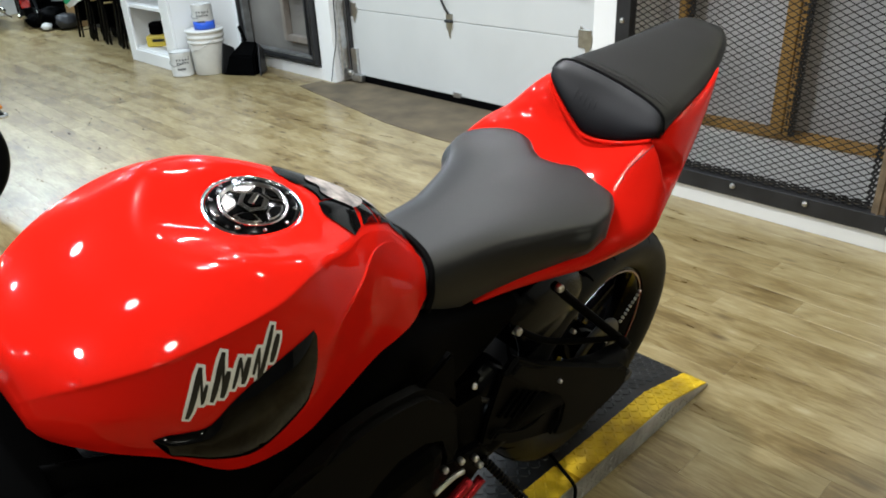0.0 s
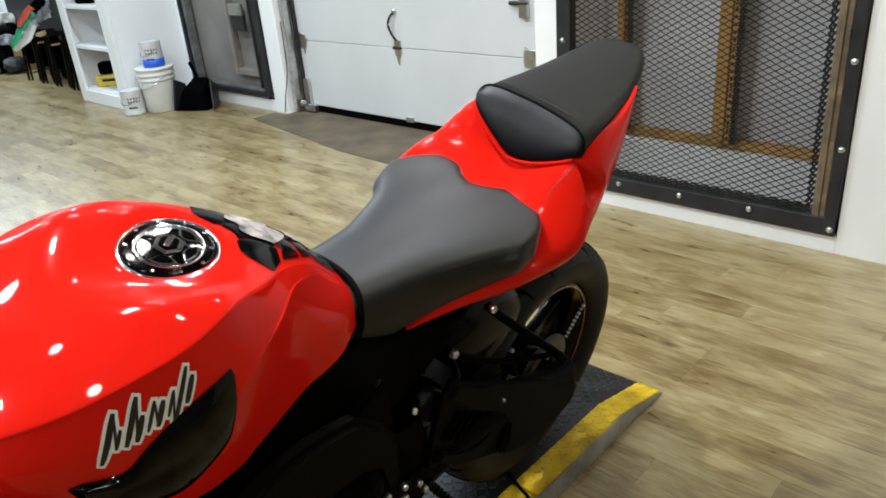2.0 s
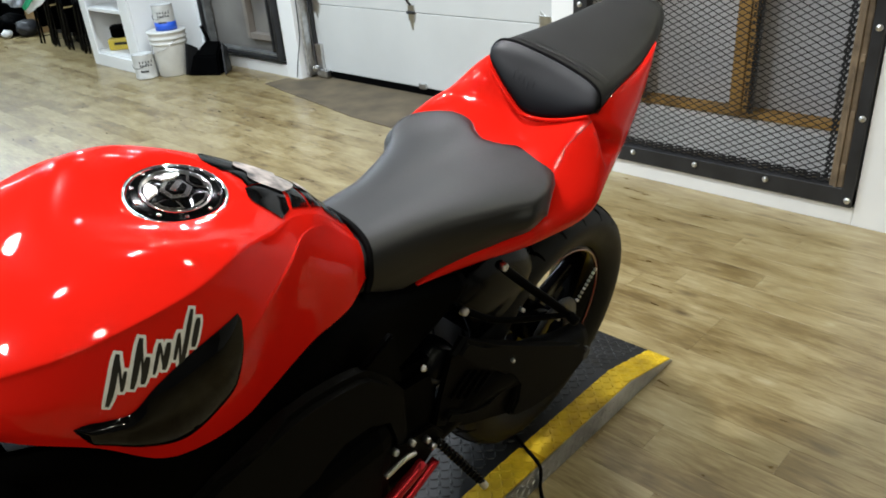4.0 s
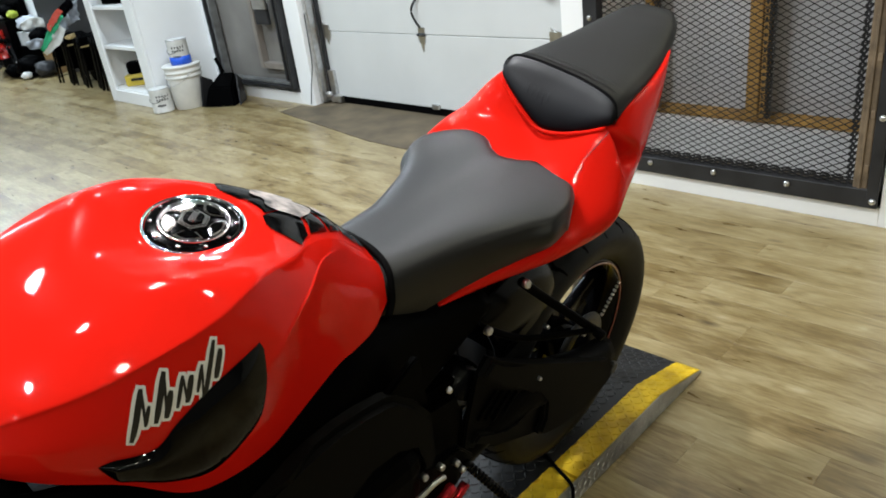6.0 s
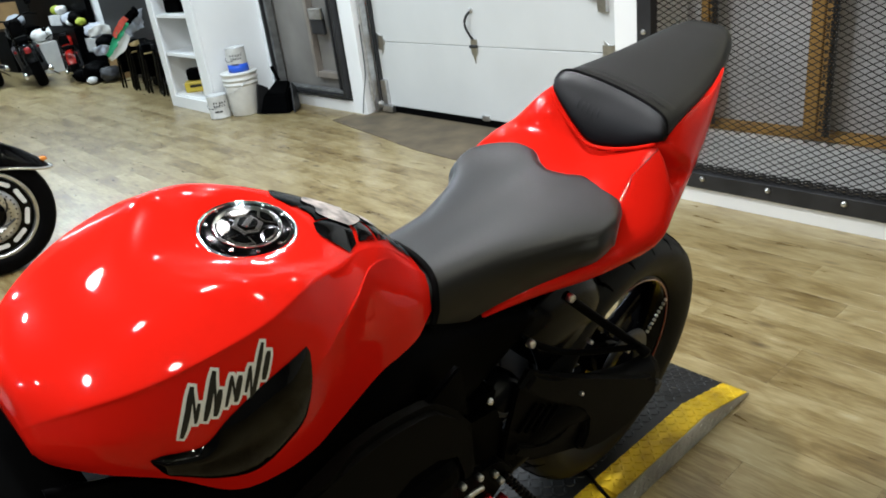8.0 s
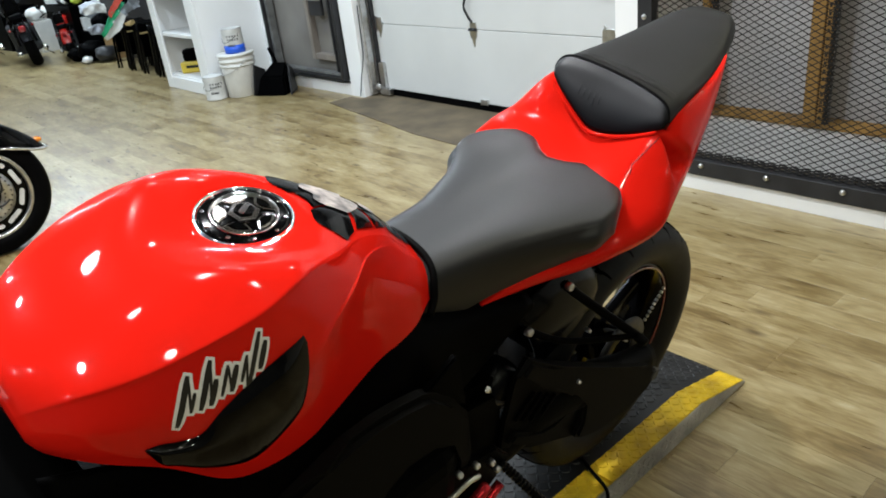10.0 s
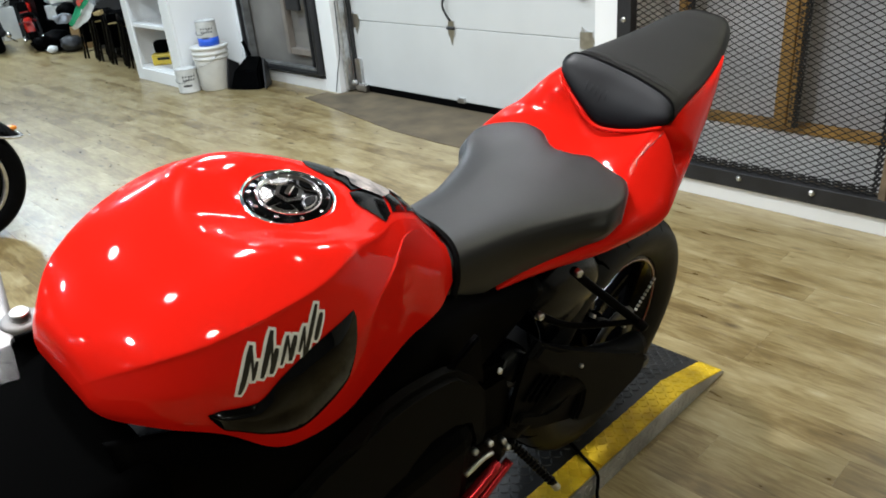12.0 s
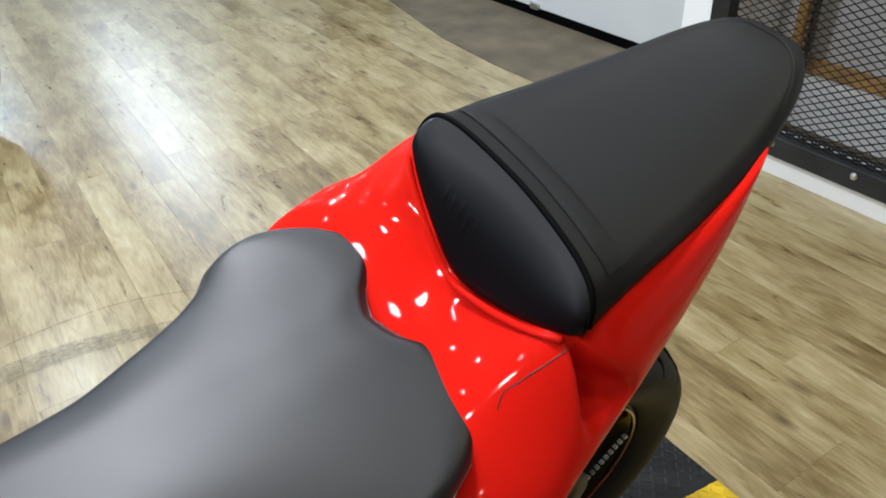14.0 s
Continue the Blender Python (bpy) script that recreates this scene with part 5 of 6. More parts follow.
part("toe_clip", tube([(0.197, 0.17, 0.50), (0.197, 0.21, 0.505), (0.197, 0.235, 0.50)], 0.005, None, 8, 4), STEEL, rs, "bright lever clip", True)
m0, d0 = between((0.185, 0.30, 0.470), (0.270, 0.335, 0.402))
pr = [(0.006, 0)]
z = 0.006
while z < d0 - 0.004:
    pr += [(0.0088, z), (0.0088, z + 0.003), (0.007, z + 0.004), (0.007, z + 0.006)]
    z += 0.0075
part("foot_peg", lathe(pr + [(0.006, d0)], 14, None, m0), GLOSSBLACK, rs, "knurled black foot peg", True)
part("peg_tip", rod((0.266, 0.333, 0.405), (0.276, 0.338, 0.393), 0.007), STEEL, rs, "bright peg tip")
for p in ((0.188, 0.196, 0.528), (0.188, 0.235, 0.517), (0.188, 0.273, 0.494), (0.188, 0.29, 0.465)):
    screw_head(p, 0.006, rs)
# shock reservoir seen behind the side cover
sh = part("shock_reservoir", rod((0.112, 0.290, 0.478), (0.118, 0.372, 0.600), 0.032, None, 28), HUGGER, bike, "glossy blue-black shock reservoir", True)
part("reservoir_ring", lathe([(0.006, 0), (0.0075, 0.002), (0.0075, 0.004), (0.005, 0.005), (0.0, 0.0045)], 24, None, Matrix.Translation((0.134, 0.312, 0.588)) @ pose(0, 0, 0, 0, 60, 0)), CHROME, sh, "chrome adjuster cap", True)
part("reservoir_band", lathe([(0.0325, -0.004), (0.0345, -0.002), (0.0345, 0.003), (0.0325, 0.005)], 28, None, between((0.1155, 0.338, 0.550), (0.118, 0.372, 0.600))[0], True), DARK_STEEL, sh, "dark band", True)
# chain run by the sprocket
for k in range(9):
    f = k / 8
    o = part("chain_link", box(-0.003, 0.003, -0.0032, 0.0032, -0.003, 0.003, 0.001, None, pose(0.092, 0.923 + 0.057 * f, 0.369 + 0.062 * f, 47 + 0, 0, 0)), STEEL, wheel, "bright chain link")
part("stand_leg", tube([(0.14, 0.12, 0.20), (0.24, 0.14, 0.10), (0.315, 0.16, 0.01)], 0.013), FRAME, bike, "black side stand", True)
# top clamp and bar ahead of the tank
cm = Matrix.Translation((-0.20, -0.295, 0.803)) @ pose(0, 0, 0, 0, 0, -14)
tc = part("top_clamp", box(-0.14, 0.14, -0.06, 0.02, 0, 0.032, 0.007, None, cm), ALLOY, bike, "bare alloy top clamp", True)
part("clamp_ear", lathe([(0.022, 0), (0.024, 0.003), (0.024, 0.014), (0.020, 0.018)], 24, None, pose(-0.164, -0.274, 0.822)), ALLOY, tc, "bare alloy clamp ear", True)
for p in ((-0.164, -0.274, 0.842), (-0.060, -0.300, 0.803)):
    part("bolt", lathe([(0.012, -0.03), (0.012, 0.006), (0.009, 0.009), (0.005, 0.006), (0, 0.006)], 16, None, Matrix.Translation(p)), STEEL, tc, "bright clamp bolt", True)
part("cable_end", rod((-0.096, -0.312, 0.80), (-0.100, -0.306, 0.775), 0.006), CAN, tc, "pale cable end", True)
part("handlebar", tube([(0.11, -0.44, 0.86), (0.2, -0.445, 0.855), (0.33, -0.42, 0.84)], 0.011), FRAME, bike, "black handlebar", True)
part("grip", tube([(0.24, -0.44, 0.852), (0.28, -0.43, 0.846), (0.35, -0.415, 0.838)], 0.017), RUBBER, bike, "black rubber grip", True)
# shut line on the tail
SEAMPTS = [(0.162, 0.664, 0.940), (0.154, 0.645, 0.918), (0.146, 0.628, 0.900), (0.143, 0.616, 0.892), (0.150, 0.607, 0.880), (0.156, 0.600, 0.868)]
TAIL_TREE = tree_of(tail)
line = []
for q in smooth_path(SEAMPTS, 5):
    near, nn, _, _ = TAIL_TREE.find_nearest(Vector(q))
    line.append(near)
part("shut_line", tube(line[:-6], 0.0006, None, 6, 1), BLACK_INK, tail, "dark shut line")

# ---- the low lift under the motorcycle ----
LX1, LX0, LY0, LY1, LZ = -0.045, -0.78, -1.9, 1.40, 0.062
lift = thing("motorcycle_lift", pose(0, 0, 0), "low steel lift platform with worn yellow edges on the floor", "lift")


def ramp_z(y):
    return LZ if y < 1.17 else LZ - (LZ - 0.008) * (y - 1.17) / (LY1 - 1.17)


def sheet(x0, x1, y0, y1, up, name, mat, label, steps=12):
    bm = bmesh.new()
    ys = sorted({y0, y1, min(max(1.17, y0), y1)} | {y0 + (y1 - y0) * i / steps for i in range(steps + 1)})
    rows = [[bm.verts.new((x0, y, ramp_z(y) + up)), bm.verts.new((x1, y, ramp_z(y) + up)), bm.verts.new((x1, y, 0.001)), bm.verts.new((x0, y, 0.001))] for y in ys]
    grid_faces(bm, rows, True)
    bm.faces.new(rows[0])
    bm.faces.new(rows[-1][::-1])
    return part(name, bm, mat, lift, label)


sheet(LX0 + 0.075, LX1 - 0.078, LY0, LY1, 0.0, "deck", DECK, "black tread plate deck")
sheet(LX1 - 0.077, LX1 - 0.004, LY0, 0.765, 0.003, "edge_band", YELLOW, "scuffed yellow edge")
sheet(LX1 - 0.077, LX1 - 0.004, 0.775, LY1 - 0.003, 0.003, "edge_band", YELLOW, "scuffed yellow edge")
sheet(LX0, LX0 + 0.073, LY0, LY1, 0.003, "edge_band", YELLOW, "scuffed yellow edge")
sheet(LX1 - 0.003, LX1, LY0, LY1, 0.001, "side_plate", PLATE, "bare tread plate side")


def lugs(name, mat, spots, size, label):
    """Raised tread marks, alternately turned."""
    bm = bmesh.new()
    for m in spots:
        a, b, h = size
        pts = [(-a, 0, 0), (-a * 0.4, -b, 0), (a * 0.4, -b, 0), (a, 0, 0), (a * 0.4, b, 0), (-a * 0.4, b, 0)]
        lo = [bm.verts.new(m @ Vector(p)) for p in pts]
        hi = [bm.verts.new(m @ Vector((p[0] * 0.72, p[1] * 0.5, h))) for p in pts]
        bm.faces.new(hi)
        for i in range(6):
            j = (i + 1) % 6
            bm.faces.new((lo[i], lo[j], hi[j], hi[i]))
    o = part(name, bm, mat, lift, label)
    o["kind"] = "stuff"
    return o


spots, yel, sidesp = [], [], []
pitch = 0.020
slope = math.atan2(LZ - 0.008, LY1 - 1.17)
for i in range(int((LX1 - 0.085 - LX0 - 0.08) / pitch)):
    for j in range(int((LY1 - 0.35) / pitch)):
        x, y = LX0 + 0.085 + i * pitch, 0.37 + j * pitch
        spots.append(Matrix.Translation((x, y, ramp_z(y) + 0.0005)) @ pose(0, 0, 0, -math.degrees(slope) if y > 1.17 else 0) @ pose(0, 0, 0, 0, 0, 45 if (i + j) % 2 else -45))
for i in range(4):
    for j in range(int((LY1 - 0.30) / pitch)):
        x, y = LX1 - 0.071 + i * pitch, 0.32 + j * pitch
        if abs(y - 0.77) < 0.02:
            continue
        yel.append(Matrix.Translation((x, y, ramp_z(y) + 0.0032)) @ pose(0, 0, 0, -math.degrees(slope) if y > 1.17 else 0) @ pose(0, 0, 0, 0, 0, 45 if (i + j) % 2 else -45))
for i in range(3):
    for j in range(int((LY1 - 0.30) / 0.020)):
        z, y = 0.011 + i * 0.018, 0.3 + j * 0.020
        if z < ramp_z(y) - 0.008:
            sidesp.append(Matrix.Translation((LX1, y, z)) @ pose(0, 0, 0, 0, 90, 0) @ pose(0, 0, 0, 0, 0, 45 if (i + j) % 2 else -45))
lugs("deck_treads", DECK, spots, (0.0105, 0.0033, 0.0022), "raised tread marks")
lugs("edge_treads", YELLOW, yel, (0.0105, 0.0033, 0.0024), "raised tread marks under yellow paint")
lugs("side_treads", PLATE, sidesp, (0.0098, 0.0032, 0.0022), "raised tread marks")
strap = tagged(part("cable", tube([(-0.30, 0.80, LZ + 0.006), (-0.17, 0.79, LZ + 0.008), (-0.10, 0.765, LZ + 0.009), (-0.045, 0.745, LZ + 0.004), (-0.038, 0.74, 0.035), (-0.036, 0.735, 0.006), (-0.0, 0.70, 0.0045)], 0.0045), RUBBER, None, "", True), "thin black cable over the lift's yellow edge", "cable")


# ---- the neighbouring motorcycle ----
nb = thing("cruiser_motorcycle", pose(-3.30, 0.168, 0, 0, 0, 0), "black cruiser motorcycle with chrome slotted disc wheel", "motorcycle")
wm = pose(0, 0, 0.31, 0, 90, 0)
fw = part("front_wheel", lathe([(0.196, -0.045), (0.212, -0.05), (0.215, -0.03), (0.19, -0.04), (0.06, -0.035), (0.03, -0.035), (0.03, 0.035), (0.06, 0.035), (0.19, 0.04), (0.215, 0.03), (0.212, 0.05), (0.196, 0.045)], 60, None, wm, True), GLOSSBLACK, nb, "black disc wheel with chrome edge", True)
part("tyre", lathe([tuple(q) for q in smooth_path([(0.205, -0.05), (0.235, -0.068), (0.275, -0.066), (0.300, -0.045), (0.310, 0), (0.300, 0.045), (0.275, 0.066), (0.235, 0.068), (0.205, 0.05)], 3)], 72, None, wm, True), RUBBER, fw, "black tyre", True)
part("rim_edge", lathe([(0.196, 0.048), (0.206, 0.060), (0.218, 0.060), (0.221, 0.054), (0.212, 0.048)], 60, None, wm, True), STEEL, fw, "bright rim edge", True)
part("brake_disc", lathe([(0.075, 0.052), (0.138, 0.052), (0.138, 0.057), (0.075, 0.057)], 60, None, wm, True), STEEL, fw, "drilled steel brake disc", True)
for k in range(6):
    a = radians(60 * k)
    part("carrier_slot", tube([(0.0585 + 0.001, (0.075 + 0.012 * q) * math.cos(a + 0.22 * q), 0.31 + (0.075 + 0.012 * q) * math.sin(a + 0.22 * q)) for q in range(4)], 0.005, None, 6, 2), BLACK_INK, fw, "dark slot")
part("disc_carrier", lathe([(0.02, 0.05), (0.072, 0.05), (0.072, 0.056), (0.02, 0.062)], 40, None, wm, True), GLOSSBLACK, fw, "black disc carrier", True)
for s in range(10):
    a = 36 * s
    bm = plate(rounded(0.085, 0.022, 0.0105), 0.004, None, wm @ pose(0, 0, 0, 0, 0, a) @ pose(0.168, 0, 0.0385, 0, 0, 90), 0.001)
    part("chrome_slot", bm, CAN, fw, "bright slot")
holes = bmesh.new()
for s in range(30):
    for k in range(2):
        a = radians(12 * s + 6 * k)
        lathe([(0.0045, 0), (0.0045, 0.0012)], 8, holes, wm @ Matrix.Translation(((0.092 + 0.03 * k) * math.cos(a), (0.092 + 0.03 * k) * math.sin(a), 0.0568)))
part("disc_holes", holes, BLACK_INK, fw, "drilled holes")
part("axle_cap", lathe([(0.022, 0.07), (0.022, 0.085), (0.012, 0.092), (0, 0.093)], 24, None, wm), CHROME, fw, "chrome axle cap", True)


stations = []
for y, top_z, low in ((-0.32, 0.640, 0.545), (-0.16, 0.678, 0.545), (0.0, 0.682, 0.540), (0.12, 0.652, 0.520), (0.22, 0.592, 0.492), (0.29, 0.530, 0.470), (0.33, 0.486, 0.462)):
    k = 1.0 if y < 0.25 else 0.9 if y < 0.3 else 0.66
    stations.append((y, [(0, top_z), (0.045 * k, top_z - 0.008), (0.078 * k, top_z - 0.6 * (top_z - low)), (0.088 * k, low + 0.004)]))
part("fender", loft(stations, 5, 5), GLOSSBLACK, nb, "glossy black fender", True)
part("fender_trim", tube([(0.089, -0.30, 0.549), (0.090, 0.0, 0.544), (0.090, 0.12, 0.524), (0.089, 0.20, 0.502), (0.080, 0.285, 0.474), (0.048, 0.335, 0.463), (0.0, 0.348, 0.462), (-0.045, 0.335, 0.463)], 0.008), CHROME, nb, "chrome trim strip", True)
part("fender_tip", box(-0.022, 0.03, 0.300, 0.336, 0.496, 0.514, 0.006), ORANGE, nb, "orange fender-tip lens")
for sx in (0.1, -0.1):
    part("fork_leg", tube([(sx, 0.0, 0.31), (sx, -0.16, 0.62), (sx, -0.30, 0.92)], 0.026), CHROME, nb, "chrome fork leg", True)
part("fuel_tank", loft([(-0.95, [(0, 0.84), (0.06, 0.83), (0.09, 0.79), (0.08, 0.74)]), (-0.75, [(0, 0.92), (0.10, 0.90), (0.15, 0.83), (0.12, 0.75)]), (-0.5, [(0, 0.94), (0.12, 0.92), (0.16, 0.85), (0.12, 0.76)]), (-0.36, [(0, 0.90), (0.05, 0.89), (0.08, 0.85), (0.06, 0.80)])], 6, 5), GLOSSBLACK, nb, "glossy black fuel tank", True)
part("engine", box(-0.15, 0.15, -1.0, -0.5, 0.18, 0.66, 0.05, seg=3), DARK_STEEL, nb, "dark engine")
part("saddle", loft([(-1.6, [(0, 0.74), (0.1, 0.73), (0.14, 0.70), (0.13, 0.64)]), (-1.3, [(0, 0.72), (0.12, 0.71), (0.17, 0.68), (0.15, 0.62)]), (-0.95, [(0, 0.76), (0.08, 0.75), (0.10, 0.72), (0.09, 0.66)])], 5, 5), RUBBER, nb, "black saddle", True)
rw = part("rear_wheel", lathe([tuple(q) for q in smooth_path([(0.16, -0.06), (0.22, -0.075), (0.28, -0.07), (0.31, 0), (0.28, 0.07), (0.22, 0.075), (0.16, 0.06)], 3)], 48, None, pose(0, -1.62, 0.31, 0, 90, 0)), RUBBER, nb, "black rear tyre", True)

# ---- shelf unit and the things beside it ----
SX0, SX1, SY = -6.46, -5.50, 2.43
shelf = thing("shelf_unit", pose(0, 0, 0), "white built-in shelf unit with open compartments", "shelf")
part("side_panel", box(SX1 - 0.03, SX1, SY + 0.002, 3.02, 0.0, 2.3, 0.003), WHITE_WALL, shelf)
part("side_panel", box(SX0, SX0 + 0.03, SY + 0.002, 3.02, 0.0, 2.3, 0.003), WHITE_WALL, shelf)
part("front_stile", box(SX1 - 0.16, SX1, SY - 0.02, SY, 0.0, 2.3, 0.003), WHITE_WALL, shelf)
part("front_stile", box(SX0, SX0 + 0.12, SY - 0.02, SY, 0.0, 2.3, 0.003), WHITE_WALL, shelf)
part("plinth", box(SX0 + 0.12, SX1 - 0.16, SY - 0.02, SY, 0.0, 0.11, 0.003), WHITE_WALL, shelf)
part("back_panel", box(SX0 + 0.03, SX1 - 0.03, 2.98, 3.0, 0.0, 2.3), WHITE_WALL, shelf)
for z in (0.095, 0.485, 0.83, 1.20, 1.62, 2.0, 2.28):
    part("shelf_board", box(SX0 + 0.03, SX1 - 0.03, SY + 0.002, 2.98, z, z + 0.03, 0.003), WHITE_WALL, shelf)

tool = thing("tool_case", pose(-6.20, 2.60, 0.125, 0, 0, 50) @ Matrix.Scale(0.8, 4), "yellow and black tool case standing on the lowest shelf", "tool case")
part("case_body", box(-0.14, 0.14, -0.08, 0.10, 0, 0.13, 0.02), TOOL_YELLOW, tool, "yellow plastic base")
part("case_lid", box(-0.10, 0.06, -0.05, 0.10, 0.13, 0.27, 0.03), BLACK, tool, "black plastic top")
part("case_label", box(-0.07, 0.07, -0.086, -0.08, 0.06, 0.09, 0.002), BLACK_INK, tool, "black label bar")

bk = thing("bucket", pose(-5.29, 2.60, 0), "white ribbed plastic bucket beside the shelf unit", "bucket")
part("bucket_body", lathe([(0.0, 0.004), (0.125, 0), (0.130, 0.004), (0.142, 0.25), (0.143, 0.26), (0.152, 0.262), (0.152, 0.275), (0.145, 0.278), (0.146, 0.30), (0.155, 0.302), (0.155, 0.315), (0.147, 0.318), (0.149, 0.345), (0.158, 0.348), (0.160, 0.365), (0.150, 0.368), (0.0, 0.366)], 48), BUCKET, bk, "", True)
part("bail", tube([(0.155, 0, 0.31), (0.13, -0.10, 0.24), (0.0, -0.16, 0.2), (-0.13, -0.10, 0.24), (-0.155, 0, 0.31)], 0.003), STEEL, bk, "thin wire bail", True)


def paint_can(m, r, h, label, band=None):
    c = thing("paint_can", m, label, "paint can", "paint cans")
    part("can_body", lathe([(0, 0.003), (r - 0.004, 0.0), (r, 0.004), (r - 0.001, 0.010), (r - 0.001, h - 0.012), (r + 0.001, h - 0.004), (r - 0.004, h), (r - 0.010, h - 0.006), (0, h - 0.006)], 40), CAN, c, "", True)
    part("rim", lathe([(r - 0.001, h - 0.006), (r + 0.002, h - 0.002), (r - 0.003, h + 0.002)], 40, None, None, True), STEEL, c, "steel rim", True)
    if band:
        part("label_band", lathe([(r + 0.0006, band[0]), (r + 0.0012, band[0]), (r + 0.0012, band[1]), (r + 0.0006, band[1])], 40, None, None, True), BLUE, c, "blue label band", True)
    for k, (z, w) in enumerate(((h * 0.66, 0.9), (h * 0.52, 0.8), (h * 0.28, 0.5))):
        bm = bmesh.new()
        for s in range(5):
            a0 = -1.25 + s * w * 0.3
            pts = []
            lo = [bm.verts.new(((r + 0.0015) * math.cos(a0 + d), (r + 0.0015) * math.sin(a0 + d), z)) for d in (0, 0.06, 0.12)]
            hi = [bm.verts.new(((r + 0.0015) * math.cos(a0 + d), (r + 0.0015) * math.sin(a0 + d), z + h * 0.08)) for d in (0, 0.06, 0.12)]
            grid_faces(bm, [lo, hi])
        part("label_bars", bm, DARK_STEEL, c, "dark label bars")
    part("bail", tube([(r, 0, h * 0.8), (r * 0.7, -r * 0.8, h * 0.55), (0, -r * 1.05, h * 0.45), (-r * 0.7, -r * 0.8, h * 0.55), (-r, 0, h * 0.8)], 0.002), DARK_STEEL, c, "thin wire bail", True)
    return c


paint_can(pose(-5.40, 2.40, 0, 0, 0, 20), 0.090, 0.20, "dented white paint can standing on the floor")
paint_can(pose(-5.27, 2.60, 0.370, 0, 0, 10), 0.085, 0.20, "white paint can with a blue band on the bucket", (0.0, 0.065))

dp = thing("dustpan", pose(-5.02, 2.80, 0, 0, 0, 28), "black upright lobby dustpan leaning by the window", "dustpan")
bm = bmesh.new()
lo = [bm.verts.new(q) for q in ((-0.15, -0.13, 0.003), (0.15, -0.13, 0.003), (0.14, 0.10, 0.003), (-0.14, 0.10, 0.003))]
hi = [bm.verts.new(q) for q in ((-0.12, -0.075, 0.15), (0.12, -0.075, 0.15), (0.075, 0.09, 0.245), (-0.075, 0.09, 0.245))]
bm.faces.new(lo[::-1])
bm.faces.new(hi)
for i in range(4):
    bm.faces.new((lo[i], lo[(i + 1) % 4], hi[(i + 1) % 4], hi[i]))
bmesh.ops.bevel(bm, geom=list(bm.edges), offset=0.014, segments=2, affect="EDGES")
part("pan", bm, BLACK, dp)
part("pan_handle", tube([(-0.02, 0.06, 0.25), (-0.05, 0.08, 0.29), (-0.09, 0.10, 0.36)], 0.015), BLACK, dp, "", True)
for sx in (-1, 1):
    part("side_wing", plate([(0, 0), (0.20, 0.0), (0.17, 0.19), (0.06, 0.25)], 0.012, None, Matrix.Translation((sx * 0.185, -0.12, 0.004)) @ pose(0, 0, 0, 90, 0, 90) @ pose(0, 0, 0, 0, sx * 16, 0), 0.004), DARK_STEEL, dp, "dark grey wing")
part("rim_lip", tube([(-0.15, -0.135, 0.012), (0.0, -0.145, 0.012), (0.15, -0.135, 0.012)], 0.007), BLACK, dp, "", True)

# ---- clutter at the far end ----
def folding_chair(m):
    c = thing("folding_chair", m, "black folded metal chair leaning with others by the shelves", "chair", "folded chairs")
    for x in (-0.2, 0.2):
        part("leg", tube([(x, 0.0, 0.0), (x, 0.10, 0.45), (x, 0.18, 0.85)], 0.021, None, 8, 3), GLOSSBLACK, c, "", True)
        part("rear_leg", tube([(x * 0.86, 0.09, 0.0), (x * 0.86, 0.13, 0.35), (x * 0.86, 0.16, 0.7)], 0.019, None, 8, 3), GLOSSBLACK, c, "", True)
    part("seat", box(-0.18, 0.18, 0.055, 0.085, 0.30, 0.70, 0.01, None, pose(0, 0, 0, -8)), BLACK, c, "black seat")
    part("seat_edge", box(-0.18, 0.18, 0.05, 0.09, 0.705, 0.73, 0.008, None, pose(0, 0, 0, -8)), TAN, c, "worn tan seat edge")
    part("backrest", box(-0.19, 0.19, 0.155, 0.18, 0.68, 0.86, 0.01), GLOSSBLACK, c)
    part("crossbar", rod((-0.2, 0.02, 0.12), (0.2, 0.02, 0.12), 0.008), GLOSSBLACK, c)
    return c


fc = folding_chair(pose(-6.70, 2.70, 0, 0, 0, -90) @ Matrix.Scale(0.78, 4))
for k in range(1, 13):
    copy_thing(fc, pose(-6.70 - 0.13 * k, 2.70 + 0.035 * (k % 3), 0, 0, 0, -90 + 5 * (k % 2) - 2 * (k % 3)) @ Matrix.Scale(0.78, 4))


def cloth(name, m, pts_a, pts_b, mat, label, sag=0.05, seed=1):
    bm = strip(pts_a, pts_b, lambda a, b, l: Vector((a, b, 0)), 0, 5, 10)
    rng = random.Random(seed)
    ph = [rng.uniform(0, 6) for _ in range(4)]
    for v in bm.verts:
        v.co.z = sag * (math.sin(27 * v.co.x + ph[0]) * math.cos(24 * v.co.y + ph[1]) + 0.6 * math.sin(61 * v.co.x + 47 * v.co.y + ph[2]))
    o = part(name, bm, mat, None, "", True)
    o.matrix_world = m
    sm = o.modifiers.new("thick", "SOLIDIFY")
    sm.thickness = 0.006
    return tagged(o, label, "cloth", "draped cloths")


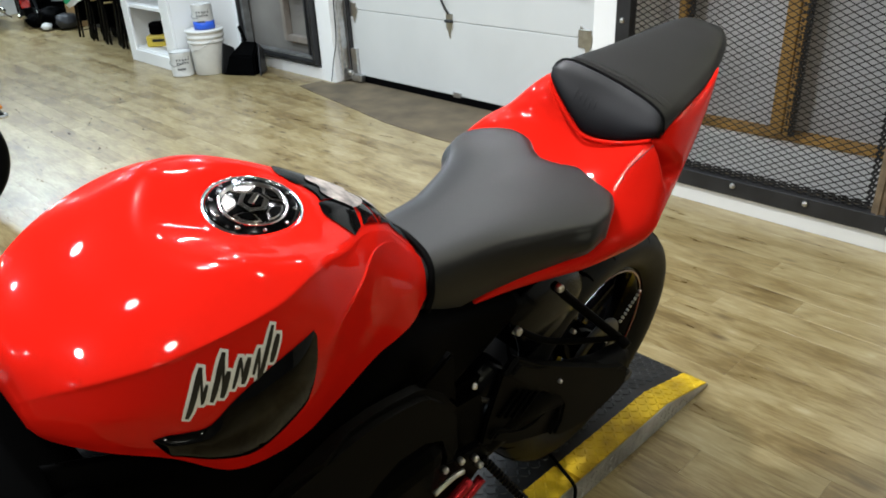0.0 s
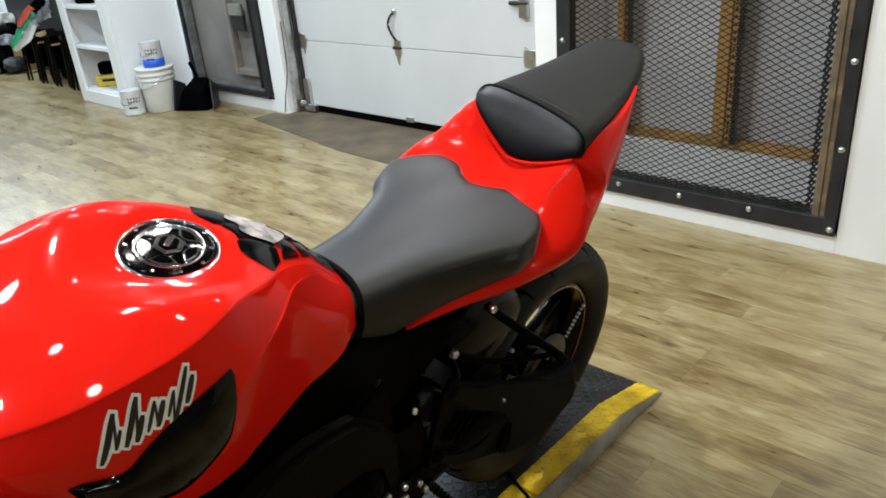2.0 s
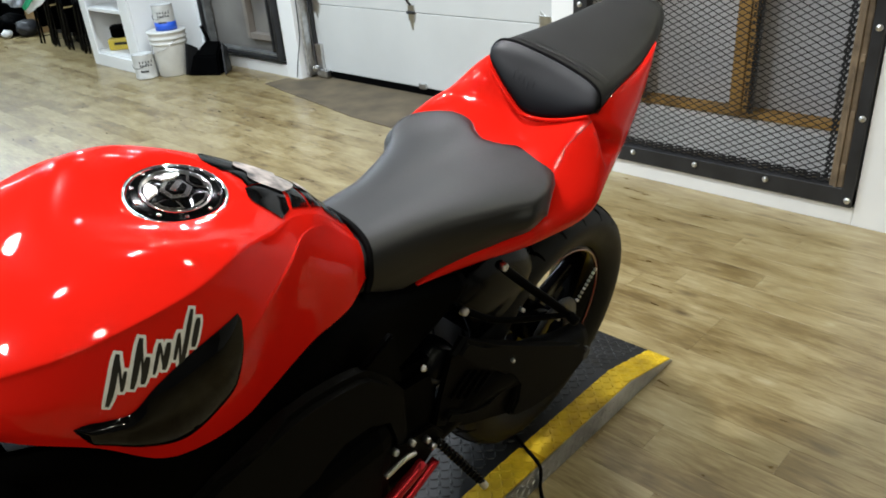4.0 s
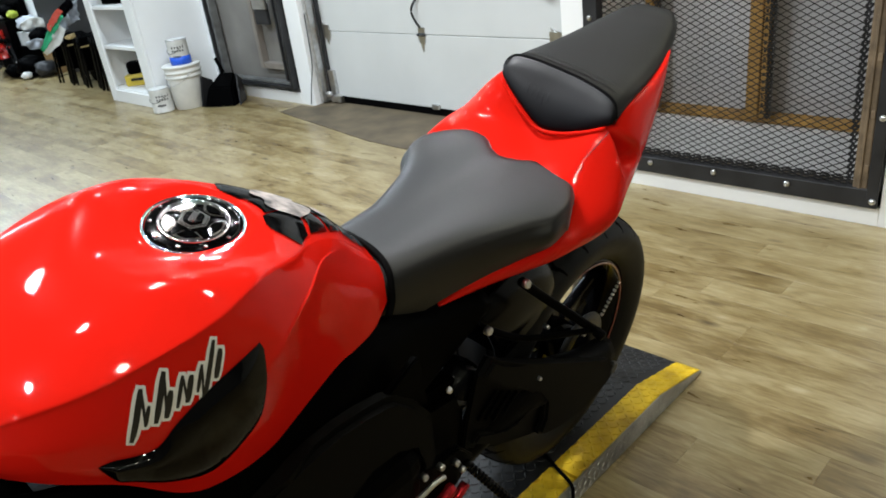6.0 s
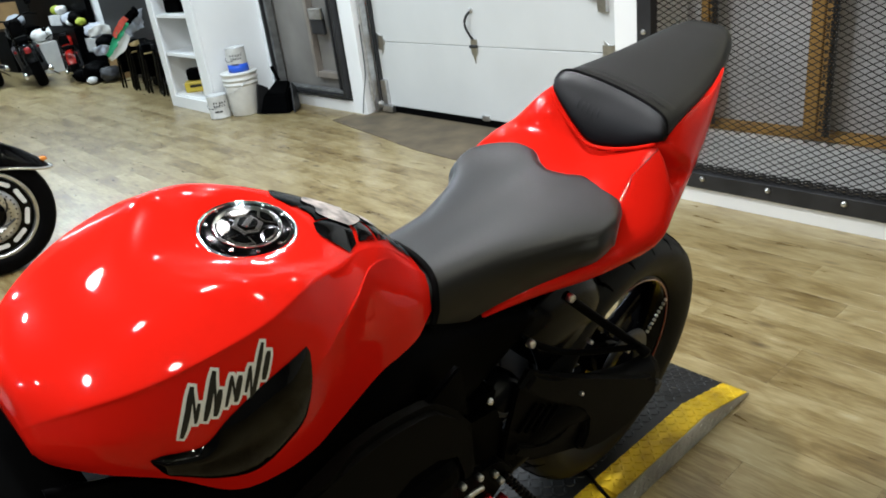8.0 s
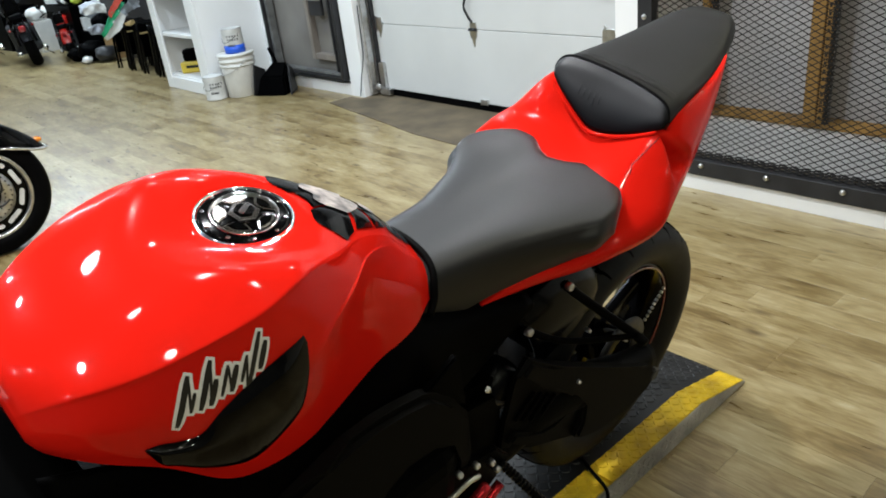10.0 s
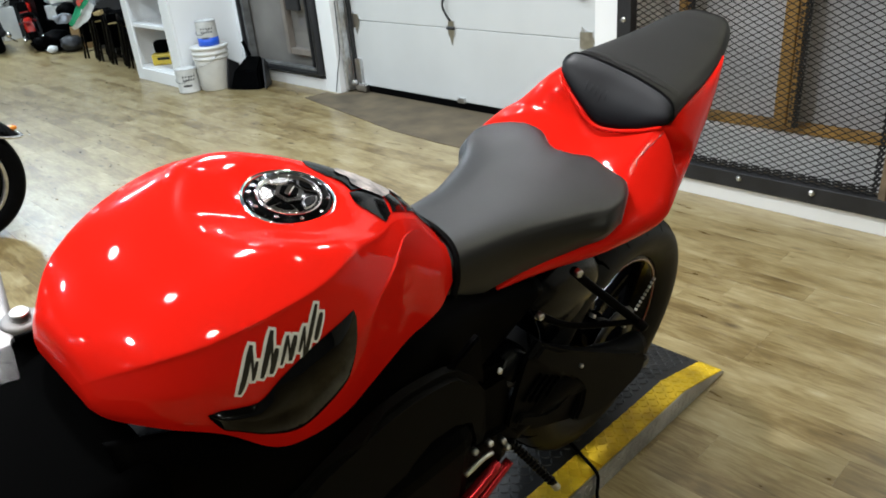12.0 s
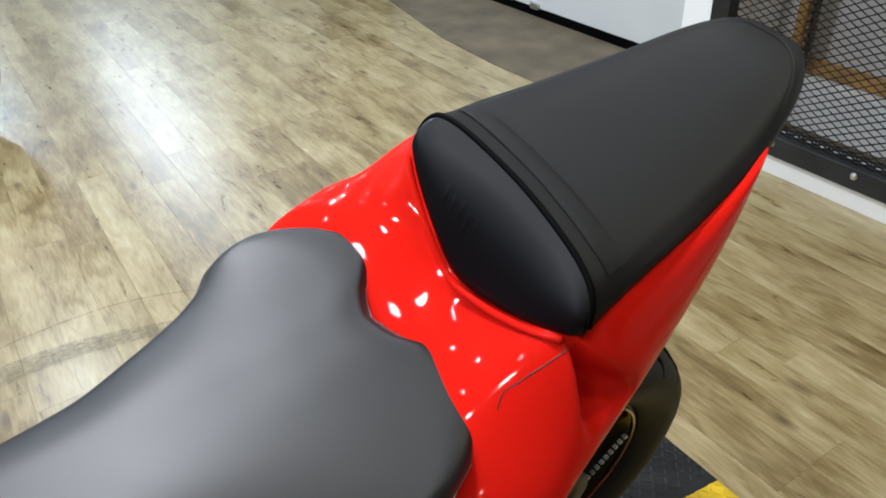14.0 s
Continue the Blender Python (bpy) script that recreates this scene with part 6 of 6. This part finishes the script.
BAN = pose(-7.50, 2.47, 0.71, 90, 0, 90) @ Matrix.Scale(0.68, 4)
cloth("banner", pose(-7.62, 2.60, 0.68, 90, 0, 90) @ Matrix.Scale(0.62, 4), [(-0.22, -0.06), (-0.04, 0.06), (0.12, 0.20), (0.30, 0.30)], [(-0.26, -0.22), (-0.06, -0.16), (0.12, -0.06), (0.26, -0.02)], GREY_CLOTH, "crumpled pale grey banner over the folded chairs", 0.06, 2)
cloth("white_banner", BAN @ pose(0, 0, 0.02), [(-0.30, -0.40), (-0.14, -0.22), (0.02, -0.05)], [(-0.26, -0.45), (-0.02, -0.32), (0.11, -0.14)], BUCKET, "crumpled white banner over the folded chairs", 0.03, 6)
cloth("green_banner", BAN @ pose(0, 0, 0.05), [(-0.33, -0.34), (-0.13, -0.09), (0.06, 0.11)], [(-0.30, -0.39), (-0.05, -0.15), (0.13, 0.05)], GREEN, "crumpled green banner over the folded chairs", 0.03, 3)
cloth("red_banner", BAN @ pose(0, 0, 0.08), [(-0.17, -0.08), (-0.07, 0.05), (0.07, 0.17)], [(-0.14, -0.13), (-0.01, -0.01), (0.12, 0.11)], RED_CLOTH, "crumpled red banner over the folded chairs", 0.03, 4)
cloth("black_banner", BAN @ pose(0.10, 0.0, -0.06), [(-0.04, 0.06), (0.06, 0.17), (0.22, 0.28)], [(0.02, 0.00), (0.14, 0.07), (0.28, 0.16)], BLACK, "crumpled black sheet over the folded chairs", 0.05, 9)
cloth("tan_banner", BAN @ pose(0.12, -0.24, -0.02) @ Matrix.Scale(0.6, 4), [(-0.10, -0.02), (0.04, 0.02), (0.18, 0.04)], [(-0.06, -0.08), (0.06, -0.10), (0.20, -0.06)], TAN, "tan folded sheet over the folded chairs", 0.03, 12)
cloth("white_banner", pose(-9.30, 2.84, 0.60, 90, 0, 84) @ Matrix.Scale(0.6, 4), [(-0.26, 0.02), (0.0, 0.10), (0.26, 0.02)], [(-0.24, -0.12), (0.02, -0.10), (0.22, -0.14)], BUCKET, "white sheet hanging over dark boxes", 0.03, 14)
cloth("grey_banner", pose(-9.10, 2.74, 0.40, 90, 0, 96) @ Matrix.Scale(0.55, 4), [(-0.24, 0.02), (0.0, 0.06), (0.18, 0.0)], [(-0.20, -0.14), (0.04, -0.16), (0.20, -0.10)], GREY_CLOTH, "grey sheet hanging over dark boxes", 0.05, 16)


def carton(m, sx, sy, sz, mat, label):
    c = thing("carton", m, label, "box", "cartons")
    part("carton_body", box(-sx / 2, sx / 2, -sy / 2, sy / 2, 0, sz, 0.006), mat, c)
    for s in (-1, 1):
        part("flap", box(-sx / 2, sx / 2, s * 0.002 if s > 0 else -sy / 2, sy / 2 if s > 0 else -0.002, sz + 0.001, sz + 0.006, 0.002), mat, c)
    return c


carton(pose(-9.05, 2.86, 0, 0, 0, 15), 0.16, 0.15, 0.26, CARD, "plain brown carton on the floor")
carton(pose(-11.25, 2.70, 0, 0, 0, 4), 0.36, 0.38, 0.42, BUCKET, "white carton behind the motorcycles")
carton(pose(-12.3, 2.55, 0, 0, 0, 5), 0.7, 0.5, 0.6, BLACK, "black crate standing in the corner")
carton(pose(-10.62, 2.86, 0.0, 0, 0, -2), 1.35, 0.24, 0.62, BLACK, "tall black crate behind the red motorcycle")
carton(pose(-9.60, 2.90, 0.0, 0, 0, 3), 0.7, 0.24, 0.30, BLACK, "low black crate behind the red motorcycle")
carton(pose(-9.75, 2.91, 0.308, 0, 0, 2), 0.36, 0.2, 0.16, CAN, "small pale carton on a low black crate")
carton(pose(-10.9, 2.87, 0.628, 0, 0, 10), 0.34, 0.2, 0.13, CAN, "small pale carton on the black crate")
carton(pose(-13.3, 2.62, 0.0, 0, 0, 14), 0.5, 0.4, 0.95, CARD, "tall brown carton against the wall")
carton(pose(-12.3, 3.0, 0.0, 0, 0, 0), 4.6, 0.07, 1.9, BLACK, "wide black cabinet against the wall")
carton(pose(-8.6, 2.99, 0.0, 0, 0, 0), 1.7, 0.07, 1.5, DARK_STEEL, "dark steel cabinet behind the folded chairs")


def sack(m, r, mat, label, seed):
    bm = bmesh.new()
    bmesh.ops.create_icosphere(bm, subdivisions=3, radius=r)
    for v in bm.verts:
        v.co *= 1 + 0.22 * noise.noise(v.co * (2.2 / r) + Vector((seed, 0, 0)))
        v.co.z *= 0.75
    lo = min(v.co.z for v in bm.verts)
    for v in bm.verts:
        v.co.z -= lo
    o = part("plastic_bag", bm, mat, None, "", True)
    o.matrix_world = m
    return tagged(o, label, "bag", "plastic bags")


sack(pose(-11.22, 2.60, 0.428), 0.12, BUCKET, "stuffed white plastic bag on a white carton", 1)
sack(pose(-11.30, 2.80, 0.428), 0.12, BUCKET, "stuffed white plastic bag beside another", 5)
sack(pose(-12.3, 2.6, 0.608), 0.13, GREY_CLOTH, "stuffed grey plastic bag on a black crate", 15)
sack(pose(-9.72, 2.90, 0.472), 0.13, GREY_CLOTH, "grey bag on a small pale carton", 7)
sack(pose(-9.38, 2.90, 0.308), 0.14, BLACK, "black bag on a low black crate", 9)
sack(pose(-10.98, 2.86, 0.766), 0.08, LIME, "lime green bundle beside a white one", 11)
sack(pose(-10.60, 2.86, 0.628), 0.09, BLACK, "black bundle on the black crate", 12)
sack(pose(-10.82, 2.87, 0.766), 0.08, BUCKET, "white bundle on a pale carton", 13)
sack(pose(-9.15, 2.92, 0.0), 0.09, RED_CLOTH, "small red bundle beside a carton", 17)
sack(pose(-10.42, 2.84, 0.628), 0.11, GREY_CLOTH, "grey bundle on the black crate", 21)
sack(pose(-10.24, 2.88, 0.628), 0.12, BLACK, "black bag on the black crate", 23)
sack(pose(-10.30, 2.80, 0.628), 0.06, BUCKET, "small white bag on the black crate", 25)
sack(pose(-10.06, 2.86, 0.628), 0.07, LIME, "yellow green bag on the black crate", 27)
sack(pose(-9.20, 2.62, 0.0), 0.17, BLACK, "black bag on the floor by the chairs", 29)
sack(pose(-8.95, 2.70, 0.0), 0.13, DARK_STEEL, "dark grey bag on the floor by the chairs", 31)
sack(pose(-9.45, 2.50, 0.0), 0.11, BLACK, "small black bag on the floor", 33)
sack(pose(-9.08, 2.50, 0.0), 0.06, CAN, "small pale bag on the floor", 35)


def parked_cruiser(m, paint, label, trim):
    """A cruiser seen from behind."""
    c = thing("parked_motorcycle", m, label, "motorcycle", "parked motorcycles")
    for y, w in ((0, 0.085), (-1.55, 0.055)):
        wh = part("wheel", lathe([(0.20, -0.03), (0.215, -0.035), (0.215, 0.035), (0.20, 0.03)], 40, None, pose(0, y, 0.32, 0, 90, 0), True), CHROME, c, "chrome rim", True)
        part("tyre", lathe([tuple(q) for q in smooth_path([(0.205, -w * 0.8), (0.25, -w), (0.30, -w * 0.75), (0.32, 0), (0.30, w * 0.75), (0.25, w), (0.205, w * 0.8)], 3)], 40, None, pose(0, y, 0.32, 0, 90, 0), True), RUBBER, wh, "black tyre", True)
        for s in range(12):
            a = radians(30 * s)
            part("spoke", rod((0, y, 0.32), (0.02 * (-1) ** s, y + 0.2 * math.cos(a), 0.32 + 0.2 * math.sin(a)), 0.004, None, 5), CHROME, wh)
    part("rear_fender", loft([(-0.25, [(0, 0.70), (0.07, 0.68), (0.11, 0.60)]), (0.05, [(0, 0.72), (0.07, 0.70), (0.11, 0.62)]), (0.30, [(0, 0.62), (0.06, 0.60), (0.10, 0.52)]), (0.38, [(0, 0.48), (0.06, 0.47), (0.09, 0.42)])], 5, 4), paint, c, "painted rear fender", True)
    part("tail_lamp", box(-0.05, 0.05, 0.31, 0.39, 0.56, 0.66, 0.03, seg=3), LAMP_RED, c, "red tail lamp", True)
    for sx in (-1, 1):
        part("indicator", lathe([(0, -0.02), (0.018, -0.014), (0.022, 0), (0.018, 0.014), (0, 0.02)], 16, None, pose(sx * 0.17, 0.25, 0.62, 90)), LAMP_RED, c, "red indicator lens", True)
        part("indicator_stalk", rod((sx * 0.05, 0.25, 0.62), (sx * 0.14, 0.25, 0.62), 0.008), trim, c)
        part("exhaust", tube([(sx * 0.17, -1.0, 0.22), (sx * 0.19, -0.4, 0.24), (sx * 0.19, 0.35, 0.26)], 0.042), CHROME, c, "chrome exhaust", True)
        part("fork_leg", tube([(sx * 0.09, -1.55, 0.32), (sx * 0.09, -1.35, 0.7), (sx * 0.09, -1.2, 1.0)], 0.025), trim, c, "fork leg", True)
        part("shock", rod((sx * 0.13, -0.08, 0.34), (sx * 0.12, -0.22, 0.68), 0.022), trim, c, "shock absorber", True)
        part("mirror", lathe([(0, 0), (0.05, 0.01), (0.055, 0.02), (0, 0.03)], 18, None, pose(sx * 0.38, -1.05, 1.22, 90)), trim, c, "mirror", True)
        part("mirror_stem", rod((sx * 0.33, -1.05, 1.02), (sx * 0.38, -1.05, 1.2), 0.006), trim, c)
    part("seat", loft([(-0.75, [(0, 0.72), (0.12, 0.71), (0.16, 0.66)]), (-0.4, [(0, 0.72), (0.14, 0.70), (0.17, 0.65)]), (-0.15, [(0, 0.80), (0.10, 0.79), (0.13, 0.73)]), (0.08, [(0, 0.80), (0.08, 0.79), (0.10, 0.74)])], 5, 4), RUBBER, c, "black leather seat", True)
    part("backrest", box(-0.11, 0.11, 0.06, 0.12, 0.84, 1.06, 0.03, seg=3), RUBBER, c, "black pillion backrest", True)
    part("backrest_rail", tube([(-0.09, 0.0, 0.62), (-0.09, 0.13, 0.95), (0, 0.14, 1.08), (0.09, 0.13, 0.95), (0.09, 0.0, 0.62)], 0.01), trim, c, "backrest rail", True)
    part("tank", loft([(-1.15, [(0, 0.90), (0.07, 0.89), (0.10, 0.80)]), (-0.95, [(0, 0.95), (0.13, 0.92), (0.16, 0.80)]), (-0.7, [(0, 0.86), (0.09, 0.84), (0.12, 0.74)])], 5, 5), paint, c, "painted fuel tank", True)
    part("engine", box(-0.2, 0.2, -1.05, -0.45, 0.16, 0.62, 0.05, seg=3), DARK_STEEL, c, "dark metal engine")
    part("handlebar", tube([(-0.42, -0.92, 1.0), (-0.25, -1.12, 1.05), (0, -1.16, 1.0), (0.25, -1.12, 1.05), (0.42, -0.92, 1.0)], 0.014), trim, c, "handlebar", True)
    part("headlamp", lathe([(0, -0.10), (0.07, -0.08), (0.09, 0), (0.085, 0.03), (0, 0.04)], 24, None, pose(0, -1.32, 0.92, -90)), trim, c, "headlamp", True)
    part("stand", tube([(-0.15, -0.6, 0.2), (-0.3, -0.55, 0.02)], 0.012), CHROME, c, "chrome side stand", True)
    return c


parked_cruiser(pose(-9.93, 2.16, 0, 0, 9, -101) @ Matrix.Scale(0.8, 4), GLOSSBLACK, "black cruiser parked with its red tail lamp showing", GLOSSBLACK)
parked_cruiser(pose(-10.75, 1.80, 0, 0, 10, -92) @ Matrix.Scale(0.85, 4), GLOSSBLACK, "black and chrome cruiser parked behind another one", CHROME)
parked_cruiser(pose(-9.78, 2.56, 0, 0, 6, -108) @ Matrix.Scale(0.55, 4), DEEP_RED, "small dark red motorcycle parked against the clutter", GLOSSBLACK)


def bin_box(m, sx, sy, sz, mat, label):
    b = thing("storage_bin", m, label, "bin", "bins on the shelves")
    part("bin_body", box(-sx / 2, sx / 2, -sy / 2, sy / 2, 0, sz, 0.012), mat, b)
    part("bin_rim", box(-sx / 2 - 0.006, sx / 2 + 0.006, -sy / 2 - 0.006, sy / 2 + 0.006, sz + 0.001, sz + 0.014, 0.004), mat, b)
    return b


bin_box(pose(-6.20, 2.62, 0.861, 0, 0, 12), 0.22, 0.2, 0.12, BLACK, "small black bin on a white shelf")
bin_box(pose(-5.93, 2.65, 0.861, 0, 0, -8), 0.18, 0.2, 0.09, DARK_STEEL, "low dark grey bin on a white shelf")
bin_box(pose(-6.1, 2.65, 1.231, 0, 0, 4), 0.4, 0.22, 0.16, CARD, "brown bin on a white shelf")

# old tyre scuffs on the planks
SCUFF = bpy.data.materials.new("scuff")
SCUFF.use_nodes = True
nt = SCUFF.node_tree
bs = nt.nodes["Principled BSDF"]
bs.inputs["Base Color"].default_value = (0.05, 0.042, 0.03, 1)
bs.inputs["Roughness"].default_value = 0.6
nz = nt.nodes.new("ShaderNodeTexNoise")
nz.inputs["Scale"].default_value = 22
mr = nt.nodes.new("ShaderNodeMapRange")
mr.inputs[1].default_value, mr.inputs[2].default_value, mr.inputs[3].default_value, mr.inputs[4].default_value = 0.35, 0.75, 0.05, 0.45
nt.links.new(nz.outputs["Fac"], mr.inputs[0])
nt.links.new(mr.outputs[0], bs.inputs["Alpha"])
for a, b in (([(-1.578, 0.12), (-1.592, 0.30), (-1.586, 0.47), (-1.537, 0.63), (-1.47, 0.76)], [(-1.570, 0.12), (-1.584, 0.30), (-1.578, 0.47), (-1.529, 0.63), (-1.462, 0.76)]),
             ([(-1.49, 0.08), (-1.489, 0.29), (-1.454, 0.44), (-1.40, 0.60)], [(-1.40, 0.08), (-1.412, 0.28), (-1.391, 0.42), (-1.35, 0.58)])):
    tagged(part("tyre_scuff", strip(a, b, lambda p, q, l: Vector((p, q, 0.0045)), 0, 6, 2), SCUFF), "faint curved dark tyre scuff on the planks", "scuff", kind="structure")

# loose dark odds and ends between the cartons
rng = random.Random(11)
ODDS = ((BLACK, "small black case among the clutter"), (DARK_STEEL, "small dark metal tin among the clutter"), (GREY_CLOTH, "folded grey rag among the clutter"), (CAN, "small pale tub among the clutter"), (CARD, "small brown packet among the clutter"))
for k in range(26):
    mt, lab = ODDS[(k * 3 + k // 5) % 5]
    x = -11.9 + 2.75 * rng.random()
    y = 2.86 - 0.10 * rng.random() - 0.03 * max(0.0, -10.4 - x)
    sx, sy, sz = 0.06 + 0.10 * rng.random(), 0.05 + 0.06 * rng.random(), 0.05 + 0.14 * rng.random()
    base = 0.0 if k % 2 else 0.608 if -11.1 < x < -10.4 else 0.31 if -9.92 < x < -9.28 else 0.0
    if base:
        y = 2.90
    o = part("odd_box", box(-sx / 2, sx / 2, -sy / 2, sy / 2, 0, sz, 0.012), mt)
    o.matrix_world = pose(x, y, base, 0, 0, rng.uniform(-40, 40))
    tagged(o, lab, "clutter", "odds and ends")
# ---- floor planks ----
PW, PL, GAP = 0.1167, 1.22, 0.0004


def plank_mesh(length, verts, faces, x, y, z=-0.0005):
    b = 0.0003
    x0, x1, y0, y1 = x + GAP / 2, x + length - GAP / 2, y + GAP / 2, y + PW - GAP / 2
    k = len(verts)
    verts += [(x0, y0, z - 0.004), (x1, y0, z - 0.004), (x1, y1, z - 0.004), (x0, y1, z - 0.004), (x0, y0, z - b), (x1, y0, z - b), (x1, y1, z - b), (x0, y1, z - b),
              (x0 + b, y0 + b, z), (x1 - b, y0 + b, z), (x1 - b, y1 - b, z), (x0 + b, y1 - b, z)]
    for lo in (0, 4):
        for i in range(4):
            j = (i + 1) % 4
            faces.append((k + lo + i, k + lo + j, k + lo + 4 + j, k + lo + 4 + i))
    faces.append((k + 8, k + 9, k + 10, k + 11))


pv, pf = [], []
plank_mesh(PL, pv, pf, 0, 0)
pm = bpy.data.meshes.new("plank")
pm.from_pydata(pv, [], pf)
pm.materials.append(PLANK)
far_v, far_f = [], []
rng = random.Random(5)
count = 0
row = int((-7 - 1.6) / PW)
while 1.6 + row * PW < 3.3:
    y = 1.6 + row * PW
    shift = -0.034 if row % 3 == 0 else (-0.265 if row == 3 else rng.uniform(0, PL))
    if row == 2:
        shift = -0.265
    if row == -1:
        shift = -0.034
    x = shift - PL * 14
    while x < 6:
        if x > -16.5 and not (y > 3.15):
            near = -5.0 < x < 1.6 and y > -0.35
            if near and count < 300:
                o = obj("plank", pm, None, floor)
                o.location = (x, y, 0)
                count += 1
            else:
                plank_mesh(PL, far_v, far_f, x, y)
        x += PL
    row += 1
fm = bpy.data.meshes.new("plank_field")
fm.from_pydata(far_v, [], far_f)
fo = obj("plank_field", fm, PLANK, floor, "more planks of the same floor")
fo["kind"] = "stuff"
